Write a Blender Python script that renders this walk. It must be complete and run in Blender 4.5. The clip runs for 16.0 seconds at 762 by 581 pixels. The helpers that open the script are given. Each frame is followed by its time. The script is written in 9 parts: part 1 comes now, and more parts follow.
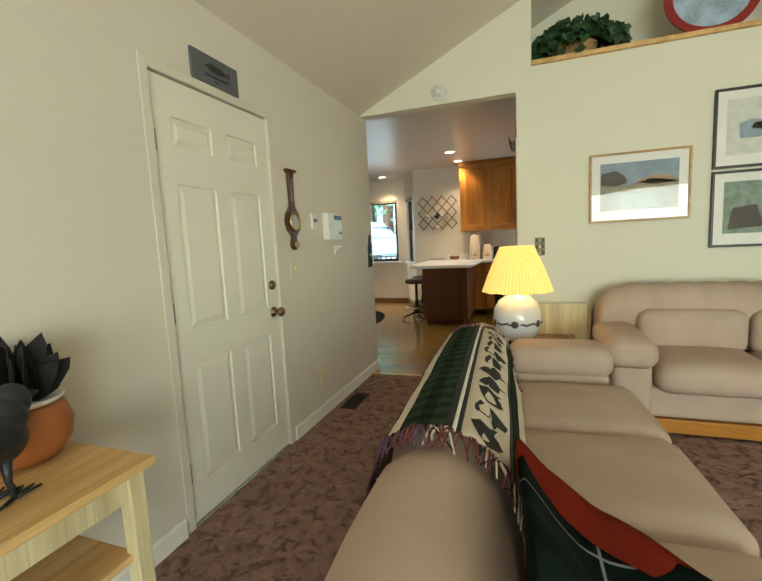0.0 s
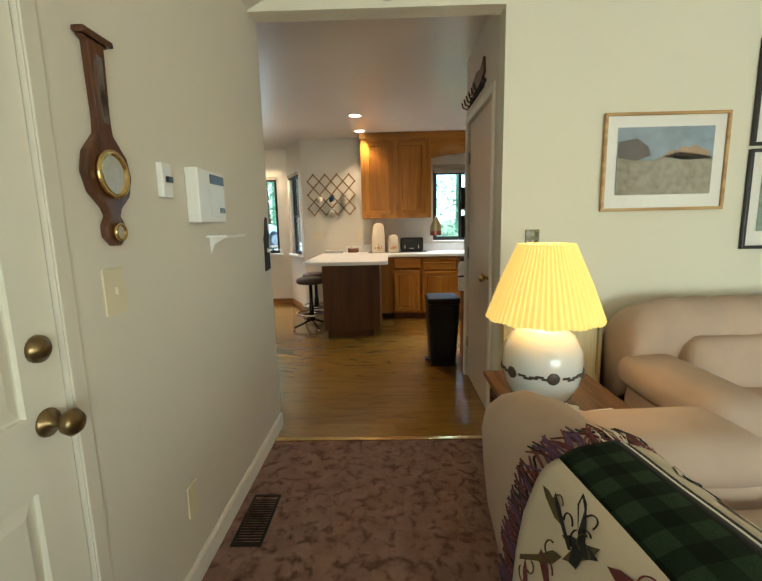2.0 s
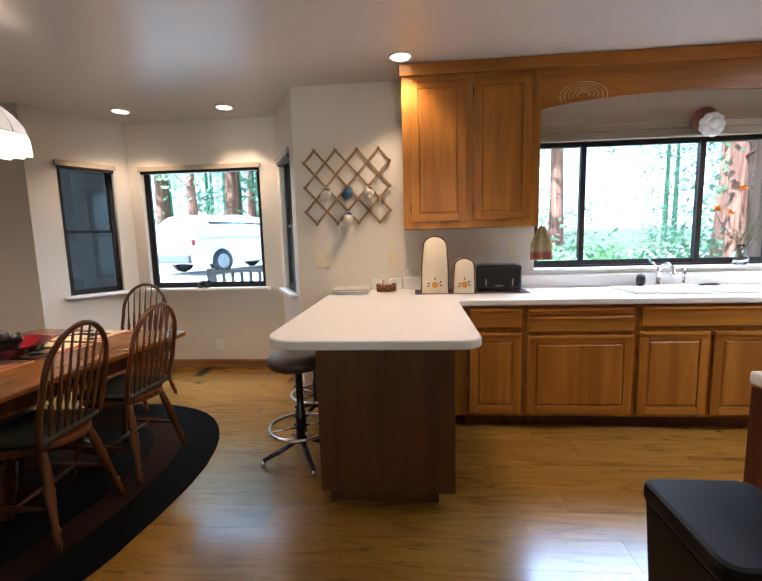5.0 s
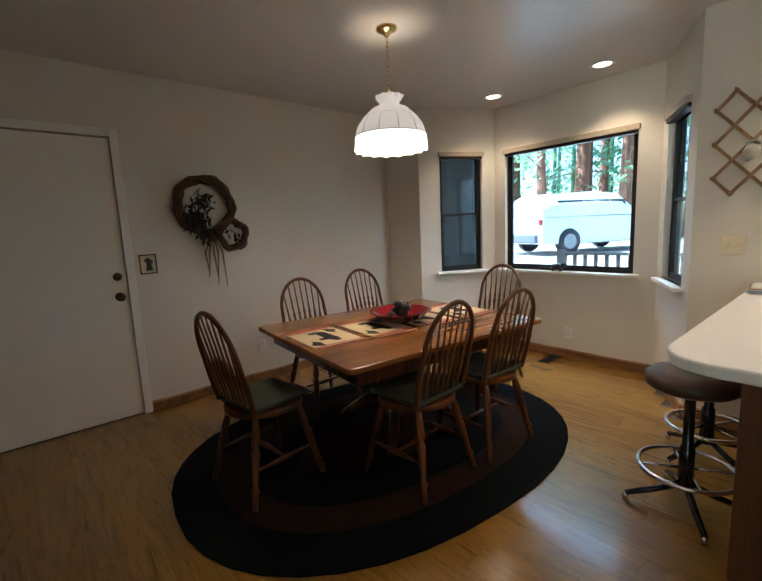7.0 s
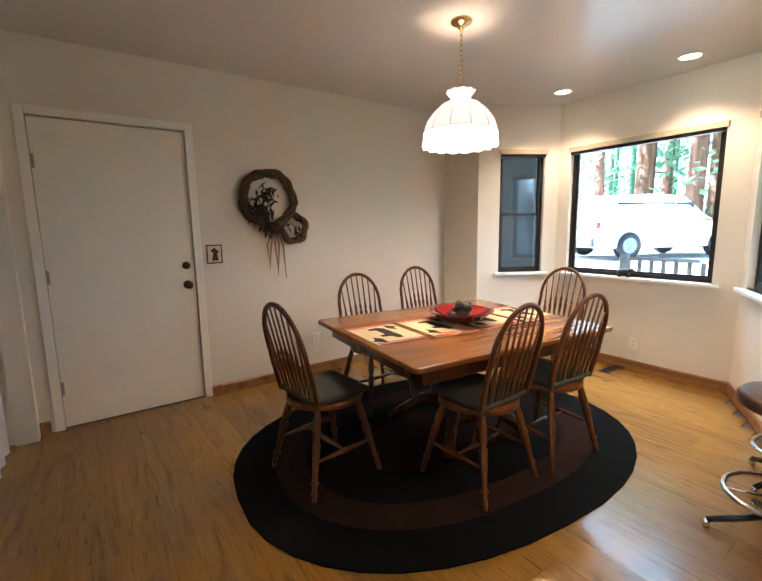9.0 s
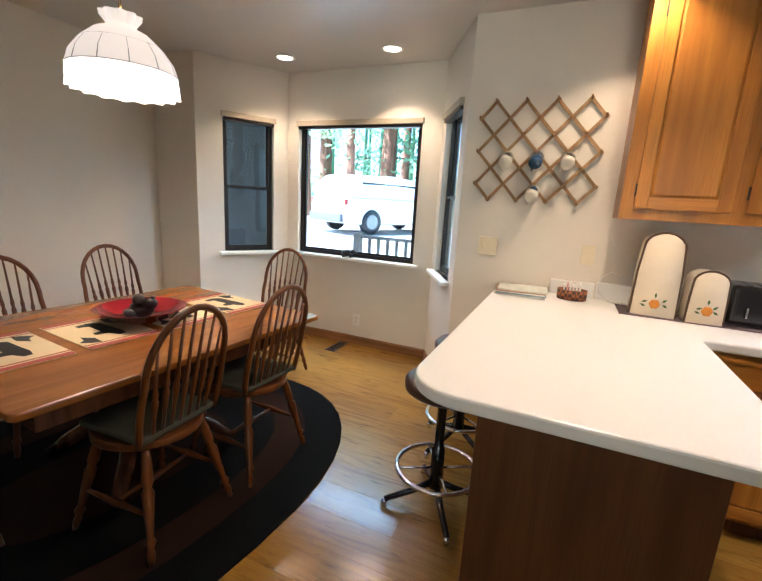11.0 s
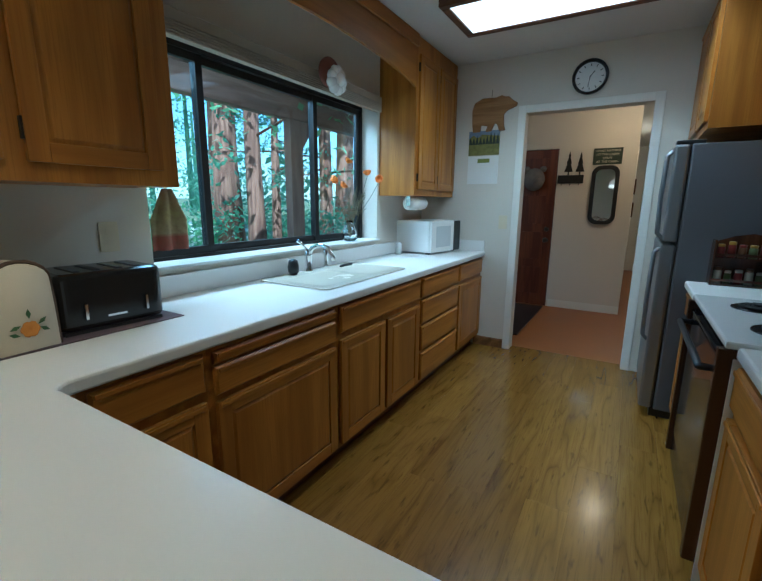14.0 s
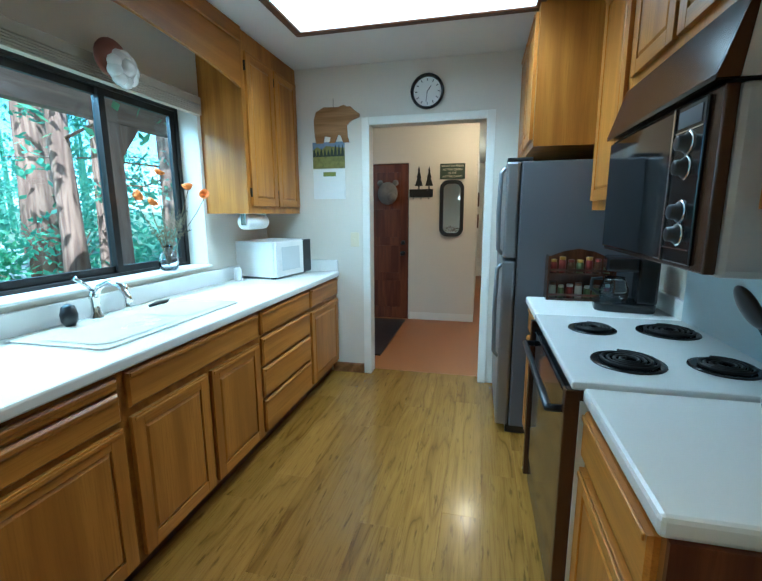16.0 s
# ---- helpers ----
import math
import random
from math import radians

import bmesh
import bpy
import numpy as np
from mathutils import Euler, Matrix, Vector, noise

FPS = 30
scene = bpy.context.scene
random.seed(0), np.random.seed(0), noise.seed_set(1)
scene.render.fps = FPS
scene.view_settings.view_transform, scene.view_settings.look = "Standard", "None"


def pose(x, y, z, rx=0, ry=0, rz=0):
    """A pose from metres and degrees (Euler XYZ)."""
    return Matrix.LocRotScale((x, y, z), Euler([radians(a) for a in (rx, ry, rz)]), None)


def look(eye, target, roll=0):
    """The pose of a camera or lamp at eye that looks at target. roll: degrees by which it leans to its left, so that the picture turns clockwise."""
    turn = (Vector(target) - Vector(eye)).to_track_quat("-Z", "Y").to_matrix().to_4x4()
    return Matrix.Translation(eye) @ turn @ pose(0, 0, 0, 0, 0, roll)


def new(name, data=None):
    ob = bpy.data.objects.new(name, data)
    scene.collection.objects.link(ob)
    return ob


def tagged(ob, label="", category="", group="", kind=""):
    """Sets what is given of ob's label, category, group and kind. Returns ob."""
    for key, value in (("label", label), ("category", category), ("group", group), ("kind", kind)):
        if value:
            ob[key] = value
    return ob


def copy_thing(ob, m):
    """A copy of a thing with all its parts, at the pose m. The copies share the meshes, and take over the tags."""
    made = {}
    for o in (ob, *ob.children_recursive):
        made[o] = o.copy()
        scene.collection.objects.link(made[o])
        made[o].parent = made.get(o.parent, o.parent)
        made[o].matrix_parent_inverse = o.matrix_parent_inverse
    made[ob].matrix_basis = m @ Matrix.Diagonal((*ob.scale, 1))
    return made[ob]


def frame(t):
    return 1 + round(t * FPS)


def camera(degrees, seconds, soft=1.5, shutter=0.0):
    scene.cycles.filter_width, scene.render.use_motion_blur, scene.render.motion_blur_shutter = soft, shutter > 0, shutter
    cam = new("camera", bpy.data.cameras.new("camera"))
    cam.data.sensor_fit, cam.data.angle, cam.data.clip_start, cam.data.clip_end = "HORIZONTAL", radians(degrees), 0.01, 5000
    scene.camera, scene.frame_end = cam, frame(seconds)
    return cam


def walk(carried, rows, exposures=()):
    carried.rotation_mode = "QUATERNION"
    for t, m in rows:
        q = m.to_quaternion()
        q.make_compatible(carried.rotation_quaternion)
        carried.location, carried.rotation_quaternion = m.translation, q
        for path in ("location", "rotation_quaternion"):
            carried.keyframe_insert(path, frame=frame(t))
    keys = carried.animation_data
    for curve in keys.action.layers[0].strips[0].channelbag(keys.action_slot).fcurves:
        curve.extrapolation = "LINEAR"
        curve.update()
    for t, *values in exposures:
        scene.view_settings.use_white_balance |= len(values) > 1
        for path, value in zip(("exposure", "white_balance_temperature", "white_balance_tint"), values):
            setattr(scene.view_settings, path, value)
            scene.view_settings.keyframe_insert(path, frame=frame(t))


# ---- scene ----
cam = camera(85.0, 16.0)
PATH = [
    (0, (-0.026, 1.082, 1.283), (-0.699, 2.951, 1.051), -2.8),
    (0.5, (-0.291, 1.264, 1.291), (-0.656, 3.21, 1.009), -0.9),
    (1, (-0.538, 1.533, 1.284), (-0.704, 3.498, 0.95), -1.8),
    (1.5, (-0.687, 1.91, 1.281), (-0.79, 3.88, 0.954), -1.0),
    (2, (-0.763, 2.403, 1.296), (-0.805, 4.378, 0.987), -1.2),
    (2.5, (-0.825, 2.941, 1.297), (-0.801, 4.926, 1.05), -0.5),
    (3, (-0.849, 3.455, 1.327), (-0.778, 5.438, 1.077), -0.5),
    (3.2, (-0.868, 3.678, 1.317), (-0.751, 5.653, 1.025), -0.7),
    (5.3, (-1.086, 5.396, 1.348), (-1.415, 7.354, 1.107), -1.9),
    (5.5, (-1.105, 5.471, 1.367), (-1.578, 7.399, 1.122), -2.5),
    (6, (-1.174, 5.521, 1.368), (-1.992, 7.327, 1.106), -2.2),
    (6.5, (-1.252, 5.511, 1.348), (-2.411, 7.118, 1.073), -2.0),
    (7, (-1.322, 5.442, 1.347), (-2.822, 6.733, 1.058), -2.6),
    (7.5, (-1.377, 5.354, 1.329), (-3.131, 6.28, 1.072), -2.7),
    (8, (-1.397, 5.298, 1.35), (-3.25, 6.011, 1.112), -1.4),
    (8.5, (-1.406, 5.3, 1.346), (-3.228, 6.084, 1.093), -0.9),
    (9, (-1.423, 5.357, 1.347), (-3.043, 6.493, 1.052), -0.9),
    (9.2, (-1.413, 5.408, 1.338), (-2.899, 6.715, 1.047), -0.7),
    (11.3, (-1.352, 5.993, 1.416), (-1.945, 7.855, 0.989), 2.4),
    (11.5, (-1.353, 6.058, 1.403), (-1.769, 7.965, 0.967), 1.4),
    (12, (-1.434, 6.251, 1.372), (-1.39, 8.19, 0.884), 0.7),
    (12.5, (-1.423, 6.412, 1.333), (-1.141, 8.338, 0.875), -0.1),
    (13, (-1.342, 6.62, 1.317), (-0.684, 8.464, 0.909), 0.8),
    (13.5, (-1.251, 6.799, 1.332), (-0.019, 8.307, 0.877), 1.3),
    (14, (-1.169, 6.889, 1.341), (0.516, 7.884, 0.932), 0.5),
    (14.5, (-1.156, 6.876, 1.379), (0.693, 7.558, 1.036), -0.0),
    (15, (-1.157, 6.854, 1.393), (0.722, 7.407, 0.993), -1.6),
    (15.5, (-1.032, 6.856, 1.385), (0.859, 7.367, 0.983), -2.0),
    (16, (-0.731, 6.856, 1.391), (1.184, 7.307, 1.033), -0.3),
]
EXPOSURES = [(0, 2.55, 6500, 11), (3, 2.6, 6400, 13), (5.5, 2.5, 6100, 26), (6.5, 2.35, 6300, 24), (7, 2.2, 5900, 16), (7.5, 2.2, 5900, 16), (8, 2.75, 6100, 19), (8.5, 3.2, 6300, 21), (9, 3.3, 6300, 21),
             (11.5, 2.75, 5700, 18), (12, 2.6, 5000, 11), (12.5, 2.0, 5000, 10), (13, 2.05, 5600, 11), (13.5, 1.75, 5400, 8), (14, 1.3, 4900, -3), (14.5, 1.38, 4600, -9), (15, 1.72, 4700, -6), (15.5, 2.15, 4750, -8), (16, 2.25, 4750, -8)]
walk(cam, [(t, look(eye, target, roll)) for t, eye, target, roll in PATH], EXPOSURES)

# ---- world and sun ----
world = bpy.data.worlds.new("world")
scene.world = world
world.use_nodes = True
wn = world.node_tree.nodes
sky = wn.new("ShaderNodeTexSky")
sky.sky_type, sky.sun_disc = "NISHITA", False
sky.sun_elevation, sky.sun_rotation = radians(53.7), radians(227)
world.node_tree.links.new(sky.outputs[0], wn["Background"].inputs[0])
wn["Background"].inputs[1].default_value = 0.15
sun_data = bpy.data.lights.new("sun", "SUN")
sun_data.energy, sun_data.angle, sun_data.color = 5.0, radians(0.5), (1.0, 0.95, 0.87)
sun = new("sun", sun_data)
sun.matrix_world = look((-14, -13, 26), (0, 0, 0))


def area_lamp(name, eye, target, w, h, power, colour, spread=180):
    d = bpy.data.lights.new(name, "AREA")
    d.shape, d.size, d.size_y, d.energy, d.color = "RECTANGLE", w, h, power, colour
    o = new(name, d)
    o.matrix_world = look(eye, target)
    d.spread = radians(spread)
    return o


def bulb(name, at, power, colour, radius=0.04):
    d = bpy.data.lights.new(name, "POINT")
    d.energy, d.color, d.shadow_soft_size = power, colour, radius
    o = new(name, d)
    o.location = at
    return o


def spot(name, at, power, colour, cone=110):
    d = bpy.data.lights.new(name, "SPOT")
    d.energy, d.color, d.spot_size, d.spot_blend, d.shadow_soft_size = power, colour, radians(cone), 0.6, 0.05
    o = new(name, d)
    o.matrix_world = look(at, (at[0], at[1] + 0.0001, 0))
    return o


WARM, COOL = (1.0, 0.77, 0.50), (0.72, 0.90, 1.0)
# sky light at the windows, from above the heads of the openings
area_lamp("sky_bay", (-3.2, 10.15, 3.0), (-3.2, 8.6, 0.9), 2.4, 0.9, 30, COOL)
area_lamp("sky_kitchen", (0.86, 9.45, 2.62), (0.86, 6.6, 0.9), 2.2, 0.7, 46, COOL)
area_lamp("sky_living", (1.9, -2.55, 1.2), (1.2, 4, 1.0), 3.6, 2.0, 40, (0.90, 1.0, 0.86))
# lamps
bulb("pendant_bulb", (-3.325, 7.305, 1.95), 3.9, (1.0, 0.82, 0.58), 0.06)
bulb("table_lamp_bulb", (-0.11, 4.15, 1.06), 0.55, (1.0, 0.84, 0.60), 0.05)
spot("can_glow", (-1.13, 7.46, 2.52), 11.0, WARM)
spot("can_glow", (-1.135, 8.26, 2.52), 7.0, WARM)
spot("can_glow", (-2.775, 9.10, 2.52), 7.0, WARM)
spot("can_glow", (-3.75, 9.06, 2.52), 7.0, WARM)
area_lamp("fluorescent", (1.685, 7.29, 2.47), (1.685, 7.29, 0), 0.40, 1.30, 5.4, (0.86, 0.97, 1.0), 142)
# unseen fill bulbs added to brighten corridor and hall, no fixtures there
bulb("corridor_glow", (6.6, 6.45, 2.25), 5.0, (1.0, 0.86, 0.66), 0.1)
bulb("hall_glow", (4.0, 6.9, 2.3), 4.2, (1.0, 0.68, 0.40), 0.1)

# ---- materials ----
def node_mat(name):
    m = bpy.data.materials.new(name)
    m.use_nodes = True
    return m, m.node_tree.nodes, m.node_tree.links, m.node_tree.nodes["Principled BSDF"]


def coords(n, l, scale=(1, 1, 1), shift=True):
    tc, mp = n.new("ShaderNodeTexCoord"), n.new("ShaderNodeMapping")
    mp.inputs["Scale"].default_value = scale
    l.new(tc.outputs["Object"], mp.inputs["Vector"])
    if shift:
        oi, mul = n.new("ShaderNodeObjectInfo"), n.new("ShaderNodeMath")
        mul.operation = "MULTIPLY"
        mul.inputs[1].default_value = 37.0
        l.new(oi.outputs["Random"], mul.inputs[0])
        l.new(mul.outputs[0], mp.inputs["Location"])
    return mp.outputs[0]


def noise_tex(n, l, vec, scale, detail=4.0, rough=0.55):
    t = n.new("ShaderNodeTexNoise")
    t.inputs["Scale"].default_value, t.inputs["Detail"].default_value, t.inputs["Roughness"].default_value = scale, detail, rough
    l.new(vec, t.inputs["Vector"])
    return t.outputs["Fac"]


def ramp(n, l, fac, stops):
    r = n.new("ShaderNodeValToRGB")
    el = r.color_ramp.elements
    while len(el) < len(stops):
        el.new(0.5)
    for e, (p, c) in zip(el, stops):
        e.position, e.color = p, (*c, 1)
    l.new(fac, r.inputs[0])
    return r.outputs["Color"]


def shade(c, k):
    return tuple(min(1.0, max(0.0, v * k)) for v in c)


def bump(n, l, b, height, strength, distance=0.002):
    bp = n.new("ShaderNodeBump")
    bp.inputs["Strength"].default_value, bp.inputs["Distance"].default_value = strength, distance
    l.new(height, bp.inputs["Height"])
    l.new(bp.outputs[0], b.inputs["Normal"])


def mix_col(n, l, fac, a, b):
    m = n.new("ShaderNodeMix")
    m.data_type = "RGBA"
    for sock, v in ((m.inputs[0], fac), (m.inputs[6], a), (m.inputs[7], b)):
        if isinstance(v, (int, float)):
            sock.default_value = v
        elif isinstance(v, tuple):
            sock.default_value = (*v, 1)
        else:
            l.new(v, sock)
    return m.outputs[2]


def plain(name, col, rough=0.5, metal=0.0, var=0.07, scale=3.0, fine=180.0, relief=0.15, coat=0.0, dist=0.001, rvar=0.06, gloss=0.5):
    """A surface of one colour with broad stains, fine grain and relief."""
    m, n, l, b = node_mat(name)
    v = coords(n, l)
    broad, grain = noise_tex(n, l, v, scale, 5), noise_tex(n, l, v, fine, 3)
    c = ramp(n, l, broad, [(0.3, shade(col, 1 - var)), (0.7, shade(col, 1 + var))])
    c2 = mix_col(n, l, grain, c, shade(col, 1 + var * 0.5))
    l.new(c2, b.inputs["Base Color"])
    rr = n.new("ShaderNodeMapRange")
    rr.inputs["To Min"].default_value, rr.inputs["To Max"].default_value = max(0.02, rough - rvar), min(1, rough + rvar)
    l.new(broad, rr.inputs["Value"])
    l.new(rr.outputs[0], b.inputs["Roughness"])
    b.inputs["Metallic"].default_value = metal
    b.inputs["Specular IOR Level"].default_value = gloss
    b.inputs["Coat Weight"].default_value = coat
    if relief:
        bump(n, l, b, grain, relief, dist)
    return m


def wood(name, dark, light, axis=2, rough=0.4, rings=9.0, coat=0.15, size=1.0):
    """Wood with long grain along one axis (0, 1, 2)."""
    m, n, l, b = node_mat(name)
    sc = [7.0 * size] * 3
    sc[axis] = 0.55 * size
    v = coords(n, l, tuple(sc))
    big = noise_tex(n, l, v, 1.1, 3, 0.5)
    wav = n.new("ShaderNodeMath")
    wav.operation = "MULTIPLY"
    wav.inputs[1].default_value = rings
    l.new(big, wav.inputs[0])
    fr = n.new("ShaderNodeMath")
    fr.operation = "PINGPONG"
    fr.inputs[1].default_value = 1.0
    l.new(wav.outputs[0], fr.inputs[0])
    sc2 = [160.0 * size] * 3
    sc2[axis] = 5.0 * size
    pores = noise_tex(n, l, coords(n, l, tuple(sc2)), 1.0, 3, 0.6)
    base = ramp(n, l, fr.outputs[0], [(0.0, shade(dark, 0.85)), (0.25, dark), (0.8, light), (1.0, shade(light, 1.06))])
    col = mix_col(n, l, ramp(n, l, pores, [(0.36, (0.55, 0.55, 0.55)), (0.52, (1, 1, 1))]), shade(dark, 0.72), base)
    tint = noise_tex(n, l, coords(n, l), 1.7, 2)
    col2 = mix_col(n, l, tint, col, shade(light, 0.9))
    mixd = mix_col(n, l, 0.25, col, col2)
    l.new(mixd, b.inputs["Base Color"])
    b.inputs["Roughness"].default_value = rough
    b.inputs["Coat Weight"].default_value = coat
    b.inputs["Coat Roughness"].default_value = 0.25
    b.inputs["Specular IOR Level"].default_value = 0.32
    bump(n, l, b, pores, 0.12, 0.001)
    return m


def glow(name, col, strength):
    m, n, l, b = node_mat(name)
    b.inputs["Base Color"].default_value = (*shade(col, 0.8), 1)
    b.inputs["Emission Color"].default_value = (*col, 1)
    b.inputs["Emission Strength"].default_value = strength
    return m


def glass_mat(name, tint=(1, 1, 1), rough=0.0):
    m, n, l, b = node_mat(name)
    b.inputs["Base Color"].default_value = (*tint, 1)
    b.inputs["Transmission Weight"].default_value = 1.0
    b.inputs["Roughness"].default_value = rough
    b.inputs["IOR"].default_value = 1.45
    return m


def pane_mat(name, tint=(1, 1, 1)):
    """Thin window glass: clear, with a mirror's gloss at a slant."""
    m = bpy.data.materials.new(name)
    m.use_nodes = True
    n, l = m.node_tree.nodes, m.node_tree.links
    n.remove(n["Principled BSDF"])
    tr, gl, mx, fr = n.new("ShaderNodeBsdfTransparent"), n.new("ShaderNodeBsdfGlossy"), n.new("ShaderNodeMixShader"), n.new("ShaderNodeLayerWeight")
    tr.inputs["Color"].default_value = (*tint, 1)
    gl.inputs["Roughness"].default_value = 0.0
    fr.inputs["Blend"].default_value = 0.5
    pw, ma = n.new("ShaderNodeMath"), n.new("ShaderNodeMath")
    pw.operation, ma.operation = "POWER", "MULTIPLY_ADD"
    pw.inputs[1].default_value = 4.5
    ma.inputs[1].default_value, ma.inputs[2].default_value = 0.85, 0.035
    l.new(fr.outputs["Facing"], pw.inputs[0])
    l.new(pw.outputs[0], ma.inputs[0])
    l.new(ma.outputs[0], mx.inputs[0])
    l.new(tr.outputs[0], mx.inputs[1])
    l.new(gl.outputs[0], mx.inputs[2])
    l.new(mx.outputs[0], n["Material Output"].inputs["Surface"])
    return m


def carpet_mat():
    """Sculpted pile: soft lobes of a few centimetres with shade painted into broken furrows between them."""
    m, n, l, b = node_mat("sculpted_carpet")
    v = coords(n, l, shift=False)
    vor = n.new("ShaderNodeTexVoronoi")
    vor.feature = "DISTANCE_TO_EDGE"
    vor.inputs["Scale"].default_value = 12.5
    vm = n.new("ShaderNodeVectorMath")
    vm.operation = "MULTIPLY_ADD"
    nz = n.new("ShaderNodeTexNoise")
    nz.inputs["Scale"].default_value, nz.inputs["Detail"].default_value = 7.0, 4.0
    l.new(v, nz.inputs["Vector"])
    l.new(nz.outputs["Color"], vm.inputs[0])
    vm.inputs[1].default_value = (0.16, 0.16, 0.16)
    l.new(v, vm.inputs[2])
    l.new(vm.outputs[0], vor.inputs["Vector"])
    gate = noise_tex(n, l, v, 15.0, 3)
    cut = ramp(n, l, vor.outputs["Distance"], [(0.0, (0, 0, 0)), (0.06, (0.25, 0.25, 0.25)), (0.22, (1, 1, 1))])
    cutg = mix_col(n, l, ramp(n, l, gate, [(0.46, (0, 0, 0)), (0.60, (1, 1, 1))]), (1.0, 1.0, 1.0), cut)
    lobe = ramp(n, l, vor.outputs["Distance"], [(0.0, (0, 0, 0)), (0.45, (1, 1, 1))])
    tuft = noise_tex(n, l, v, 330.0, 3)
    warp = noise_tex(n, l, v, 11.0, 5)
    wide = noise_tex(n, l, v, 1.3, 3)
    c1 = ramp(n, l, warp, [(0.32, (0.25, 0.142, 0.112)), (0.68, (0.49, 0.325, 0.265))])
    c2 = mix_col(n, l, tuft, (0.29, 0.175, 0.142), c1)
    # darker pile colour stands for the shadow in the furrows
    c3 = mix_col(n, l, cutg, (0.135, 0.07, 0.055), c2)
    c4 = mix_col(n, l, ramp(n, l, wide, [(0.3, (0, 0, 0)), (0.7, (0.35, 0.35, 0.35))]), c3, (0.27, 0.155, 0.125))
    l.new(c4, b.inputs["Base Color"])
    b.inputs["Roughness"].default_value = 0.95
    b.inputs["Specular IOR Level"].default_value = 0.1
    h = mix_col(n, l, 0.2, mix_col(n, l, 0.45, cutg, lobe), tuft)
    bump(n, l, b, h, 1.0, 0.022)
    return m


def laminate_mat():
    """Oak-look laminate: each plank takes its own tone and figure, with cathedral arches and dark flecks."""
    m, n, l, b = node_mat("oak_laminate")
    v = coords(n, l, (0.8, 6.5, 6.5))
    big = noise_tex(n, l, v, 1.0, 2, 0.45)
    k = n.new("ShaderNodeMath")
    k.operation = "MULTIPLY"
    k.inputs[1].default_value = 13.0
    l.new(big, k.inputs[0])
    pp = n.new("ShaderNodeMath")
    pp.operation = "PINGPONG"
    pp.inputs[1].default_value = 1.0
    l.new(k.outputs[0], pp.inputs[0])
    fig = ramp(n, l, pp.outputs[0], [(0.0, (0.095, 0.038, 0.006)), (0.10, (0.175, 0.082, 0.012)), (0.3, (0.245, 0.122, 0.019)), (1.0, (0.305, 0.162, 0.028))])
    cloud = noise_tex(n, l, coords(n, l, (1.2, 5.0, 5.0)), 1.6, 3)
    soft = mix_col(n, l, ramp(n, l, cloud, [(0.40, (0.05, 0.05, 0.05)), (0.60, (1, 1, 1))]), (0.265, 0.136, 0.022), fig)
    pores = noise_tex(n, l, coords(n, l, (5, 150, 150)), 1.0, 3, 0.6)
    c = mix_col(n, l, ramp(n, l, pores, [(0.36, (0.35, 0.35, 0.35)), (0.52, (1, 1, 1))]), (0.165, 0.076, 0.011), soft)
    fleck = noise_tex(n, l, coords(n, l, (7, 42, 42)), 1.0, 3, 0.6)
    cf_ = mix_col(n, l, ramp(n, l, fleck, [(0.60, (0, 0, 0)), (0.70, (0.75, 0.75, 0.75))]), c, (0.052, 0.021, 0.004))
    oi = n.new("ShaderNodeObjectInfo")
    tone = ramp(n, l, oi.outputs["Random"], [(0.0, (0.17, 0.078, 0.011)), (1.0, (0.32, 0.172, 0.030))])
    c2 = mix_col(n, l, 0.30, cf_, tone)
    l.new(c2, b.inputs["Base Color"])
    b.inputs["Roughness"].default_value = 0.24
    b.inputs["Coat Weight"].default_value = 0.3
    b.inputs["Coat Roughness"].default_value = 0.13
    bump(n, l, b, pores, 0.06, 0.0006)
    return m


WALL = plain("wall_paint", (0.69, 0.64, 0.55), 0.75, var=0.03, scale=1.2, fine=260, relief=0.25)
WALLG = plain("wall_paint_living", (0.74, 0.72, 0.60), 0.75, var=0.03, scale=1.2, fine=260, relief=0.25)
CEIL = plain("ceiling_paint", (0.62, 0.58, 0.53), 0.32, var=0.03, scale=1.0, fine=160, relief=0.12)
CEILV = plain("vault_paint", (0.74, 0.68, 0.58), 0.8, var=0.03, scale=1.0, fine=120, relief=0.4)
TRIM = plain("white_trim_paint", (0.80, 0.78, 0.71), 0.45, var=0.04, scale=4, fine=90, relief=0.08)
DOORW = plain("door_paint", (0.79, 0.76, 0.66), 0.42, var=0.03, scale=3, fine=60, relief=0.06)
CARPET = carpet_mat()
LAMINATE = laminate_mat()
OAK = wood("oak_cabinet", (0.35, 0.132, 0.016), (0.46, 0.192, 0.027), 2, 0.38, 5.0, 0.10)
OAKX = wood("oak_cabinet_across", (0.35, 0.132, 0.016), (0.46, 0.192, 0.027), 0, 0.38, 5.0, 0.10)
OAKY = wood("oak_cabinet_deep", (0.29, 0.110, 0.014), (0.40, 0.163, 0.024), 1, 0.38, 8.0)
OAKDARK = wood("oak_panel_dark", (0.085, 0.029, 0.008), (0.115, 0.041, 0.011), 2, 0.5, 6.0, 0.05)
CHAIRW = wood("chair_oak", (0.085, 0.026, 0.006), (0.145, 0.047, 0.011), 2, 0.3, 6.0, 0.3)
TABLEW = wood("table_oak", (0.28, 0.10, 0.018), (0.34, 0.135, 0.027), 1, 0.25, 8.0, 0.35)
PALEW = wood("pale_pine", (0.60, 0.36, 0.14), (0.72, 0.47, 0.20), 1, 0.5, 6.0, 0.05)
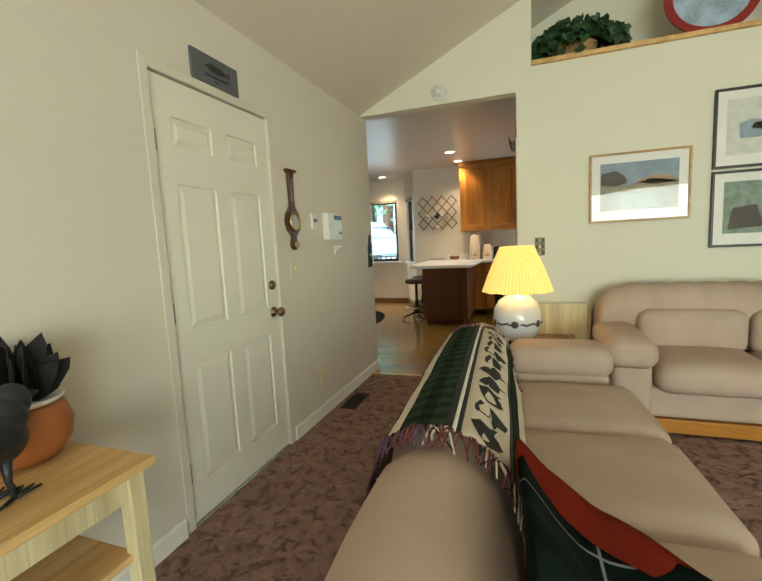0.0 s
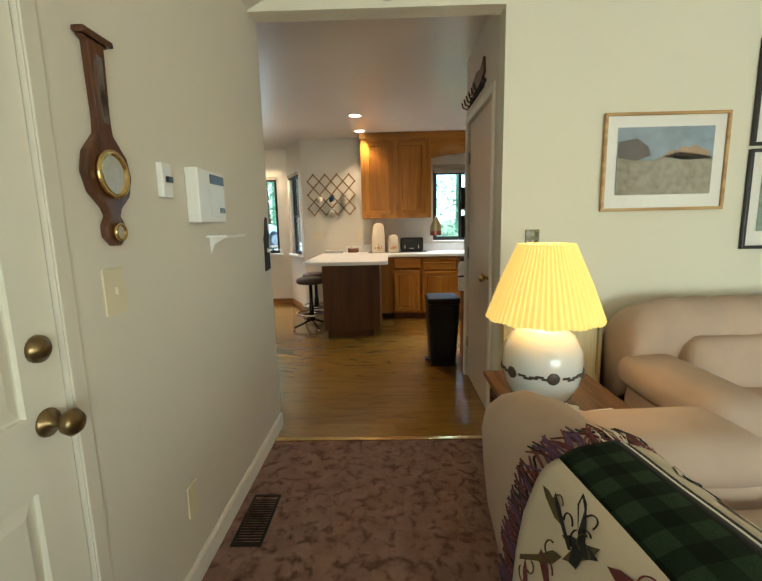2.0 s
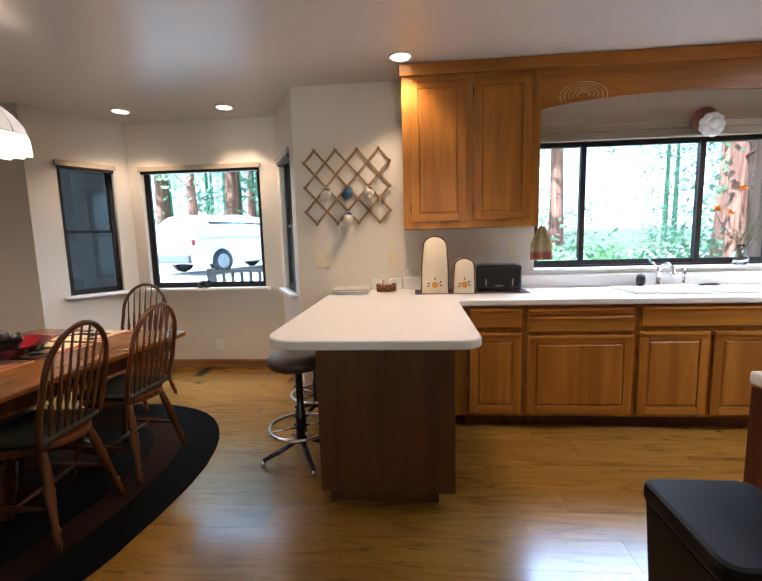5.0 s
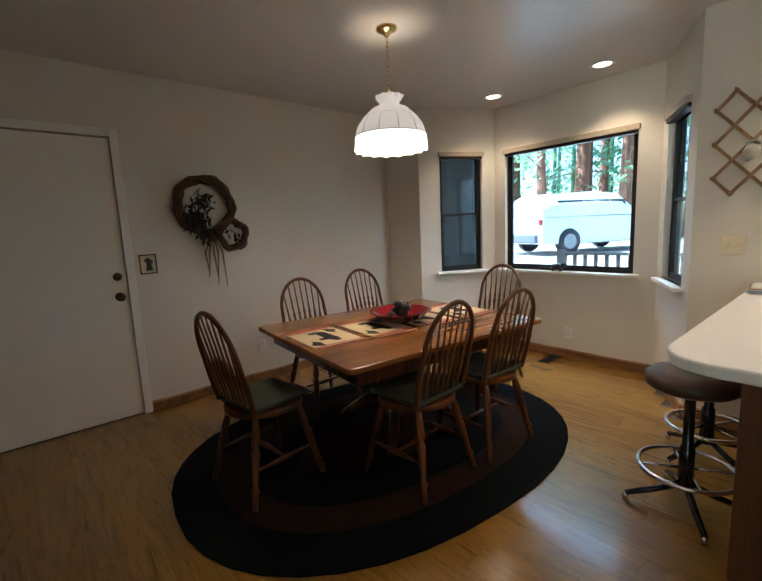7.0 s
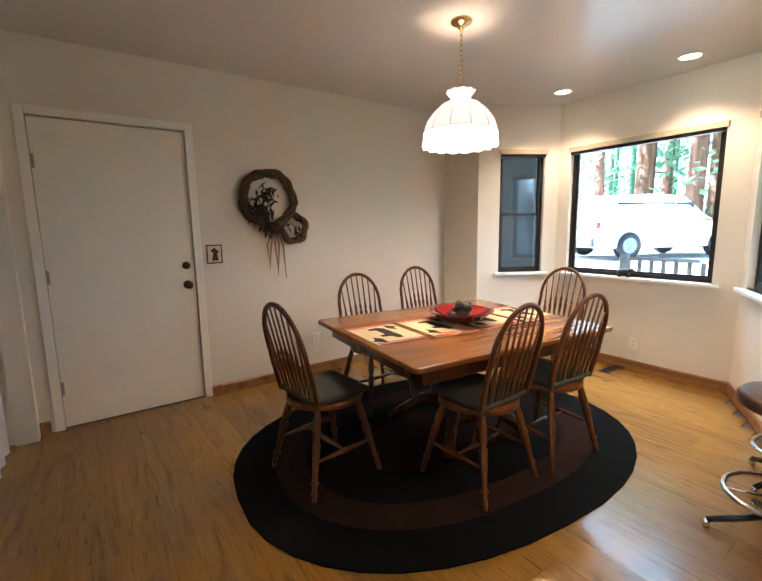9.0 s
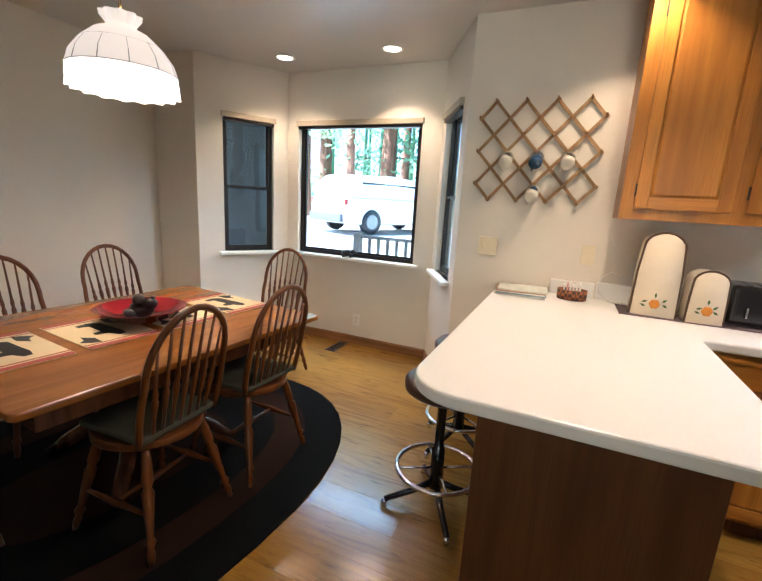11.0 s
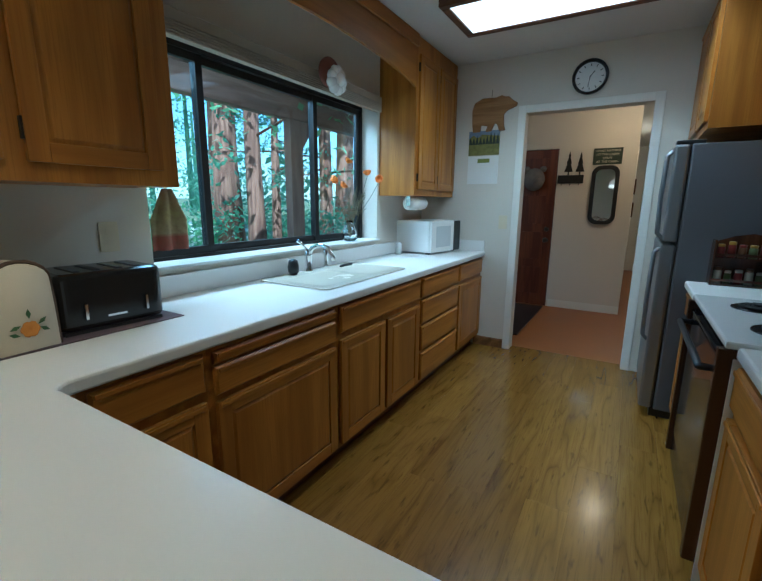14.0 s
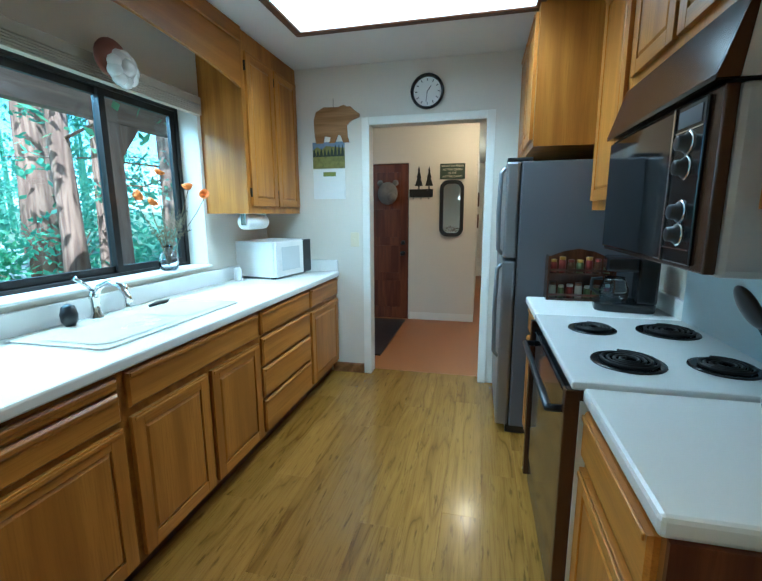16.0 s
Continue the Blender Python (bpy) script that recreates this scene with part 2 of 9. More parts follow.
PALEZ = wood("pale_pine_upright", (0.60, 0.50, 0.28), (0.72, 0.62, 0.38), 2, 0.5, 6.0, 0.05)
WALNUT = wood("walnut_dark", (0.05, 0.018, 0.008), (0.11, 0.04, 0.018), 2, 0.25, 6.0, 0.4)
REDDOOR = wood("mahogany_door_wood", (0.09, 0.022, 0.010), (0.15, 0.042, 0.018), 2, 0.45, 6.0, 0.1)
BASEW = wood("stained_base", (0.20, 0.09, 0.03), (0.32, 0.15, 0.055), 0, 0.4, 6.0, 0.1)
LAMTOP = plain("white_laminate", (0.80, 0.79, 0.76), 0.30, var=0.012, scale=2, fine=300, relief=0.02, rvar=0.015)
FABRIC = plain("beige_velour", (0.48, 0.365, 0.29), 0.92, var=0.14, scale=5, fine=500, relief=0.5, dist=0.002, gloss=0.15)
BLACKP = plain("black_plastic", (0.018, 0.018, 0.02), 0.32, var=0.2, fine=300, relief=0.05)
BLACKM = plain("black_enamel", (0.012, 0.012, 0.013), 0.18, var=0.2, fine=100, relief=0.02)
BRONZE = plain("bronze_window_frame", (0.03, 0.026, 0.024), 0.42, 0.6, var=0.2, fine=120, relief=0.05)
CHROME = plain("chrome", (0.80, 0.80, 0.80), 0.12, 1.0, var=0.04, fine=60, relief=0.0)
BRASS = plain("brass", (0.62, 0.44, 0.17), 0.25, 1.0, var=0.1, fine=60, relief=0.02)
STEEL = plain("fridge_steel", (0.30, 0.31, 0.33), 0.38, 0.75, var=0.04, fine=200, relief=0.05)
STEELD = plain("fridge_side_grey", (0.13, 0.135, 0.15), 0.5, 0.1, var=0.05, fine=300, relief=0.15)
WHITEP = plain("white_plastic", (0.78, 0.77, 0.73), 0.4, var=0.03, fine=200, relief=0.05)
IVORY = plain("ivory_plate", (0.70, 0.62, 0.44), 0.4, var=0.05, fine=200, relief=0.03)
IRON = plain("black_iron", (0.015, 0.014, 0.013), 0.6, 0.4, var=0.2, fine=120, relief=0.2)
PANE = pane_mat("picture_glass")
# the blue cast of the daylight is put into the pane colour
WPANE = pane_mat("blue_daylight_pane", (0.76, 0.91, 1.0))
CLEAR = glass_mat("clear_glass", (0.95, 0.98, 1.0))

# ---- building helpers ----
def finish(bm, name, material, smooth=False):
    bmesh.ops.recalc_face_normals(bm, faces=bm.faces)
    me = bpy.data.meshes.new(name)
    bm.to_mesh(me)
    bm.free()
    if smooth:
        for p in me.polygons:
            p.use_smooth = True
    if material:
        me.materials.append(material)
    return me


def part(name, bm, material, parent, label="", smooth=False, bevel=0.0):
    ob = new(name, finish(bm, name, material, smooth))
    ob.parent = parent
    if bevel:
        md = ob.modifiers.new("bevel", "BEVEL")
        md.width, md.segments, md.limit_method = bevel, 2, "ANGLE"
    if label:
        ob["label"] = label
    return ob


def thing(name, label, category, at=(0, 0, 0), turn=0.0, group="", kind=""):
    ob = new(name)
    ob.empty_display_size = 0.05
    ob.matrix_basis = pose(*at, 0, 0, turn)
    return tagged(ob, label, category, group, kind)


def solid(name, bm, material, label, category, at=(0, 0, 0), turn=0.0, kind="", smooth=False, bevel=0.0, group=""):
    ob = part(name, bm, material, None, "", smooth, bevel)
    ob.matrix_basis = pose(*at, 0, 0, turn)
    return tagged(ob, label, category, group, kind)


def box(bm, x0, x1, y0, y1, z0, z1, m=None):
    vs = [bm.verts.new(Vector(p)) for p in ((x0, y0, z0), (x1, y0, z0), (x1, y1, z0), (x0, y1, z0), (x0, y0, z1), (x1, y0, z1), (x1, y1, z1), (x0, y1, z1))]
    if m is not None:
        for v in vs:
            v.co = m @ v.co
    for f in ((3, 2, 1, 0), (4, 5, 6, 7), (0, 1, 5, 4), (1, 2, 6, 5), (2, 3, 7, 6), (3, 0, 4, 7)):
        bm.faces.new([vs[i] for i in f])
    return vs


def boxes(*rows):
    bm = bmesh.new()
    for r in rows:
        box(bm, *r)
    return bm


def prism(bm, poly, z0, z1, m=None):
    """A flat outline (x, y) raised from z0 to z1."""
    lo = [bm.verts.new(Vector((x, y, z0))) for x, y in poly]
    hi = [bm.verts.new(Vector((x, y, z1))) for x, y in poly]
    if m is not None:
        for v in lo + hi:
            v.co = m @ v.co
    k = len(poly)
    bm.faces.new(lo[::-1])
    bm.faces.new(hi)
    for i in range(k):
        bm.faces.new((lo[i], lo[(i + 1) % k], hi[(i + 1) % k], hi[i]))


def rounded(x0, x1, y0, y1, r, n=6):
    """Outline of a rectangle with round corners."""
    out = []
    for cx, cy, a in ((x1 - r, y1 - r, 0), (x0 + r, y1 - r, 90), (x0 + r, y0 + r, 180), (x1 - r, y0 + r, 270)):
        for i in range(n + 1):
            t = radians(a + 90 * i / n)
            out.append((cx + r * math.cos(t), cy + r * math.sin(t)))
    return out


def lathe(bm, profile, segs=20, m=None, flat=1.0):
    """Turns (radius, height) rows about z."""
    rings = []
    for r, z in profile:
        ring = [bm.verts.new(Vector((r * math.cos(2 * math.pi * i / segs), flat * r * math.sin(2 * math.pi * i / segs), z))) for i in range(segs)]
        rings.append(ring)
    if m is not None:
        for ring in rings:
            for v in ring:
                v.co = m @ v.co
    for a, b in zip(rings, rings[1:]):
        for i in range(segs):
            bm.faces.new((a[i], a[(i + 1) % segs], b[(i + 1) % segs], b[i]))
    bm.faces.new(rings[0][::-1])
    bm.faces.new(rings[-1])


def tube(bm, pts, radius, segs=8, closed=False):
    """A round bar along points; radius one number or one a point."""
    pts = [Vector(p) for p in pts]
    k = len(pts)
    rad = radius if isinstance(radius, (list, tuple)) else [radius] * k
    rings, up = [], None
    for i, p in enumerate(pts):
        a = pts[(i - 1) % k] if (closed or i) else p
        b = pts[(i + 1) % k] if (closed or i < k - 1) else p
        d = (b - a).normalized()
        if up is None:
            up = d.orthogonal().normalized()
        up = (up - d * up.dot(d)).normalized()
        side = d.cross(up)
        rings.append([bm.verts.new(p + rad[i] * (math.cos(2 * math.pi * j / segs) * up + math.sin(2 * math.pi * j / segs) * side)) for j in range(segs)])
    pairs = list(zip(rings, rings[1:])) + ([(rings[-1], rings[0])] if closed else [])
    for a, b in pairs:
        for j in range(segs):
            bm.faces.new((a[j], a[(j + 1) % segs], b[(j + 1) % segs], b[j]))
    if not closed:
        bm.faces.new(rings[0][::-1])
        bm.faces.new(rings[-1])


def turned(bm, a, b, profile, segs=10):
    """A turned leg or spindle from a to b; profile rows: share of the length, radius."""
    a, b = Vector(a), Vector(b)
    m = Matrix.Translation(a) @ (b - a).to_track_quat("Z", "Y").to_matrix().to_4x4()
    lathe(bm, [(r, s * (b - a).length) for s, r in profile], segs, m)


def pillow(bm, x0, x1, y0, y1, z0, z1, r=0.06, n=3, bulge=0.0, m=None):
    """A soft block: a subdivided box with round edges and a slight crown."""
    cx, cy, cz = (x0 + x1) / 2, (y0 + y1) / 2, (z0 + z1) / 2
    hx, hy, hz = (x1 - x0) / 2, (y1 - y0) / 2, (z1 - z0) / 2
    tmp = bmesh.new()
    bmesh.ops.create_cube(tmp, size=2)
    bmesh.ops.subdivide_edges(tmp, edges=tmp.edges, cuts=10, use_grid_fill=True)
    for v in tmp.verts:
        p = Vector((v.co.x * hx, v.co.y * hy, v.co.z * hz))
        core = Vector((max(-(hx - r), min(hx - r, p.x)), max(-(hy - r), min(hy - r, p.y)), max(-(hz - r), min(hz - r, p.z))))
        d = p - core
        if d.length > 1e-6:
            p = core + d.normalized() * r
        p.z += bulge * (1 - v.co.x ** 2) * (1 - v.co.y ** 2) * (1 if v.co.z > 0 else 0.2)
        p += Vector((0, 0, 1)) * 0.004 * noise.noise(Vector((p.x * 6 + cx, p.y * 6 + cy, p.z * 6)))
        v.co = p + Vector((cx, cy, cz))
        if m is not None:
            v.co = m @ v.co
    me = bpy.data.meshes.new("tmp")
    tmp.to_mesh(me)
    tmp.free()
    bm.from_mesh(me)
    bpy.data.meshes.remove(me)


def wall(name, p0, p1, thick, height, material, openings=(), z0=0.0, label="painted plaster wall"):
    """A wall whose inner face runs from p0 to p1; it thickens to the right of that way. Openings: s0, s1, z0, z1."""
    a, b = Vector((*p0, 0)), Vector((*p1, 0))
    ln = (b - a).length
    ang = math.atan2(b.y - a.y, b.x - a.x)
    m = Matrix.Translation(a) @ Matrix.Rotation(ang, 4, "Z")
    bm = bmesh.new()
    cuts = sorted(openings)
    s = 0.0
    for s0, s1, o0, o1 in cuts:
        if s0 > s + 0.001:
            box(bm, s, s0, -thick, 0, z0, height, m)
        if o0 > z0 + 0.001:
            box(bm, s0, s1, -thick, 0, z0, o0, m)
        if o1 < height - 0.001:
            box(bm, s0, s1, -thick, 0, o1, height, m)
        s = s1
    if ln > s + 0.001:
        box(bm, s, ln, -thick, 0, z0, height, m)
    return solid(name, bm, material, label, "wall", kind="structure")


def text_mesh(words, size, material, parent, m, name="lettering", align="CENTER", depth=0.0008):
    cu = bpy.data.curves.new("t", "FONT")
    cu.body, cu.size, cu.align_x, cu.align_y, cu.extrude = words, size, align, "CENTER", depth
    cu.resolution_u = 3
    tmp = bpy.data.objects.new("t", cu)
    me = bpy.data.meshes.new_from_object(tmp)
    bpy.data.objects.remove(tmp)
    bpy.data.curves.remove(cu)
    me.materials.clear()
    me.materials.append(material)
    ob = new(name, me)
    ob.parent = parent
    ob.matrix_basis = m
    return ob

# ---- structure ----
CZ = 2.56  # kitchen ceiling
XZ = Matrix(((1, 0, 0, 0), (0, 0, 1, 0), (0, 1, 0, 0), (0, 0, 0, 1)))  # outline (x, z), raised along y
YZ = Matrix(((0, 0, 1, 0), (1, 0, 0, 0), (0, 1, 0, 0), (0, 0, 0, 1)))  # outline (y, z), raised along x
BAY = ((-2.04, 8.70), (-2.43, 9.45), (-4.00, 9.45), (-4.42, 8.70))

wall("wall_west", (-1.5, 4.98), (-1.5, -2.5), 0.12, 2.56, WALL, [(1.68, 2.51, -1, 2.045)], label="cream painted entry wall")
wall("wall_north", (4.5, 4.82), (-0.12, 4.82), 0.12, 2.62, WALLG, label="pale green-cream living room wall")
wall("wall_south", (-1.5, -2.5), (4.5, -2.5), 0.12, 2.45, WALLG, [(1.6, 5.2, 0.06, 2.15)], label="living room wall with a wide window")
wall("wall_east", (4.5, -2.5), (4.5, 4.82), 0.12, 2.45, WALLG, label="living room side wall")
bm = bmesh.new()
prism(bm, [(-1.5, 2.44), (-0.12, 2.44), (-0.12, 2.62), (0.0, 2.62), (0.0, 3.17), (-1.5, 2.45)], 4.82, 4.94, XZ)
solid("wall_gable", bm, WALLG, "gable wall above the kitchen opening", "wall", kind="structure")
bm = bmesh.new()
prism(bm, [(3.4, 2.62), (4.5, 2.62), (4.5, 2.63), (3.4, 2.97)], 4.82, 4.94, XZ)
prism(bm, [(-1.5, 2.45), (4.5, 2.45), (1.5, 3.89)], -2.62, -2.5, XZ)
box(bm, -0.1, 3.5, 5.45, 5.55, 2.62, 4.0)
box(bm, -0.1, 0.0, 4.94, 5.45, 2.62, 3.3)
solid("wall_niche", bm, WALLG, "painted walls round the plant ledge", "wall", kind="structure")
bm = bmesh.new()
prism(bm, [(-1.62, 2.392), (1.5, 3.89), (1.5, 4.0), (-1.62, 2.50)], -2.62, 4.83, XZ)
prism(bm, [(1.5, 3.89), (4.62, 2.392), (4.62, 2.50), (1.5, 4.0)], -2.62, 4.83, XZ)
prism(bm, [(-0.1, 3.122), (1.5, 3.89), (1.5, 4.0), (-0.1, 3.23)], 4.831, 5.6, XZ)
prism(bm, [(1.5, 3.89), (4.62, 2.392), (4.62, 2.50), (1.5, 4.0)], 4.831, 5.6, XZ)
solid("ceiling_vault", bm, CEILV, "sloping plaster ceiling of the living room", "ceiling", kind="structure")
bm = bmesh.new()
box(bm, -5.04, 2.8, 4.861, 8.82, CZ, CZ + 0.05)
prism(bm, [(-4.48, 8.8201), (-2.0, 8.8201), (-2.38, 9.57), (-4.05, 9.57)], CZ, CZ + 0.05)
solid("ceiling", bm, CEIL, "semi-gloss cream kitchen and dining ceiling", "ceiling", kind="structure")

# kitchen and dining walls
wall("wall_kitchen_north", (2.683, 8.7), (-2.04, 8.7), 0.22, CZ, WALL, [(0.863, 2.783, 1.04, 2.10)], label="cream kitchen wall with a wide window")
wall("wall_kitchen_east", (2.683, 5.93), (2.683, 8.82), 0.12, CZ, WALL, [(0.90, 1.82, -1, 2.10)], label="cream kitchen end wall with a doorway")
wall("wall_kitchen_south", (0.0, 5.93), (2.683, 5.93), 0.12, CZ, WALL, label="cream wall behind the range")
wall("wall_closet", (-0.12, 4.94), (-0.12, 5.93), 0.12, CZ, WALL, [(0.11, 0.92, -1, 2.07)], label="cream closet wall beside the passage")
wall("wall_dining_west", (-4.92, 8.7), (-4.92, 4.98), 0.12, CZ, WALL, [(2.665, 3.585, -1, 2.09)], label="cream dining room wall")
wall("wall_dining_north", (-4.42, 8.7), (-5.04, 8.7), 0.12, CZ, WALL, label="short cream wall beside the bay")
wall("wall_dining_south", (-5.04, 4.98), (-1.62, 4.98), 0.12, CZ, WALL, [(0.22, 2.18, -1, 2.07), (2.60, 3.40, -1, 2.05)], label="cream wall with a closet and a narrow door")
BAYLEN = [(Vector(BAY[i + 1]) - Vector(BAY[i])).length for i in range(3)]
wall("wall_bay_right", BAY[0], BAY[1], 0.12, CZ, WALL, [(0.16, 0.70, 0.865, 2.11)], label="cream side of the bay")
wall("wall_bay_centre", BAY[1], BAY[2], 0.12, CZ, WALL, [(0.18, 1.44, 0.865, 2.11)], label="cream middle of the bay")
wall("wall_bay_left", BAY[2], BAY[3], 0.12, CZ, WALL, [(0.15, 0.63, 0.865, 2.11)], label="cream side of the bay")

# hall beyond the kitchen door
wall("wall_hall_far", (4.70, 6.90), (4.70, 9.0), 0.10, 2.5, WALL, [(0.86, 1.72, -1, 2.04)], label="tan hall wall")
wall("wall_hall_north", (4.70, 9.0), (2.80, 9.0), 0.10, 2.5, WALL, label="tan hall wall")
wall("wall_hall_south", (2.80, 6.0), (9.0, 6.0), 0.10, 2.5, WALL, label="tan hall wall")
wall("wall_corridor_north", (9.0, 6.90), (4.80, 6.90), 0.10, 2.5, WALL, label="tan corridor wall")
wall("wall_corridor_end", (9.0, 6.0), (9.0, 6.9), 0.10, 2.5, WALL, label="tan corridor end wall")
solid("ceiling_hall", boxes((2.8, 9.1, 5.9, 9.1, 2.5, 2.55)), CEIL, "cream hall ceiling", "ceiling", kind="structure")
HALLF = plain("hall_tile", (0.30, 0.110, 0.032), 0.45, var=0.12, scale=5, fine=120, relief=0.1)
solid("floor_hall", boxes((2.80, 9.1, 5.9, 9.1, -0.05, 0.0)), HALLF, "reddish brown hall floor", "floor", kind="structure")

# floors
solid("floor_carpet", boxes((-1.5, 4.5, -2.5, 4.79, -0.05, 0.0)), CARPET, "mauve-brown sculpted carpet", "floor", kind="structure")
SUB = plain("subfloor", (0.08, 0.045, 0.02), 0.7)
sub = solid("floor", boxes((-5.04, 2.80, 4.79, 9.57, -0.06, -0.013)), SUB, "oak laminate plank floor of kitchen and dining room", "floor", kind="structure")
solid("floor_threshold", boxes((-1.5, -0.12, 4.765, 4.80, 0.001, 0.009)), BRASS, "thin metal strip between carpet and laminate", "trim", kind="structure", bevel=0.002)


def skirting(name, rows, material, label):
    bm = bmesh.new()
    for x0, y0, x1, y1, h in rows:
        a, b = Vector((x0, y0, 0)), Vector((x1, y1, 0))
        m = Matrix.Translation(a) @ Matrix.Rotation(math.atan2(y1 - y0, x1 - x0), 4, "Z")
        prism(bm, [(0, 0), (0.014, 0), (0.014, h - 0.012), (0.006, h), (0, h)], 0, (b - a).length, m @ Matrix(((0, 0, 1, 0), (1, 0, 0, 0), (0, 1, 0, 0), (0, 0, 0, 1))))
    return solid(name, bm, material, label, "baseboard", kind="structure")


# the board sticks out to the left of each run
skirting("baseboard_entry", [(-1.498, 4.98, -1.498, 3.36, 0.09), (-1.498, 2.41, -1.498, -2.5, 0.09)], TRIM, "white baseboard of the entry wall")
skirting("baseboard_living", [(4.5, 4.818, -0.12, 4.818, 0.09), (-0.118, 4.83, -0.118, 4.94, 0.09)], TRIM, "white baseboard")
skirting("baseboard_dining", [(-4.918, 8.70, -4.918, 6.092, 0.085), (-4.918, 5.04, -4.918, 4.98, 0.085), (-4.42, 8.698, -4.92, 8.698, 0.085), (*BAY[2], *BAY[3], 0.085), (*BAY[1], *BAY[2], 0.085), (*BAY[0], *BAY[1], 0.085), (-1.7, 8.698, -2.04, 8.698, 0.085)], BASEW, "stained wooden baseboard")
skirting("baseboard_kitchen", [(2.681, 7.815, 2.681, 8.1, 0.085)], BASEW, "stained wooden baseboard")
skirting("baseboard_hall", [(4.698, 7.74, 4.698, 6.90, 0.10)], TRIM, "white hall baseboard")


def casing(name, m, s0, s1, top, material, w=0.06, proud=0.014, label="painted door casing"):
    """Casing round a doorway on the wall face y = 0 of m, facing +y."""
    bm = bmesh.new()
    box(bm, s0 - w, s0, 0, proud, 0, top + w, m)
    box(bm, s1, s1 + w, 0, proud, 0, top + w, m)
    box(bm, s0, s1, 0, proud, top, top + w, m)
    return solid(name, bm, material, label, "door casing", kind="structure", bevel=0.004)


def face(x, y, turn):
    return pose(x, y, 0, 0, 0, turn)


# faces: the local +y looks into the room
casing("trim_kitchen_door", face(2.683, 6.83, 90), 0, 0.92, 2.10, TRIM, 0.062)
casing("trim_dining_door", face(-4.92, 6.035, -90), 0, 0.92, 2.09, TRIM, 0.055)
casing("trim_closet_door", face(-0.12, 5.05, 90), 0, 0.81, 2.07, TRIM, 0.05)
casing("trim_linen_door", face(-2.44, 4.98, 0), 0, 0.80, 2.05, TRIM, 0.03)


# windows: local x along the wall, y outwards, z up; origin at the lower left of the opening
def window(name, m, w, h, splits, label, t=0.022, sill=True):
    ob = thing(name, label, "window", kind="structure")
    ob.matrix_basis = m
    f = 0.032
    bm = boxes((0, w, 0.045, 0.10, 0, f), (0, w, 0.045, 0.10, h - f, h), (0, f, 0.045, 0.10, f, h - f), (w - f, w, 0.045, 0.10, f, h - f))
    part("window_frame", bm, BRONZE, ob, "dark bronze aluminium frame")
    for a, b, c, d, y in splits:
        bm = boxes((a, b, y, y + 0.025, c, c + t), (a, b, y, y + 0.025, d - t, d), (a, a + t, y, y + 0.025, c + t, d - t), (b - t, b, y, y + 0.025, c + t, d - t))
        part("sash", bm, BRONZE, ob)
        pn = part("pane", boxes((a + t, b - t, y + 0.010, y + 0.013, c + t, d - t)), WPANE, ob)
        pn.visible_shadow = False
    if sill:
        bm = boxes((-0.05, w + 0.05, -0.06, 0.04, -0.028, 0.0))
        part("window_sill", bm, TRIM, ob, "white painted sill", bevel=0.004)
    return ob


def wall_m(p0, p1, s, z):
    """Place on a wall seen from inside: x runs from the far end p1 towards p0, y points out."""
    a, b = Vector((*p0, 0)), Vector((*p1, 0))
    d = (a - b).normalized()
    at = b + d * s
    return pose(at.x, at.y, z, 0, 0, math.degrees(math.atan2(d.y, d.x)))


def two_pane(w, h, mid):
    f = 0.03
    return [(f, mid + 0.02, f, h - f, 0.075), (mid - 0.02, w - f, f, h - f, 0.052)]


window("window_1", wall_m(BAY[1], BAY[2], BAYLEN[1] - 1.44, 0.865), 1.26, 1.245, [(0.03, 1.23, 0.03, 1.215, 0.06)], "wide fixed bay window in a dark frame")
for nm, p, q, ln, s1, w in (("window_2", BAY[2], BAY[3], BAYLEN[2], 0.63, 0.48), ("window_3", BAY[0], BAY[1], BAYLEN[0], 0.70, 0.54)):
    window(nm, wall_m(p, q, ln - s1, 0.865), w, 1.245, [(0.03, w - 0.03, 0.59, 1.215, 0.075), (0.03, w - 0.03, 0.03, 0.62, 0.05)], "narrow double-hung bay window in a dark frame")
window("window_4", pose(-0.10, 8.80, 1.04), 1.92, 1.06, [(0.03, 0.445, 0.03, 1.03, 0.055), (0.405, 1.36, 0.03, 1.03, 0.075), (1.32, 1.89, 0.03, 1.03, 0.055)], "wide three-part kitchen window in a dark frame", 0.040, False)
window("window_5", pose(3.7, -2.5, 0.06, 0, 0, 180), 3.6, 2.09, [(0.03, 1.2, 0.03, 2.06, 0.06), (1.18, 2.42, 0.03, 2.06, 0.08), (2.4, 3.57, 0.03, 2.06, 0.06)], "wide living room window wall towards the deck", 0.03, False)

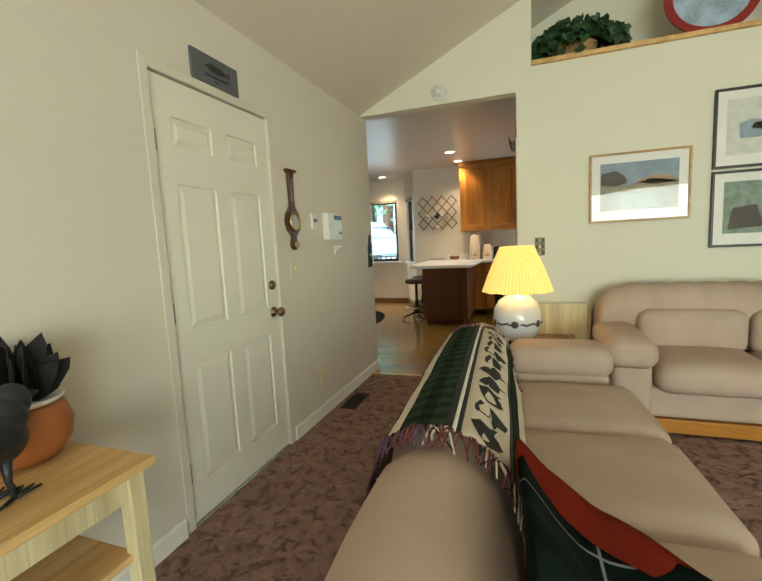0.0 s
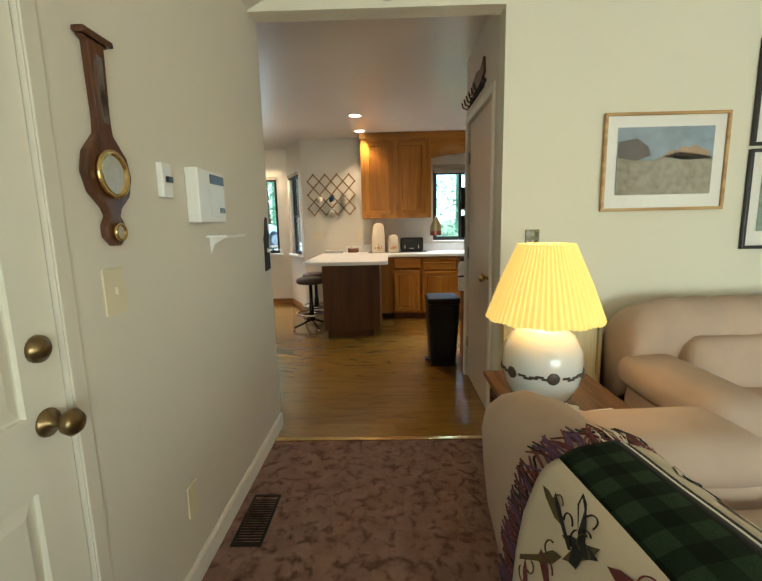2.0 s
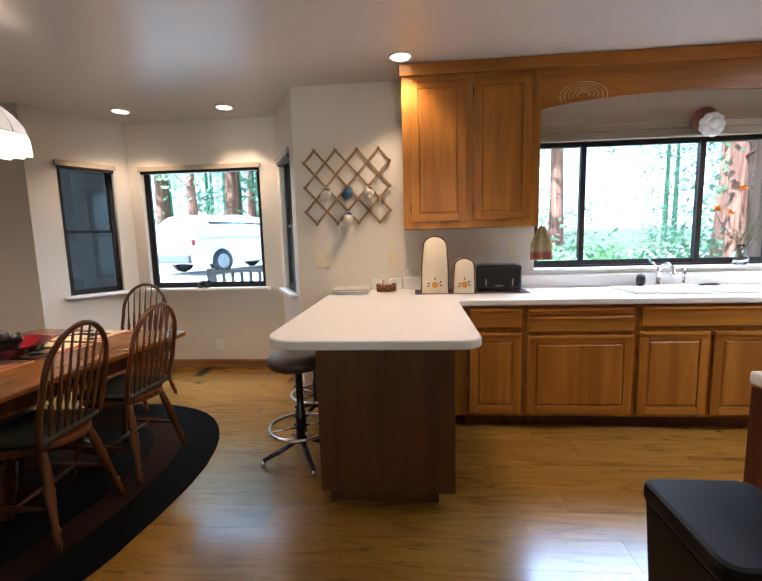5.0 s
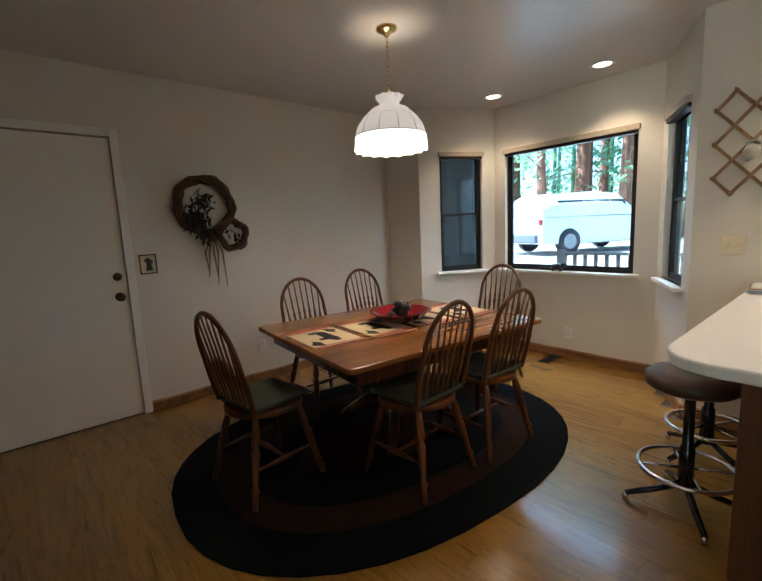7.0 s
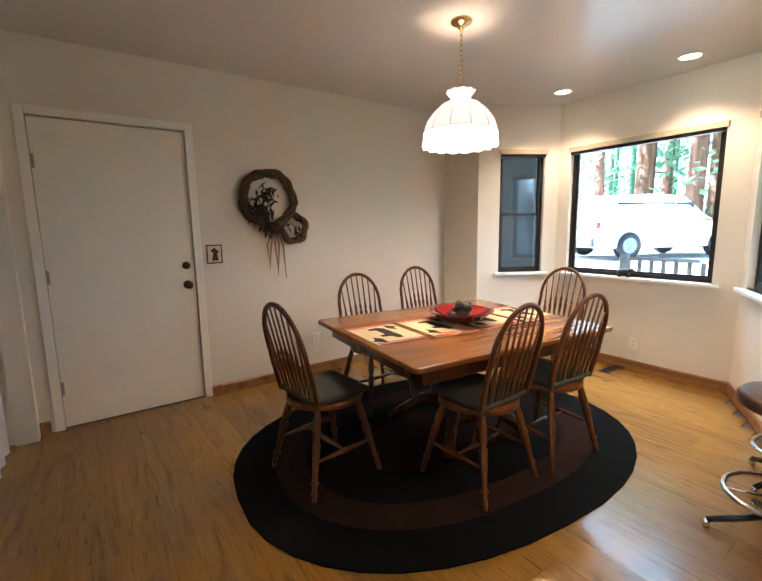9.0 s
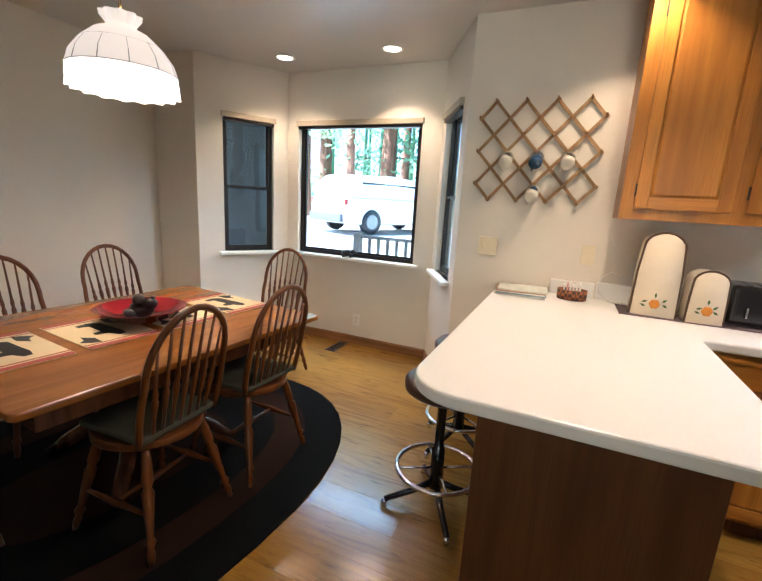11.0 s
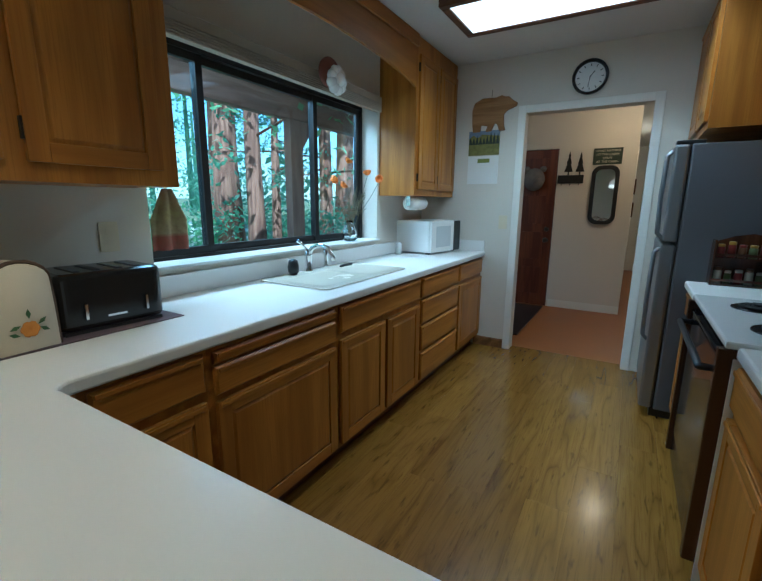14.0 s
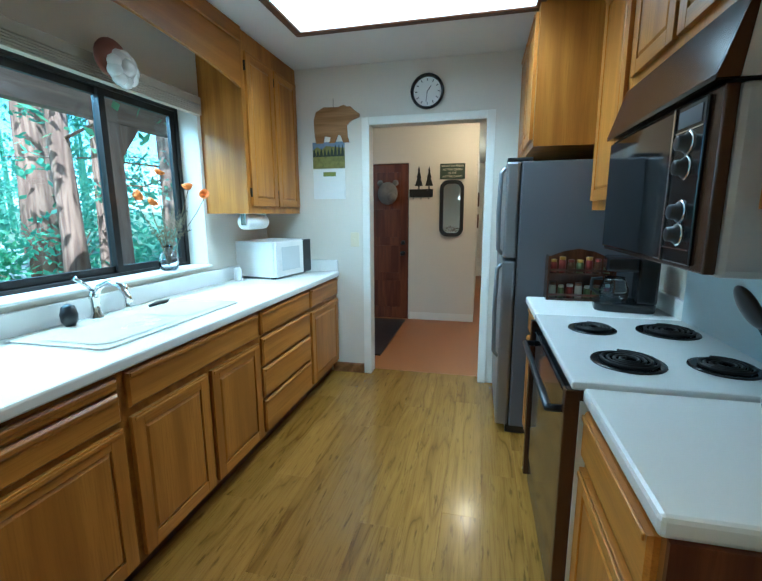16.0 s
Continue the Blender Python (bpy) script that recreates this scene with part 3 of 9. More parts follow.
# ---- kitchen ----
def panel_front(bm, w, h, t=0.019, stile=0.055, m=None):
    """Cabinet door in the plane y = 0, looking to -y: frame with a raised field."""
    s = min(stile, w * 0.3, h * 0.32)
    def bx(*a):
        box(bm, *a, m)
    bx(s, w - s, -t * 0.55, 0, s, h - s)
    g = 0.012
    x0, x1, z0, z1 = s + 0.004, w - s - 0.004, s + 0.004, h - s - 0.004
    a = [(x0, z0), (x1, z0), (x1, z1), (x0, z1)]
    b = [(x0 + g, z0 + g), (x1 - g, z0 + g), (x1 - g, z1 - g), (x0 + g, z1 - g)]
    va = [bm.verts.new(Vector((x, -t * 0.55, z))) for x, z in a]
    vb = [bm.verts.new(Vector((x, -t * 0.95, z))) for x, z in b]
    if m is not None:
        for v in va + vb:
            v.co = m @ v.co
    for i in range(4):
        bm.faces.new((va[i], va[(i + 1) % 4], vb[(i + 1) % 4], vb[i]))
    bm.faces.new(vb)


def drawer_front(bm, w, h, t=0.019):
    g = 0.008
    lo = [bm.verts.new(p) for p in ((0, 0, 0), (w, 0, 0), (w, 0, h), (0, 0, h))]
    md = [bm.verts.new(p) for p in ((0, -t + g, 0), (w, -t + g, 0), (w, -t + g, h), (0, -t + g, h))]
    hi = [bm.verts.new(p) for p in ((g, -t, g), (w - g, -t, g), (w - g, -t, h - g), (g, -t, h - g))]
    bm.faces.new(lo)
    for a, b in ((lo, md), (md, hi)):
        for i in range(4):
            bm.faces.new((a[i], a[(i + 1) % 4], b[(i + 1) % 4], b[i]))
    bm.faces.new(hi)


def front(name, parent, x, z, w, h, y=0.0, drawer=False, label=""):
    bm = bmesh.new()
    if drawer:
        drawer_front(bm, w, h)
    else:
        panel_front(bm, w, h)
    ob = part(name, bm, OAKX if drawer else OAK, parent, label)
    ob.location = (x, y, z)
    if not drawer:
        s = min(0.055, w * 0.3, h * 0.32)
        for a, b in ((0, s), (w - s, w)):
            part("stile", boxes((a, b, -0.019, 0, 0, h)), OAK, ob, bevel=0.002)
        for c, d in ((0, s), (h - s, h)):
            part("rail", boxes((s + 0.0003, w - s - 0.0003, -0.0188, 0, c, d)), OAKX, ob, bevel=0.002)
    # finger pull: a routed lip along the upper edge
    lip = part("finger_pull", boxes((0.01, w - 0.01, -0.026, -0.0195, h - 0.022, h - 0.006)), OAKX, ob, bevel=0.003)
    return ob


def base_unit(x, w, turn, at, layout, label, depth=0.60):
    """A base cabinet: local x along the front, fronts look to -y; layout rows: kind, x, z, w, h."""
    ob = thing("base_cabinet", label, "cabinet", at, turn, "kitchen base cabinets")
    part("body", boxes((0, w, 0.0, depth, 0.09, 0.865)), OAKY, ob)
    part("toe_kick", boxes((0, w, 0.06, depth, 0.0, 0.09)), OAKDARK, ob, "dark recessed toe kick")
    for kind, fx, fz, fw, fh in layout:
        front("drawer" if kind == "d" else "door", ob, fx, fz, fw, fh, -0.001, kind == "d")
    return ob


FY = 8.065
g = 0.02
def dd(w, doors=1, split=True):
    rows = [("d", g, 0.715, w - 2 * g, 0.135)]
    dw = (w - 2 * g - (doors - 1) * 0.03) / doors
    for i in range(doors):
        rows.append(("p", g + i * (dw + 0.03), 0.115, dw, 0.565))
    return rows


base_unit(0, 0.385, 0, (-0.715, FY, 0), dd(0.385), "oak base cabinet with one drawer and one door")
base_unit(0, 0.723, 0, (-0.33, FY, 0), [("d", g, 0.80, 0.683, 0.045), ("d", g, 0.685, 0.683, 0.105), ("p", g, 0.115, 0.683, 0.545)], "wide oak base cabinet with a pull-out board, drawer and door")
base_unit(0, 0.937, 0, (0.393, FY, 0), dd(0.937, 2), "oak sink cabinet with a false front and two doors")
base_unit(0, 0.73, 0, (1.33, FY, 0), [("d", g, 0.715, 0.69, 0.135), ("d", g, 0.53, 0.69, 0.165), ("d", g, 0.335, 0.69, 0.175), ("d", g, 0.115, 0.69, 0.20)], "oak base cabinet with four drawers")
base_unit(0, 0.623, 0, (2.06, FY, 0), dd(0.623), "oak base cabinet with drawer and door at the end wall")

# peninsula
pen = thing("peninsula_cabinet", "dark oak peninsula base with plain panels", "cabinet", (0, 0, 0))
part("body", boxes((-1.525, -0.895, 7.175, 8.698, 0.10, 0.865)), OAKDARK, pen)
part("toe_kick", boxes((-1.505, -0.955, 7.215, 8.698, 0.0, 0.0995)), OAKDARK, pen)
part("end_panel", boxes((-1.54, -0.877, 7.15, 7.1745, 0.09, 0.865)), OAKDARK, pen, bevel=0.003)
part("corner_post", boxes((-0.8945, -0.877, 7.175, 8.06, 0.09, 0.865)), OAKDARK, pen, bevel=0.002)
part("corner_filler", boxes((-0.8765, -0.7165, 8.066, 8.09, 0.09, 0.865)), OAK, pen, "oak filler strip in the corner")

# worktop: one sheet with a rounded peninsula end
def arc(cx, cy, r, a0, a1, n=8):
    return [(cx + r * math.cos(radians(a0 + (a1 - a0) * i / n)), cy + r * math.sin(radians(a0 + (a1 - a0) * i / n))) for i in range(n + 1)]
outline = [(2.682, 8.698), (-1.60, 8.698), (-1.735, 8.50)] + arc(-1.735 + 0.17, 6.938 + 0.17, 0.17, 180, 270) + arc(-0.777 - 0.09, 6.938 + 0.09, 0.09, 270, 360) + [(-0.777, 7.98)] + arc(-0.727, 7.98, 0.05, 180, 90, 5) + [(2.682, 8.03)]
top = thing("countertop", "white laminate countertop wrapping onto the peninsula", "countertop")
bm = bmesh.new()
prism(bm, outline, 0.868, 0.91)
slab = part("worktop", bm, LAMTOP, top, bevel=0.010)
part("backsplash", boxes((-1.16, 2.66, 8.676, 8.697, 0.911, 1.01), (2.66, 2.681, 8.04, 8.697, 0.911, 1.01)), LAMTOP, top, bevel=0.004)
part("window_ledge", boxes((-0.10, 1.82, 8.665, 8.84, 1.0405, 1.055)), LAMTOP, top, bevel=0.004)
part("upstand", boxes((-1.42, -1.17, 8.676, 8.697, 0.911, 1.0)), LAMTOP, top, bevel=0.004)

# sink set into the worktop
SINKW = plain("cream_enamel", (0.70, 0.66, 0.55), 0.18, var=0.03, fine=120, relief=0.02, coat=0.4)
sink = thing("kitchen_sink", "cream enamel double-bowl sink with a metal rim", "sink", (0.87, 8.39, 0.911))
rim = bmesh.new()
for a in (rounded(-0.44, 0.44, -0.245, 0.245, 0.04),):
    prism(rim, a, 0.0, 0.004)
part("rim", rim, CHROME, sink, "thin steel rim")
bm = bmesh.new()
prism(bm, rounded(-0.432, 0.432, -0.237, 0.237, 0.035), 0.0045, 0.009)
part("deck", bm, SINKW, sink)
# bowls are nearly flat, darker enamel paints the shade of their depth
for x0, x1 in ((-0.40, 0.02), (0.05, 0.40)):
    bm = bmesh.new()
    o = rounded(x0, x1, -0.205, 0.13, 0.05)
    i2 = rounded(x0 + 0.02, x1 - 0.02, -0.185, 0.11, 0.05)
    r0 = [bm.verts.new((x, y, 0.0125)) for x, y in o]
    r1 = [bm.verts.new((x, y, 0.0105)) for x, y in i2]
    k = len(o)
    for q in range(k):
        bm.faces.new((r0[q], r0[(q + 1) % k], r1[(q + 1) % k], r1[q]))
    bm.faces.new(r1)
    part("bowl", bm, plain("bowl_shade_enamel", (0.56, 0.52, 0.42), 0.25, var=0.03, fine=120, relief=0.02), sink)
tap = thing("kitchen_faucet", "chrome single-lever faucet with a spray", "faucet", (0.80, 8.575, 0.921))
bm = bmesh.new()
lathe(bm, [(0.032, 0), (0.03, 0.012), (0.02, 0.03), (0.02, 0.09), (0.024, 0.10), (0.02, 0.125), (0.006, 0.132)], 16)
part("body", bm, CHROME, tap, smooth=True)
bm = bmesh.new()
tube(bm, [(0, 0, 0.09), (0, -0.03, 0.15), (0, -0.09, 0.175), (0, -0.15, 0.16), (0, -0.19, 0.11), (0, -0.195, 0.085)], [0.015, 0.014, 0.013, 0.013, 0.013, 0.014], 12)
part("spout", bm, CHROME, tap, smooth=True)
bm = bmesh.new()
tube(bm, [(0, 0, 0.13), (-0.03, 0.01, 0.165), (-0.07, 0.02, 0.20)], [0.008, 0.007, 0.010], 10)
part("lever", bm, CHROME, tap, smooth=True)
sp = thing("sink_sprayer", "chrome hose sprayer beside the sink", "sprayer", (0.99, 8.59, 0.921))
bm = bmesh.new()
lathe(bm, [(0.02, 0), (0.014, 0.02), (0.012, 0.07), (0.017, 0.10), (0.012, 0.13), (0.004, 0.134)], 14)
part("nozzle", bm, CHROME, sp, smooth=True)
bm = bmesh.new()
lathe(bm, [(0.02, 0), (0.032, 0.02), (0.034, 0.05), (0.026, 0.085), (0.008, 0.095)], 16)
solid("scrub_brush", bm, BLACKP, "black round dish scrubber beside the faucet", "brush", (0.675, 8.585, 0.921), smooth=True)
bm = bmesh.new()
tube(bm, [(0, 0, 0.008), (0.06, 0.01, 0.008), (0.12, 0.0, 0.010), (0.16, 0.02, 0.009)], [0.008, 0.012, 0.010, 0.006], 8)
solid("dish_tool", bm, BLACKP, "dark green dish tool lying by the sink", "utensil", (1.06, 8.52, 0.921), smooth=True)

# upper cabinets
def upper(x0, x1, y0, z0, z1, doors, label, turn=0, crown=True, yb=None):
    w = x1 - x0
    ob = thing("wall_cabinet", label, "cabinet", (x0, y0, z0), turn, "kitchen wall cabinets")
    d = yb
    part("body", boxes((0, w, 0, d, 0.0, z1 - z0)), OAK, ob)
    for fx, fw, fz, fh in doors:
        front("door", ob, fx, fz, fw, fh, -0.001)
        hx = fx - 0.006
        for hz in (fz + 0.06, fz + fh - 0.12):
            part("hinge", boxes((hx, hx + 0.006, -0.016, -0.002, hz, hz + 0.06)), BRONZE, ob, "dark metal hinge")
    return ob


upper(-1.136, -0.16, 8.38, 1.395, 2.555, [(0.06, 0.395, 0.055, 0.99), (0.51, 0.40, 0.055, 0.99)], "two-door oak wall cabinet beside the mug rack", yb=0.318)
upper(1.85, 2.682, 8.38, 1.405, 2.555, [(0.04, 0.37, 0.05, 0.98), (0.43, 0.37, 0.05, 0.98)], "two-door oak wall cabinet above the microwave", yb=0.318)
bm = bmesh.new()
pts = [(-0.16, 2.555), (-0.16, 2.20)] + [(-0.16 + 2.01 * i / 24, 2.20 + 0.085 * math.sin(math.pi * i / 24) ** 0.7) for i in range(1, 24)] + [(1.85, 2.20), (1.85, 2.555)]
prism(bm, pts, 8.381, 8.40, XZ)
val = thing("valance_board", "arched oak valance above the kitchen window", "valance", (0, 0, 0))
part("board", bm, OAKX, val)
for i in range(5):
    r = 0.035 + 0.026 * i
    bn = bmesh.new()
    tube(bn, [(0.125 + 1.15 * r * math.cos(radians(-25 + 10 * k)), 8.380, 2.285 + 0.62 * r * math.sin(radians(-25 + 10 * k))) for k in range(24)], 0.0038, 5)
    part("carved_ring", bn, PALEW, val, "pale carved arc on the valance", smooth=True)
bm = boxes((-1.15, 1.849, 8.36, 8.379, 2.47, 2.555))
part("crown_moulding", bm, OAKX, val, bevel=0.004)
# the ceiling of the recess and a raised blind
blind = thing("window_blind", "raised beige blind with its stack above the kitchen window", "blind", (-0.10, 8.705, 2.10))
BLINDM = plain("beige_blind", (0.40, 0.34, 0.25), 0.7, var=0.06, fine=200, relief=0.1)
part("headrail", boxes((0.0, 1.92, -0.045, 0.0, 0.0, 0.05)), BLINDM, blind, bevel=0.003)
for i in range(5):
    part("slat", boxes((0.01, 1.91, -0.05, -0.005, -0.014 - 0.012 * i, -0.006 - 0.012 * i)), BLINDM, blind)
for nm, mm, w in (("bay", wall_m(BAY[1], BAY[2], BAYLEN[1] - 1.44, 2.11), 1.26), ("bay", wall_m(BAY[2], BAY[3], BAYLEN[2] - 0.63, 2.11), 0.48), ("bay", wall_m(BAY[0], BAY[1], BAYLEN[0] - 0.70, 2.11), 0.54)):
    b2 = thing("window_blind", "raised beige blind at the head of a bay window", "blind", group="bay window blinds")
    b2.matrix_basis = mm
    part("headrail", boxes((-0.015, w + 0.015, -0.03, 0.03, -0.035, 0.012)), BLINDM, b2, bevel=0.003)
    part("folded_slat", boxes((0.005, w - 0.005, -0.02, 0.035, -0.062, -0.036)), BRONZE, b2, "dark folded slats")

# range side
base_unit(0, 0.51, 180, (0.47, 6.535, 0), [("d", g, 0.715, 0.47, 0.135), ("p", g, 0.115, 0.47, 0.565)], "oak base cabinet at the end of the range run", 0.60)
part("end_panel", boxes((0.5105, 0.522, -0.002, 0.60, 0.0, 0.865)), wood("dark_end_panel", (0.10, 0.03, 0.012), (0.17, 0.055, 0.022), 2, 0.45), bpy.data.objects["base_cabinet.005"])
base_unit(0, 0.50, 180, (1.83, 6.535, 0), dd(0.50), "oak base cabinet between range and refrigerator", 0.60)
c2 = thing("countertop", "white laminate counter end beside the range", "countertop", group="range counters")
part("worktop", boxes((-0.05, 0.475, 5.932, 6.555, 0.868, 0.91)), LAMTOP, c2, bevel=0.010)
c3 = thing("countertop", "white laminate counter between range and refrigerator", "countertop", group="range counters")
part("worktop", boxes((1.325, 1.835, 5.932, 6.573, 0.868, 0.91)), LAMTOP, c3, bevel=0.010)
part("backsplash", boxes((1.325, 1.835, 5.932, 5.952, 0.911, 1.0)), LAMTOP, c3, bevel=0.003)

rg = thing("range_oven", "white and brown double-oven electric range", "stove", (0.482, 5.94, 0))
RB = plain("brown_enamel", (0.075, 0.035, 0.018), 0.25, 0.2, var=0.1, fine=150, relief=0.03)
BGL = plain("black_oven_glass", (0.006, 0.007, 0.009), 0.06, var=0.1, fine=60, relief=0.0)
part("body", boxes((0, 0.835, 0.0, 0.60, 0.07, 0.895)), RB, rg)
part("cooktop", boxes((-0.004, 0.839, 0.0, 0.645, 0.896, 0.922)), plain("white_enamel", (0.80, 0.80, 0.78), 0.15, var=0.02, fine=80, relief=0.02, coat=0.4), rg, bevel=0.008)
for tx in (-0.003, 0.80):
    part("side_trim", boxes((tx, tx + 0.038, 0.601, 0.66, 0.10, 0.895)), RB, rg, bevel=0.004)
part("oven_door", boxes((0.04, 0.795, 0.602, 0.648, 0.23, 0.86)), BGL, rg, "black glass oven door", bevel=0.008)
part("storage_drawer", boxes((0.04, 0.795, 0.602, 0.64, 0.08, 0.215)), BLACKM, rg, bevel=0.006)
bm = bmesh.new()
tube(bm, [(0.08, 0.648, 0.80), (0.08, 0.69, 0.80), (0.755, 0.69, 0.80), (0.755, 0.648, 0.80)], 0.013, 8)
part("door_handle", bm, BLACKP, rg, smooth=True)
for bx_, by_, r in ((0.20, 0.44, 0.095), (0.205, 0.17, 0.082), (0.60, 0.45, 0.078), (0.61, 0.17, 0.098)):
    bn = bmesh.new()
    lathe(bn, [(r + 0.014, 0.9225), (r + 0.012, 0.927), (r, 0.926), (0.01, 0.924)], 28, Matrix.Translation((bx_, by_, 0)))
    bo = part("burner", bn, BLACKM, rg, "black drip pan with a coil", smooth=True)
    coil = bmesh.new()
    tube(coil, [(bx_ + (0.018 + (r - 0.022) * t / 60) * math.cos(t * 0.42), by_ + (0.018 + (r - 0.022) * t / 60) * math.sin(t * 0.42), 0.933) for t in range(61)], 0.0052, 5)
    part("coil", coil, IRON, bo, smooth=True)
part("side_filler", boxes((-0.0105, -0.0045, 0.0, 0.62, 0.0, 0.866)), WHITEP, rg)
part("backguard", boxes((0.0, 0.835, 0.0, 0.03, 0.923, 1.24)), plain("pale_blue_enamel", (0.50, 0.58, 0.60), 0.3, var=0.04, fine=90, relief=0.02), rg)
# upper oven
part("upper_oven_body", boxes((0.0, 0.875, 0.0, 0.328, 1.225, 1.70)), plain("upper_oven_side", (0.72, 0.70, 0.67), 0.4, var=0.03, fine=200, relief=0.06), rg, "white side panels", bevel=0.02)
part("upper_oven_front", boxes((-0.002, 0.877, 0.329, 0.36, 1.235, 1.695)), RB, rg, "brown metal front frame", bevel=0.005)
part("upper_oven_door", boxes((0.235, 0.865, 0.3605, 0.372, 1.25, 1.685)), BGL, rg, "black glass upper oven door", bevel=0.006)
part("control_panel", boxes((0.055, 0.222, 0.3605, 0.370, 1.25, 1.685)), BLACKM, rg, bevel=0.004)
part("chrome_strip", boxes((0.2235, 0.234, 0.3605, 0.375, 1.25, 1.685)), CHROME, rg)
part("clock_window", boxes((0.075, 0.205, 0.3705, 0.372, 1.625, 1.67)), STEELD, rg, "small grey display")
part("panel_line", boxes((0.06, 0.217, 0.3705, 0.372, 1.612, 1.616)), CHROME, rg)
part("panel_line", boxes((0.06, 0.217, 0.3705, 0.372, 1.29, 1.294)), CHROME, rg)
for kz in (1.333, 1.395, 1.515, 1.580):
    bn = bmesh.new()
    lathe(bn, [(0.030, 0), (0.028, 0.006), (0.022, 0.010), (0.020, 0.028), (0.012, 0.03)], 16, pose(0.135, 0.3705, kz, -90))
    kn = part("knob", bn, BLACKP, rg, smooth=True)
    bn = bmesh.new()
    lathe(bn, [(0.034, 0), (0.034, 0.003), (0.024, 0.004)], 18, pose(0.135, 0.3702, kz, -90))
    part("ring", bn, CHROME, kn, smooth=True)
bm = bmesh.new()
prism(bm, [(0.0, 1.702), (0.385, 1.702), (0.385, 1.715), (0.325, 1.90), (0.0, 1.90)], 0.0, 0.875, YZ)
part("vent_hood", bm, BLACKM, rg, "black sloped vent hood")
bm = bmesh.new()
prism(bm, [(0.335, 1.706), (0.384, 1.706), (0.384, 1.716), (0.326, 1.895), (0.312, 1.895)], -0.0055, -0.0005, YZ)
part("hood_edge", bm, RB, rg, "brown hood edge")
bm = bmesh.new()
prism(bm, [(0.0, 1.706), (0.334, 1.706), (0.311, 1.895), (0.0, 1.895)], -0.006, -0.0005, YZ)
part("hood_side", bm, bpy.data.materials["upper_oven_side"], rg)

upper(-0.055, 0.45, 6.215, 1.40, 2.555, [(0.05, 0.42, 0.05, 1.0)], "oak wall cabinet at the end of the range run", 180, yb=0.283).matrix_basis = pose(0.45, 6.215, 1.40, 0, 0, 180)
upper(0.46, 1.34, 6.25, 1.905, 2.555, [(0.02, 0.40, 0.04, 0.56), (0.45, 0.40, 0.04, 0.56)], "short oak wall cabinet above the range", 180, yb=0.318).matrix_basis = pose(1.34, 6.25, 1.905, 0, 0, 180)
upper(1.345, 1.84, 6.25, 1.41, 2.555, [(0.03, 0.42, 0.05, 1.0)], "oak wall cabinet between range and refrigerator", 180, yb=0.318).matrix_basis = pose(1.84, 6.25, 1.41, 0, 0, 180)
upper(1.85, 2.68, 6.58, 1.765, 2.555, [(0.03, 0.37, 0.04, 0.66), (0.43, 0.37, 0.04, 0.66)], "deep oak cabinet above the refrigerator", 180, yb=0.648).matrix_basis = pose(2.68, 6.58, 1.765, 0, 0, 180)

fr = thing("refrigerator", "grey top-freezer refrigerator with long curved handles", "refrigerator", (1.865, 5.97, 0))
part("body", boxes((0, 0.80, 0.0, 0.66, 0.05, 1.69)), STEELD, fr, bevel=0.008)
part("base_grille", boxes((0.02, 0.78, 0.05, 0.68, 0.0, 0.048)), BLACKP, fr)
part("freezer_door", boxes((0.0, 0.80, 0.67, 0.745, 1.13, 1.69)), STEEL, fr, bevel=0.014)
part("fridge_door", boxes((0.0, 0.80, 0.67, 0.745, 0.055, 1.115)), STEEL, fr, bevel=0.014)
part("gasket", boxes((0.01, 0.79, 0.661, 0.669, 0.06, 1.68)), BLACKP, fr)
part("hinge_cap", boxes((0.01, 0.09, 0.60, 0.74, 1.691, 1.712)), BLACKP, fr, bevel=0.005)
for z0_, z1_ in ((1.15, 1.66), (0.50, 1.09)):
    bm = bmesh.new()
    tube(bm, [(0.05, 0.745, z0_), (0.05, 0.772, z0_ + 0.03), (0.05, 0.778, (z0_ + z1_) / 2), (0.05, 0.772, z1_ - 0.03), (0.05, 0.745, z1_)], 0.013, 10)
    part("handle", bm, STEEL, fr, smooth=True)

# ceiling fixtures
fl = thing("ceiling_light", "long fluorescent ceiling light in an oak frame", "ceiling light", (1.685, 7.29, CZ))
# frame's own shadow is put into its colour with the darker oak
part("frame", boxes((-0.275, -0.225, -0.74, 0.74, -0.06, -0.001), (0.225, 0.275, -0.74, 0.74, -0.06, -0.001), (-0.224, 0.224, -0.74, -0.69, -0.06, -0.001), (-0.224, 0.224, 0.69, 0.74, -0.06, -0.001)), OAKDARK, fl, bevel=0.006)
part("diffuser", boxes((-0.224, 0.224, -0.689, 0.689, -0.05, -0.042)), glow("fluorescent_diffuser", (0.88, 0.95, 1.0), 0.9), fl, "white lit acrylic diffuser")
can_m = glow("can_bulb", (1.0, 0.86, 0.62), 2.0)
can = thing("recessed_light", "white recessed ceiling light, switched on", "recessed light", (-1.13, 7.46, CZ), group="recessed ceiling lights")
bm = bmesh.new()
lathe(bm, [(0.085, -0.0015), (0.088, -0.006), (0.070, -0.009), (0.066, -0.002)], 28)
part("trim_ring", bm, WHITEP, can, smooth=True)
bm = bmesh.new()
lathe(bm, [(0.064, -0.003), (0.03, -0.0055), (0.004, -0.006)], 24)
part("lamp_face", bm, can_m, can)
for p in ((-1.135, 8.26), (-2.775, 9.10), (-3.75, 9.06)):
    copy_thing(can, pose(*p, CZ))

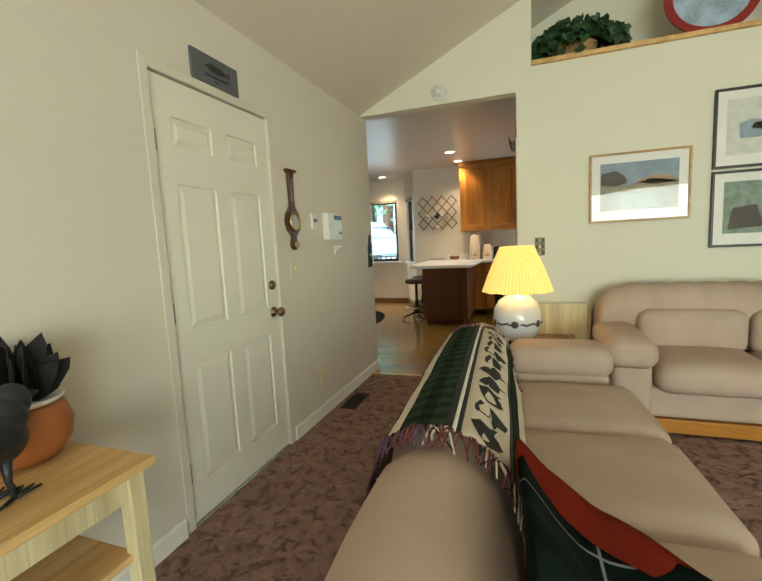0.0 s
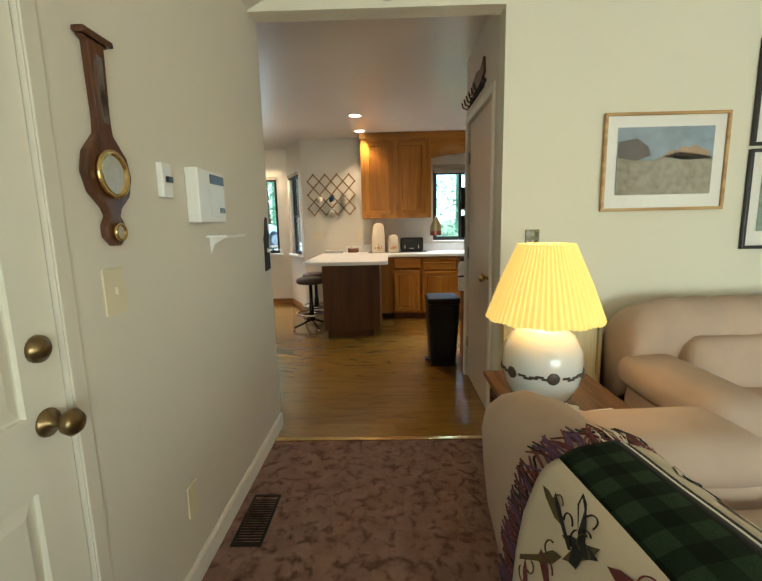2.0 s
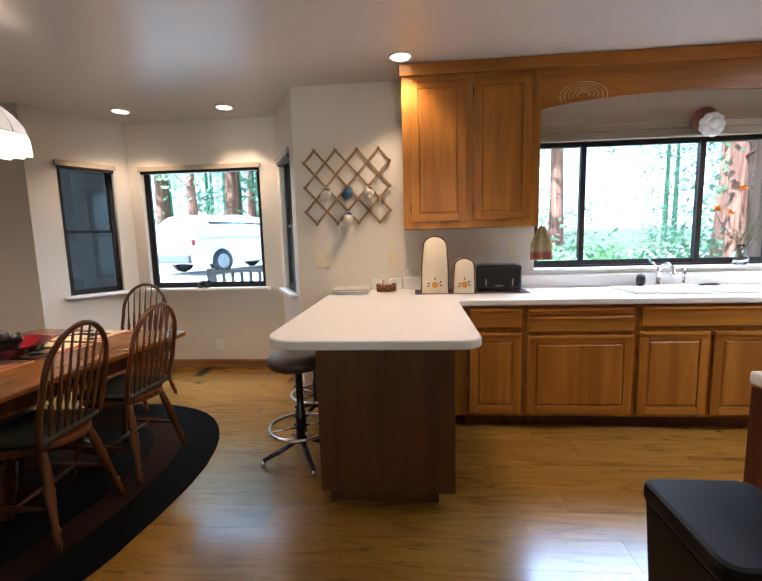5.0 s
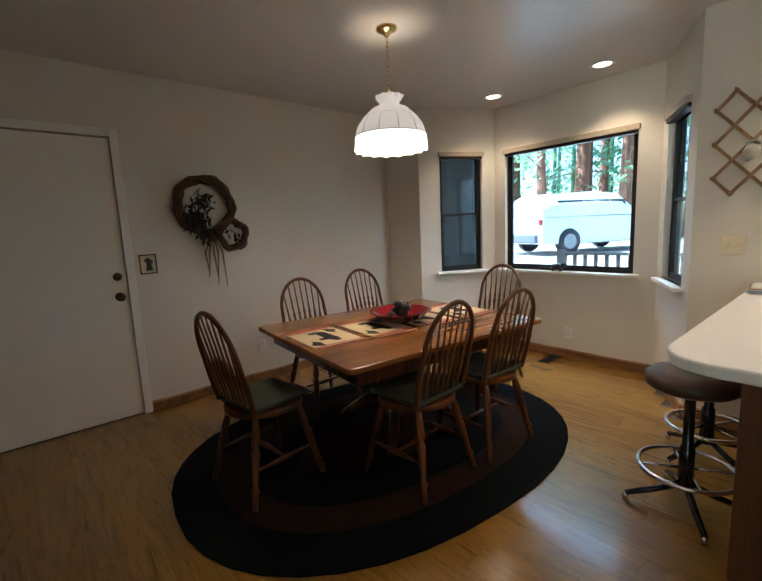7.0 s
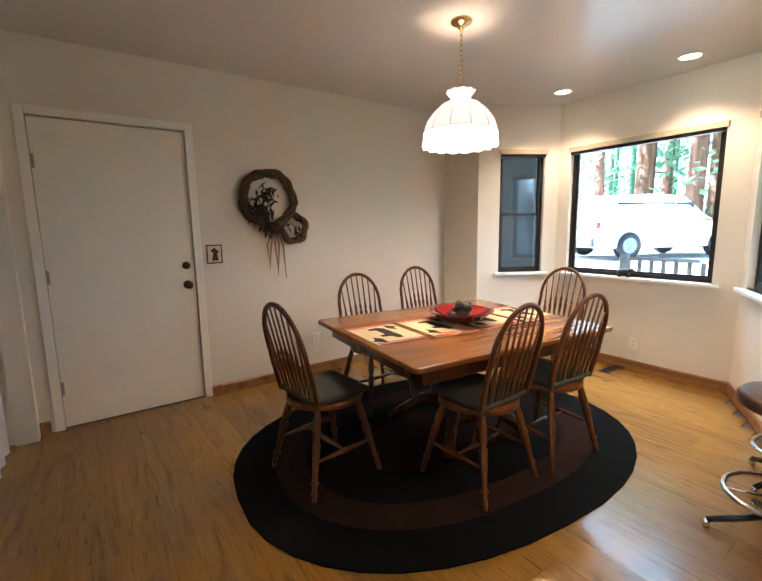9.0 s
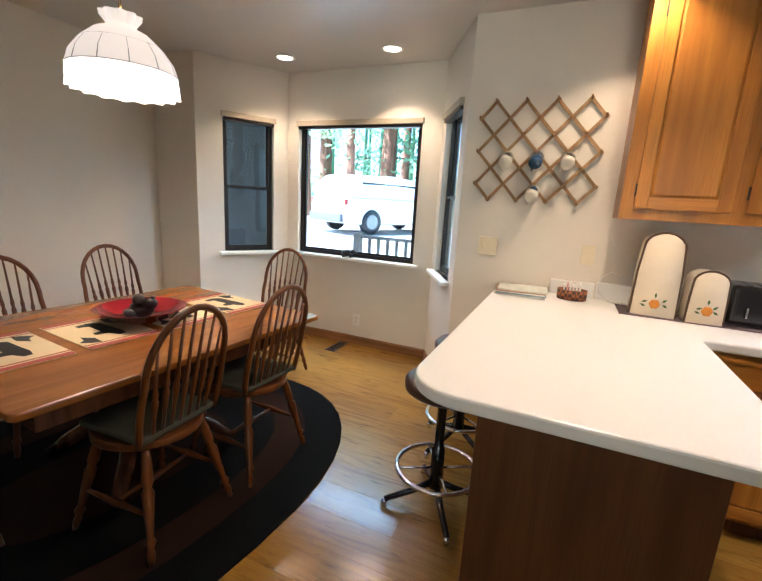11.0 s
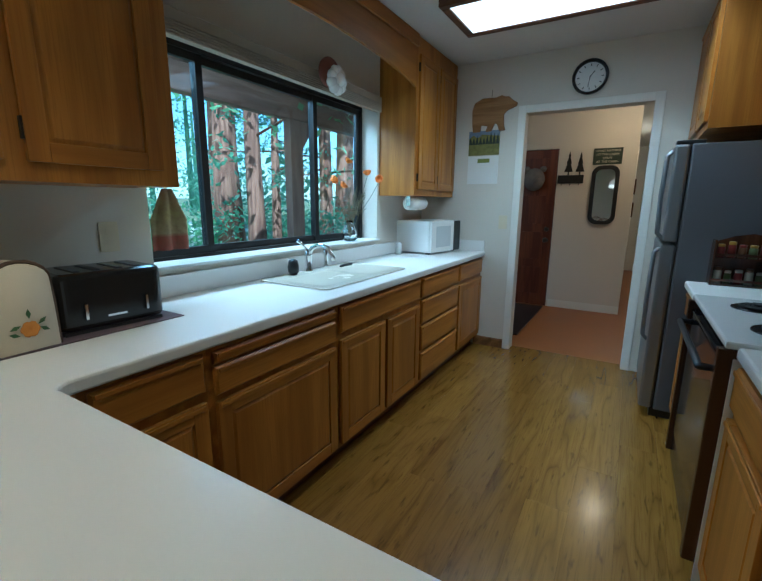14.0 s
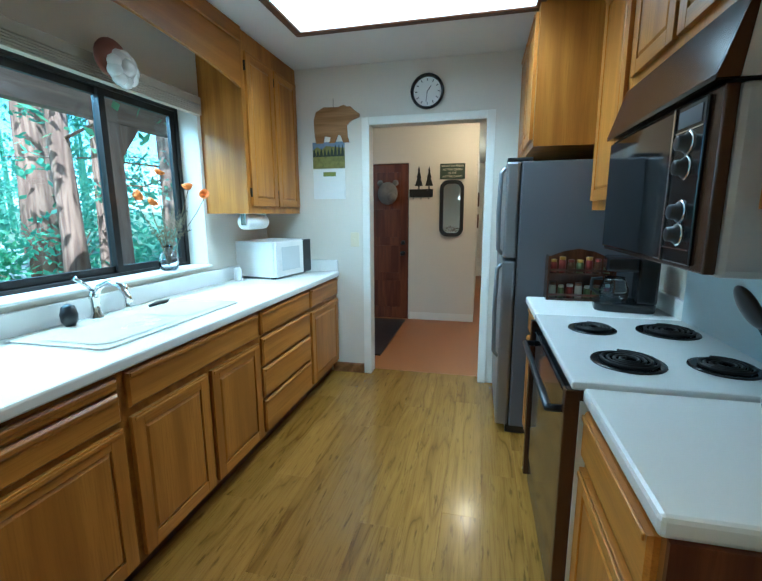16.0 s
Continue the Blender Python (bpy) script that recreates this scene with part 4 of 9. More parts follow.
# mug rack: crossed slats with pegs
rack = thing("mug_rack", "folding wooden lattice mug rack on the wall", "mug rack", (-1.95, 8.70, 1.465))
RW = wood("rack_wood", (0.28, 0.15, 0.06), (0.44, 0.27, 0.12), 2, 0.5, 4.0)
CW, CH = 0.175, 0.195
def slat(a, b, y):
    bn = bmesh.new()
    d = Vector((b[0] - a[0], 0, b[1] - a[1]))
    ang = math.atan2(d.z, d.x)
    m = Matrix.Translation((a[0], y, a[1])) @ Matrix.Rotation(-ang, 4, "Y")
    box(bn, -0.012, d.length + 0.012, -0.004, 0.004, -0.009, 0.009, m)
    part("slat", bn, RW, rack)
H3 = 3 * CH
up = [((0, 0.5), (2.5, 3)), ((0, 1.5), (1.5, 3)), ((0, 2.5), (0.5, 3)), ((0.5, 0), (3.5, 3)), ((1.5, 0), (4, 2.5)), ((2.5, 0), (4, 1.5)), ((3.5, 0), (4, 0.5))]
for (ax, az), (bx2, bz) in up:
    slat((ax * CW, az * CH), (bx2 * CW, bz * CH), -0.020)
    slat(((4 - ax) * CW, az * CH), ((4 - bx2) * CW, bz * CH), -0.012)
for i in range(5):
    for j in range(4):
        for px, pz in ((i, j + 0.5), (i + 0.5, j)):
            if px <= 4 and pz <= 3:
                bn = bmesh.new()
                tube(bn, [(px * CW, -0.006, pz * CH), (px * CW, -0.065 if (px in (0.5, 1.5, 2.5, 3.5, 0, 4)) else -0.03, pz * CH + 0.006)], 0.0058, 6)
                part("peg", bn, RW, rack, smooth=True)
MUGW = plain("cream_mug_glaze", (0.70, 0.66, 0.55), 0.2, var=0.04, fine=90, relief=0.02, coat=0.3)
MUGB = plain("blue_mug_glaze", (0.02, 0.07, 0.14), 0.2, var=0.1, fine=90, relief=0.02, coat=0.3)
for mx, mz, mm, deco, lab in ((1.0, 1.5, MUGW, BLACKP, "cream mug with a dark emblem hanging on the rack"), (2.0, 1.5, MUGB, None, "dark blue mug hanging on the rack"), (3.0, 1.5, MUGW, BLACKP, "cream mug with a small figure hanging on the rack"), (2.0, 0.5, MUGW, MUGB, "white and blue mug hanging on a lower peg")):
    ob = thing("mug", lab, "mug", (-1.95 + mx * CW, 8.70 - 0.055, 1.465 + mz * CH), 0, "mugs on the rack")
    bm = bmesh.new()
    m = Matrix.Translation((0.008, -0.012, -0.056)) @ Matrix.Rotation(radians(-62), 4, "X") @ Matrix.Rotation(radians(20), 4, "Z")
    lathe(bm, [(0.034, -0.045), (0.038, -0.040), (0.041, 0.045), (0.038, 0.045), (0.034, -0.03), (0.002, -0.034)], 20, m)
    part("cup", bm, mm, ob, smooth=True)
    bm = bmesh.new()
    tube(bm, [m @ Vector((0, 0.039 + 0.026 * math.sin(math.pi * i / 8), 0.03 - 0.06 * i / 8)) for i in range(9)], 0.0055, 8)
    part("handle", bm, mm, ob, smooth=True)
    if deco:
        bm = bmesh.new()
        for a in range(-2, 3):
            box(bm, -0.006, 0.006, -0.0425, -0.0405, -0.02 + 0.004 * abs(a), 0.02 - 0.005 * abs(a), m @ Matrix.Rotation(radians(12 * a), 4, "Z"))
        part("emblem", bm, deco, ob)

# wall plates
def plate(at, turn, w, h, holes, label, material=None):
    ob = thing("wall_plate", label, "switch plate", at, turn, "wall plates")
    bm = bmesh.new()
    prism(bm, rounded(-w / 2, w / 2, -h / 2, h / 2, 0.006, 3), 0, 0.006, Matrix(((1, 0, 0, 0), (0, 0, -1, 0), (0, 1, 0, 0), (0, 0, 0, 1))))
    part("cover", bm, material or IVORY, ob, bevel=0.002)
    for kind, hx in holes:
        if kind == "s":
            part("toggle", boxes((hx - 0.005, hx + 0.005, -0.016, -0.0062, -0.010, 0.012)), material or IVORY, ob, bevel=0.002)
        else:
            for hz in (-0.02, 0.02):
                part("socket", boxes((hx - 0.013, hx + 0.013, -0.0075, -0.0062, hz - 0.011, hz + 0.011)), BLACKP if kind == "x" else IVORY, ob, "outlet face", bevel=0.002)
    return ob


plate((-1.83, 8.70, 1.165), 0, 0.12, 0.12, [("s", -0.023), ("s", 0.023)], "ivory double switch plate on the kitchen wall")
plate((-1.232, 8.70, 1.165), 0, 0.075, 0.12, [("o", 0)], "ivory outlet plate above the counter")
plate((-0.275, 8.70, 1.20), 0, 0.075, 0.12, [("o", 0)], "ivory outlet plate beside the kitchen window")
plate((2.683, 7.885, 1.185), 90, 0.075, 0.12, [("s", 0)], "ivory switch plate beside the kitchen doorway").matrix_basis = pose(2.683, 7.885, 1.185, 0, 0, -90)
plate((-1.5, 3.487, 1.137), 90, 0.085, 0.125, [("s", 0)], "ivory switch plate beside the front door")
plate((-1.5, 3.78, 0.32), 90, 0.075, 0.12, [("o", 0)], "ivory outlet plate low on the entry wall")
plate((-3.16, 9.45, 0.25), 0, 0.075, 0.11, [("o", 0)], "white outlet plate under the bay window", WHITEP)
plate((-4.92, 7.05, 0.33), 90, 0.075, 0.11, [("o", 0)], "white outlet plate on the dining wall", WHITEP)

# ---- dining room ----
def slab_door(name, m, w, h, material, label, knobs, hinges, panels=False, t=0.04, knobmat=None):
    """A door leaf: local x along the leaf, face towards -y."""
    ob = thing(name, label, "door", kind="structure")
    ob.matrix_basis = m
    bm = bmesh.new()
    if panels:
        s, r = 0.105, 0.012
        zs = [(0.18, 0.745), (0.91, 1.575), (1.74, 1.87)]
        cw = (w - 3 * s) / 2
        xs = [(s, s + cw), (2 * s + cw, 2 * s + 2 * cw)]
        for a, b in ((0, s), (s + cw, 2 * s + cw), (w - s, w)):
            box(bm, a, b, 0, t, 0, h)
        zz = [0] + [v for p in zs for v in p] + [h]
        for a, b in xs:
            for i in range(0, len(zz), 2):
                box(bm, a, b, 0, t, zz[i], zz[i + 1])
            for c, d in zs:
                box(bm, a, b, r, t - r, c, d)
                q = [(a + 0.005, c + 0.005), (b - 0.005, c + 0.005), (b - 0.005, d - 0.005), (a + 0.005, d - 0.005)]
                k = 0.035
                q2 = [(a + k, c + k), (b - k, c + k), (b - k, d - k), (a + k, d - k)]
                v1 = [bm.verts.new((x, r, z)) for x, z in q]
                v2 = [bm.verts.new((x, 0.002, z)) for x, z in q2]
                for i in range(4):
                    bm.faces.new((v1[i], v1[(i + 1) % 4], v2[(i + 1) % 4], v2[i]))
                bm.faces.new(v2)
    else:
        box(bm, 0, w, 0, t, 0, h)
    part("leaf", bm, material, ob)
    # added strip and unseen board keep light from leaking round the leaf
    part("threshold", boxes((0, w, 0.004, t, -0.0078, -0.0006)), WALNUT, ob, "dark strip added to close the gap under the leaf")
    part("outer_panel", boxes((-0.05, w + 0.05, t + 0.002, t + 0.03, -0.03, h + 0.03)), WALNUT, ob, "unseen dark board added behind the leaf to stop light leaks")
    km = knobmat or BRASS
    for kx, kz, kind in knobs:
        bn = bmesh.new()
        if kind == "knob":
            lathe(bn, [(0.032, 0), (0.031, 0.006), (0.012, 0.012), (0.011, 0.035), (0.026, 0.044), (0.030, 0.058), (0.022, 0.070), (0.004, 0.073)], 18, pose(kx, 0, kz, 90))
        else:
            lathe(bn, [(0.030, 0), (0.029, 0.010), (0.020, 0.014), (0.018, 0.020), (0.003, 0.021)], 18, pose(kx, 0, kz, 90))
        part("door_knob" if kind == "knob" else "deadbolt", bn, km, ob, smooth=True)
    for hx, hz in hinges:
        bn = bmesh.new()
        tube(bn, [(hx, -0.006, hz - 0.045), (hx, -0.006, hz + 0.045)], 0.006, 8)
        box(bn, hx - 0.004, hx + 0.012, -0.0025, -0.0005, hz - 0.045, hz + 0.045)
        part("hinge", bn, STEEL, ob)
    return ob


slab_door("door_1", pose(-1.512, 2.474, 0.008, 0, 0, 90), 0.822, 2.03, DOORW, "cream six-panel front door, closed", [(0.765, 0.88, "knob"), (0.765, 1.045, "bolt")], [(0.004, 0.25), (0.004, 1.0), (0.004, 1.75)], True, knobmat=plain("dark_brass", (0.22, 0.15, 0.07), 0.3, 0.9, var=0.1, fine=60, relief=0.02))
casing("trim_front_door", face(-1.5, 3.30, -90), 0, 0.83, 2.045, WALL, 0.045, 0.006)
slab_door("door_2", pose(-4.935, 5.119, 0.008, 0, 0, 90), 0.912, 2.075, DOORW, "flat cream dining room door, closed", [(0.855, 0.93, "knob"), (0.855, 1.08, "bolt")], [(0.004, 0.28), (0.004, 1.05), (0.004, 1.80)], knobmat=plain("aged_bronze", (0.06, 0.04, 0.03), 0.35, 0.8, var=0.1, fine=60, relief=0.02))
slab_door("door_3", pose(-0.105, 5.856, 0.008, 0, 0, -90), 0.802, 2.055, plain("closet_door_paint", (0.60, 0.53, 0.44), 0.30, var=0.02, scale=2, fine=60, relief=0.04, rvar=0.005), "flat glossy taupe closet door, closed", [(0.735, 0.935, "knob")], [(0.004, 0.30), (0.004, 1.05), (0.004, 1.80)])
slab_door("door_4", pose(-1.642, 4.965, 0.008, 0, 0, 180), 0.795, 2.035, DOORW, "flat cream linen closet door, closed", [(0.05, 0.95, "bolt")], [(0.792, 0.25), (0.792, 1.12), (0.792, 1.76)])

# accordion closet door
ACC = plain("accordion_vinyl", (0.70, 0.69, 0.70), 0.55, var=0.03, scale=6, fine=120, relief=0.05)
acc = thing("accordion_door", "white vinyl accordion closet door, closed", "folding door", (-4.82, 4.80, 0.002))
n_pl = 24
for i in range(n_pl):
    x0 = 1.96 * i / n_pl
    x1 = 1.96 * (i + 1) / n_pl
    bm = bmesh.new()
    a, b = (0.0, 0.035) if i % 2 == 0 else (0.035, 0.0)
    prism(bm, [(x0, a), (x1, b), (x1, b + 0.006), (x0, a + 0.006)], 0, 2.02)
    part("fold", bm, ACC, acc)
part("track", boxes((0, 1.96, -0.005, 0.045, 2.021, 2.05)), BASEW, acc, "brown head track")
part("pull", boxes((0.98, 1.01, 0.042, 0.055, 0.92, 1.12)), WHITEP, acc, "white pull handle")

# closet behind and room behind the doors
solid("closet_floor", boxes((-4.85, -2.80, 4.35, 4.789, -0.05, -0.004)), WALNUT, "dark closet floor", "floor", kind="structure")
solid("closet_ceiling", boxes((-4.85, -2.80, 4.35, 4.86, 2.20, 2.25)), WALL, "plain closet ceiling", "ceiling", kind="structure")
for x in (-4.90, -2.80):
    solid("closet_side", boxes((x, x + 0.05, 4.30, 4.859, -0.05, 2.3)), WALL, "plain closet side wall", "wall", kind="structure")
solid("closet_back", boxes((-4.85, -2.80, 4.30, 4.35, 0, 2.3)), WALL, "plain closet back wall", "wall", kind="structure")

# rug
rug = thing("oval_rug", "oval braided rug with dark green borders and a brown middle", "rug", (-3.30, 7.13, 0.002), -5.5)
RUG_D = plain("rug_dark_green", (0.005, 0.006, 0.007), 0.95, var=0.3, scale=9, fine=260, relief=0.6, dist=0.003, gloss=0.06)
RUG_B = plain("rug_brown", (0.022, 0.012, 0.009), 0.95, var=0.3, scale=9, fine=260, relief=0.6, dist=0.003, gloss=0.06)
def stadium(hx, hy, n=40):
    e = 2.35
    return [(hx * math.copysign(abs(math.cos(t)) ** (2 / e), math.cos(t)), hy * math.copysign(abs(math.sin(t)) ** (2 / e), math.sin(t))) for t in (2 * math.pi * i / n for i in range(n))]
prev = None
for k, (hx, hy) in enumerate(((0.965, 1.28), (0.745, 1.06), (0.57, 0.88), (0.30, 0.60))):
    bm = bmesh.new()
    o = stadium(hx, hy)
    prism(bm, o, 0.0, 0.008 + 0.0012 * k)
    part("braid_ring", bm, RUG_D if k % 2 == 0 else RUG_B, rug, "dark green braid" if k % 2 == 0 else "brown braid")

# table
tbl = thing("dining_table", "oak pedestal dining table with a moulded edge", "table", (-3.29, 7.26, 0.010), -5.5)
TL, TW = 0.728, 0.60
bm = bmesh.new()
prism(bm, rounded(-TW, TW, -TL, TL, 0.03, 4), 0.698, 0.728)
part("tabletop", bm, TABLEW, tbl, bevel=0.008)
# shade under the top is put into dark wood for apron, pedestal and feet
part("apron", boxes((-TW + 0.07, TW - 0.07, -TL + 0.08, TL - 0.08, 0.61, 0.697)), WALNUT, tbl, bevel=0.004)
bm = bmesh.new()
lathe(bm, [(0.13, 0.10), (0.14, 0.16), (0.09, 0.20), (0.12, 0.30), (0.13, 0.38), (0.08, 0.46), (0.10, 0.54), (0.13, 0.609)], 24)
part("pedestal", bm, WALNUT, tbl, smooth=True)
for a in range(4):
    bm = bmesh.new()
    m = Matrix.Rotation(radians(45 + 90 * a), 4, "Z")
    tube(bm, [m @ Vector(p) for p in ((0.08, 0, 0.20), (0.22, 0, 0.19), (0.36, 0, 0.10), (0.44, 0, 0.035))], [0.05, 0.045, 0.04, 0.035], 8)
    part("foot", bm, WALNUT, tbl, smooth=True)

# bow-back chairs: local -y is the front of the seat, the back stands at +y
def bow_chair(at, turn, label):
    ob = thing("dining_chair", label, "chair", at, turn, "chairs round the dining table")
    bm = bmesh.new()
    o = [(0.215 * math.cos(t) * (1 - 0.10 * math.sin(t)), 0.205 * math.sin(t)) for t in (2 * math.pi * i / 28 for i in range(28))]
    prism(bm, o, 0.425, 0.46)
    part("seat", bm, CHAIRW, ob, bevel=0.010)
    bm = bmesh.new()
    pillow(bm, -0.185, 0.185, -0.18, 0.17, 0.4605, 0.495, 0.016, bulge=0.008)
    part("cushion", bm, plain("grey_green_cushion", (0.06, 0.064, 0.05), 0.95, var=0.2, scale=14, fine=300, relief=0.4, gloss=0.1) if "grey_green_cushion" not in bpy.data.materials else bpy.data.materials["grey_green_cushion"], ob, "muted green tie-on cushion", smooth=True)
    prof = [(0, 0.011), (0.10, 0.016), (0.14, 0.011), (0.20, 0.021), (0.24, 0.013), (0.40, 0.017), (0.62, 0.023), (0.66, 0.014), (0.72, 0.022), (0.88, 0.019), (1, 0.014)]
    for sx, sy in ((-1, -1), (1, -1), (-1, 1), (1, 1)):
        bm = bmesh.new()
        turned(bm, (sx * 0.215, sy * 0.215, 0.0), (sx * 0.135, sy * 0.125, 0.426), prof)
        part("leg", bm, CHAIRW, ob, smooth=True)
    for a, b in (((-0.182, -0.175, 0.18), (-0.182, 0.175, 0.18)), ((0.182, -0.175, 0.18), (0.182, 0.175, 0.18)), ((-0.18, 0, 0.18), (0.18, 0, 0.18))):
        bm = bmesh.new()
        turned(bm, a, b, [(0, 0.007), (0.25, 0.010), (0.5, 0.016), (0.75, 0.010), (1, 0.007)])
        part("stretcher", bm, CHAIRW, ob, smooth=True)
    def back(u, z):
        return Vector((u, 0.155 + (z - 0.46) * 0.22, z))
    arch = [back(-0.185 - 0.012 * math.sin(math.pi * i / 6), 0.46 + 0.29 * i / 6) for i in range(6)]
    arch += [back(-0.192 * math.cos(math.pi * i / 14), 0.75 + 0.225 * math.sin(math.pi * i / 14)) for i in range(15)]
    arch += [back(0.185 + 0.012 * math.sin(math.pi * (6 - i) / 6), 0.75 - 0.29 * i / 6) for i in range(1, 7)]
    bm = bmesh.new()
    tube(bm, arch, 0.0135, 8)
    part("bow", bm, CHAIRW, ob, smooth=True)
    for i in range(-3, 4):
        xb, xt = i * 0.042, i * 0.052
        zt = 0.75 + 0.225 * math.sqrt(max(0, 1 - (xt / 0.192) ** 2)) - 0.006
        bm = bmesh.new()
        a, b = back(xb, 0.455), back(xt, zt)
        turned(bm, a, b, [(0, 0.006), (0.25, 0.0075), (0.42, 0.013), (0.46, 0.008), (0.5, 0.011), (0.56, 0.007), (1, 0.005)], 8)
        part("spindle", bm, CHAIRW, ob, smooth=True)
    return ob


ch = bow_chair((-3.40, 6.345, 0.011), 186, "oak bow-back chair at the table's end, angled outwards")
copy_thing(ch, pose(-2.848, 6.985, 0.011, 0, 0, -87))["label"] = "oak bow-back chair pushed in beside the table"
copy_thing(ch, pose(-2.807, 7.52, 0.011, 0, 0, -92))["label"] = "oak bow-back chair at the table's corner"
copy_thing(ch, pose(-4.01, 7.12, 0.011, 0, 0, 91))["label"] = "oak bow-back chair on the wall side"
copy_thing(ch, pose(-4.13, 7.82, 0.011, 0, 0, 88))["label"] = "oak bow-back chair on the wall side"
copy_thing(ch, pose(-3.40, 8.42, 0.011, 0, 0, 2))["label"] = "oak bow-back chair in front of the bay window"

# placemats, bowl
MATC = plain("placemat_cream", (0.66, 0.54, 0.34), 0.95, var=0.06, scale=20, fine=350, relief=0.4)
MATR = plain("placemat_red", (0.30, 0.05, 0.035), 0.95, var=0.1, scale=20, fine=350, relief=0.4)
MATK = plain("placemat_black", (0.015, 0.015, 0.015), 0.95, var=0.2, fine=350, relief=0.3)
def placemat(at, turn):
    ob = thing("placemat", "cream woven placemat with red stripes and dark animal shapes", "placemat", at, turn, "placemats on the table")
    part("cloth", boxes((-0.23, 0.23, -0.155, 0.155, 0, 0.003)), MATC, ob)
    for xa, xb in ((-0.228, -0.195), (0.195, 0.228), (-0.18, -0.172), (0.172, 0.18)):
        part("stripe", boxes((xa, xb, -0.153, 0.153, 0.0032, 0.0042)), MATR, ob)
    bm = bmesh.new()
    prism(bm, [(-0.13, -0.05), (-0.10, -0.05), (-0.09, -0.01), (0.02, -0.01), (0.03, -0.05), (0.06, -0.05), (0.07, 0.0), (0.12, 0.02), (0.12, 0.05), (0.07, 0.06), (0.0, 0.055), (-0.11, 0.05), (-0.14, 0.01)], 0.0032, 0.0045)
    prism(bm, [(-0.17, 0.08), (-0.10, 0.075), (-0.05, 0.11), (-0.10, 0.12), (-0.12, 0.145), (-0.15, 0.115)], 0.0032, 0.0045)
    prism(bm, [(0.17, -0.08), (0.10, -0.075), (0.05, -0.11), (0.10, -0.12), (0.12, -0.145), (0.15, -0.115)], 0.0032, 0.0045)
    part("motif", bm, MATK, ob, "black woven shapes")
    return ob
TZ = 0.739
pm = placemat((-3.345, 6.73, TZ), -5.5)
copy_thing(pm, pose(-3.31, 7.09, TZ, 0, 0, -5.5))
copy_thing(pm, pose(-3.275, 7.45, TZ, 0, 0, -5.5))
copy_thing(pm, pose(-3.24, 7.81, TZ, 0, 0, -5.5))
bowl = thing("red_bowl", "glossy dark red shallow bowl holding a dark figure", "bowl", (-3.29, 7.29, TZ + 0.005))
bm = bmesh.new()
lathe(bm, [(0.08, 0), (0.09, 0.006), (0.15, 0.03), (0.205, 0.075), (0.212, 0.076), (0.198, 0.068), (0.14, 0.028), (0.07, 0.012), (0.004, 0.011)], 36)
part("bowl", bm, plain("red_glaze", (0.20, 0.008, 0.015), 0.12, var=0.15, fine=60, relief=0.02, coat=0.6), bowl, smooth=True)
bm = bmesh.new()
for x, y, z, r, e in ((0, 0, 0.06, 0.055, 1.2), (0.05, 0.01, 0.095, 0.035, 1.0), (-0.05, 0.02, 0.05, 0.04, 1.0), (0.02, -0.03, 0.12, 0.03, 1.0), (0.06, 0.02, 0.125, 0.012, 1.0), (-0.02, -0.05, 0.045, 0.03, 1.4)):
    bmesh.ops.create_icosphere(bm, subdivisions=2, radius=r, matrix=pose(x, y, z) @ Matrix.Diagonal((e, 1, 0.9, 1)))
part("figurine", bm, BLACKP, bowl, "dark carved figure", smooth=True)

# pendant
pend = thing("pendant_lamp", "white ruffled glass pendant on a brass chain, lit", "pendant lamp", (-3.325, 7.305, 0))
bm = bmesh.new()
lathe(bm, [(0.065, CZ - 0.002), (0.066, CZ - 0.012), (0.045, CZ - 0.025), (0.02, CZ - 0.032), (0.015, CZ - 0.05), (0.004, CZ - 0.052)], 24)
part("canopy", bm, BRASS, pend, "brass ceiling canopy", smooth=True)
bm = bmesh.new()
for i in range(12):
    z = CZ - 0.052 - i * 0.028
    m = pose(0, 0, z - 0.015, 0, 0, 90 * (i % 2))
    tube(bm, [m @ Vector((0.008 * math.cos(t), 0, 0.018 * math.sin(t))) for t in (2 * math.pi * k / 8 for k in range(8))], 0.0022, 5, True)
part("chain", bm, BRASS, pend, "fine brass chain")
PG, pn_, pl_, pb_ = node_mat("opal_shade_glass")
pb_.inputs["Base Color"].default_value = (0.85, 0.80, 0.70, 1)
pb_.inputs["Roughness"].default_value = 0.35
pb_.inputs["Emission Color"].default_value = (1.0, 0.90, 0.74, 1)
pb_.inputs["Emission Strength"].default_value = 0.10
PS, pn_, pl_, pb2_ = node_mat("opal_skirt_glass")
pb2_.inputs["Base Color"].default_value = (0.85, 0.82, 0.76, 1)
pb2_.inputs["Roughness"].default_value = 0.35
pb2_.inputs["Emission Color"].default_value = (1.0, 0.93, 0.84, 1)
pb2_.inputs["Emission Strength"].default_value = 0.45
segs = 12
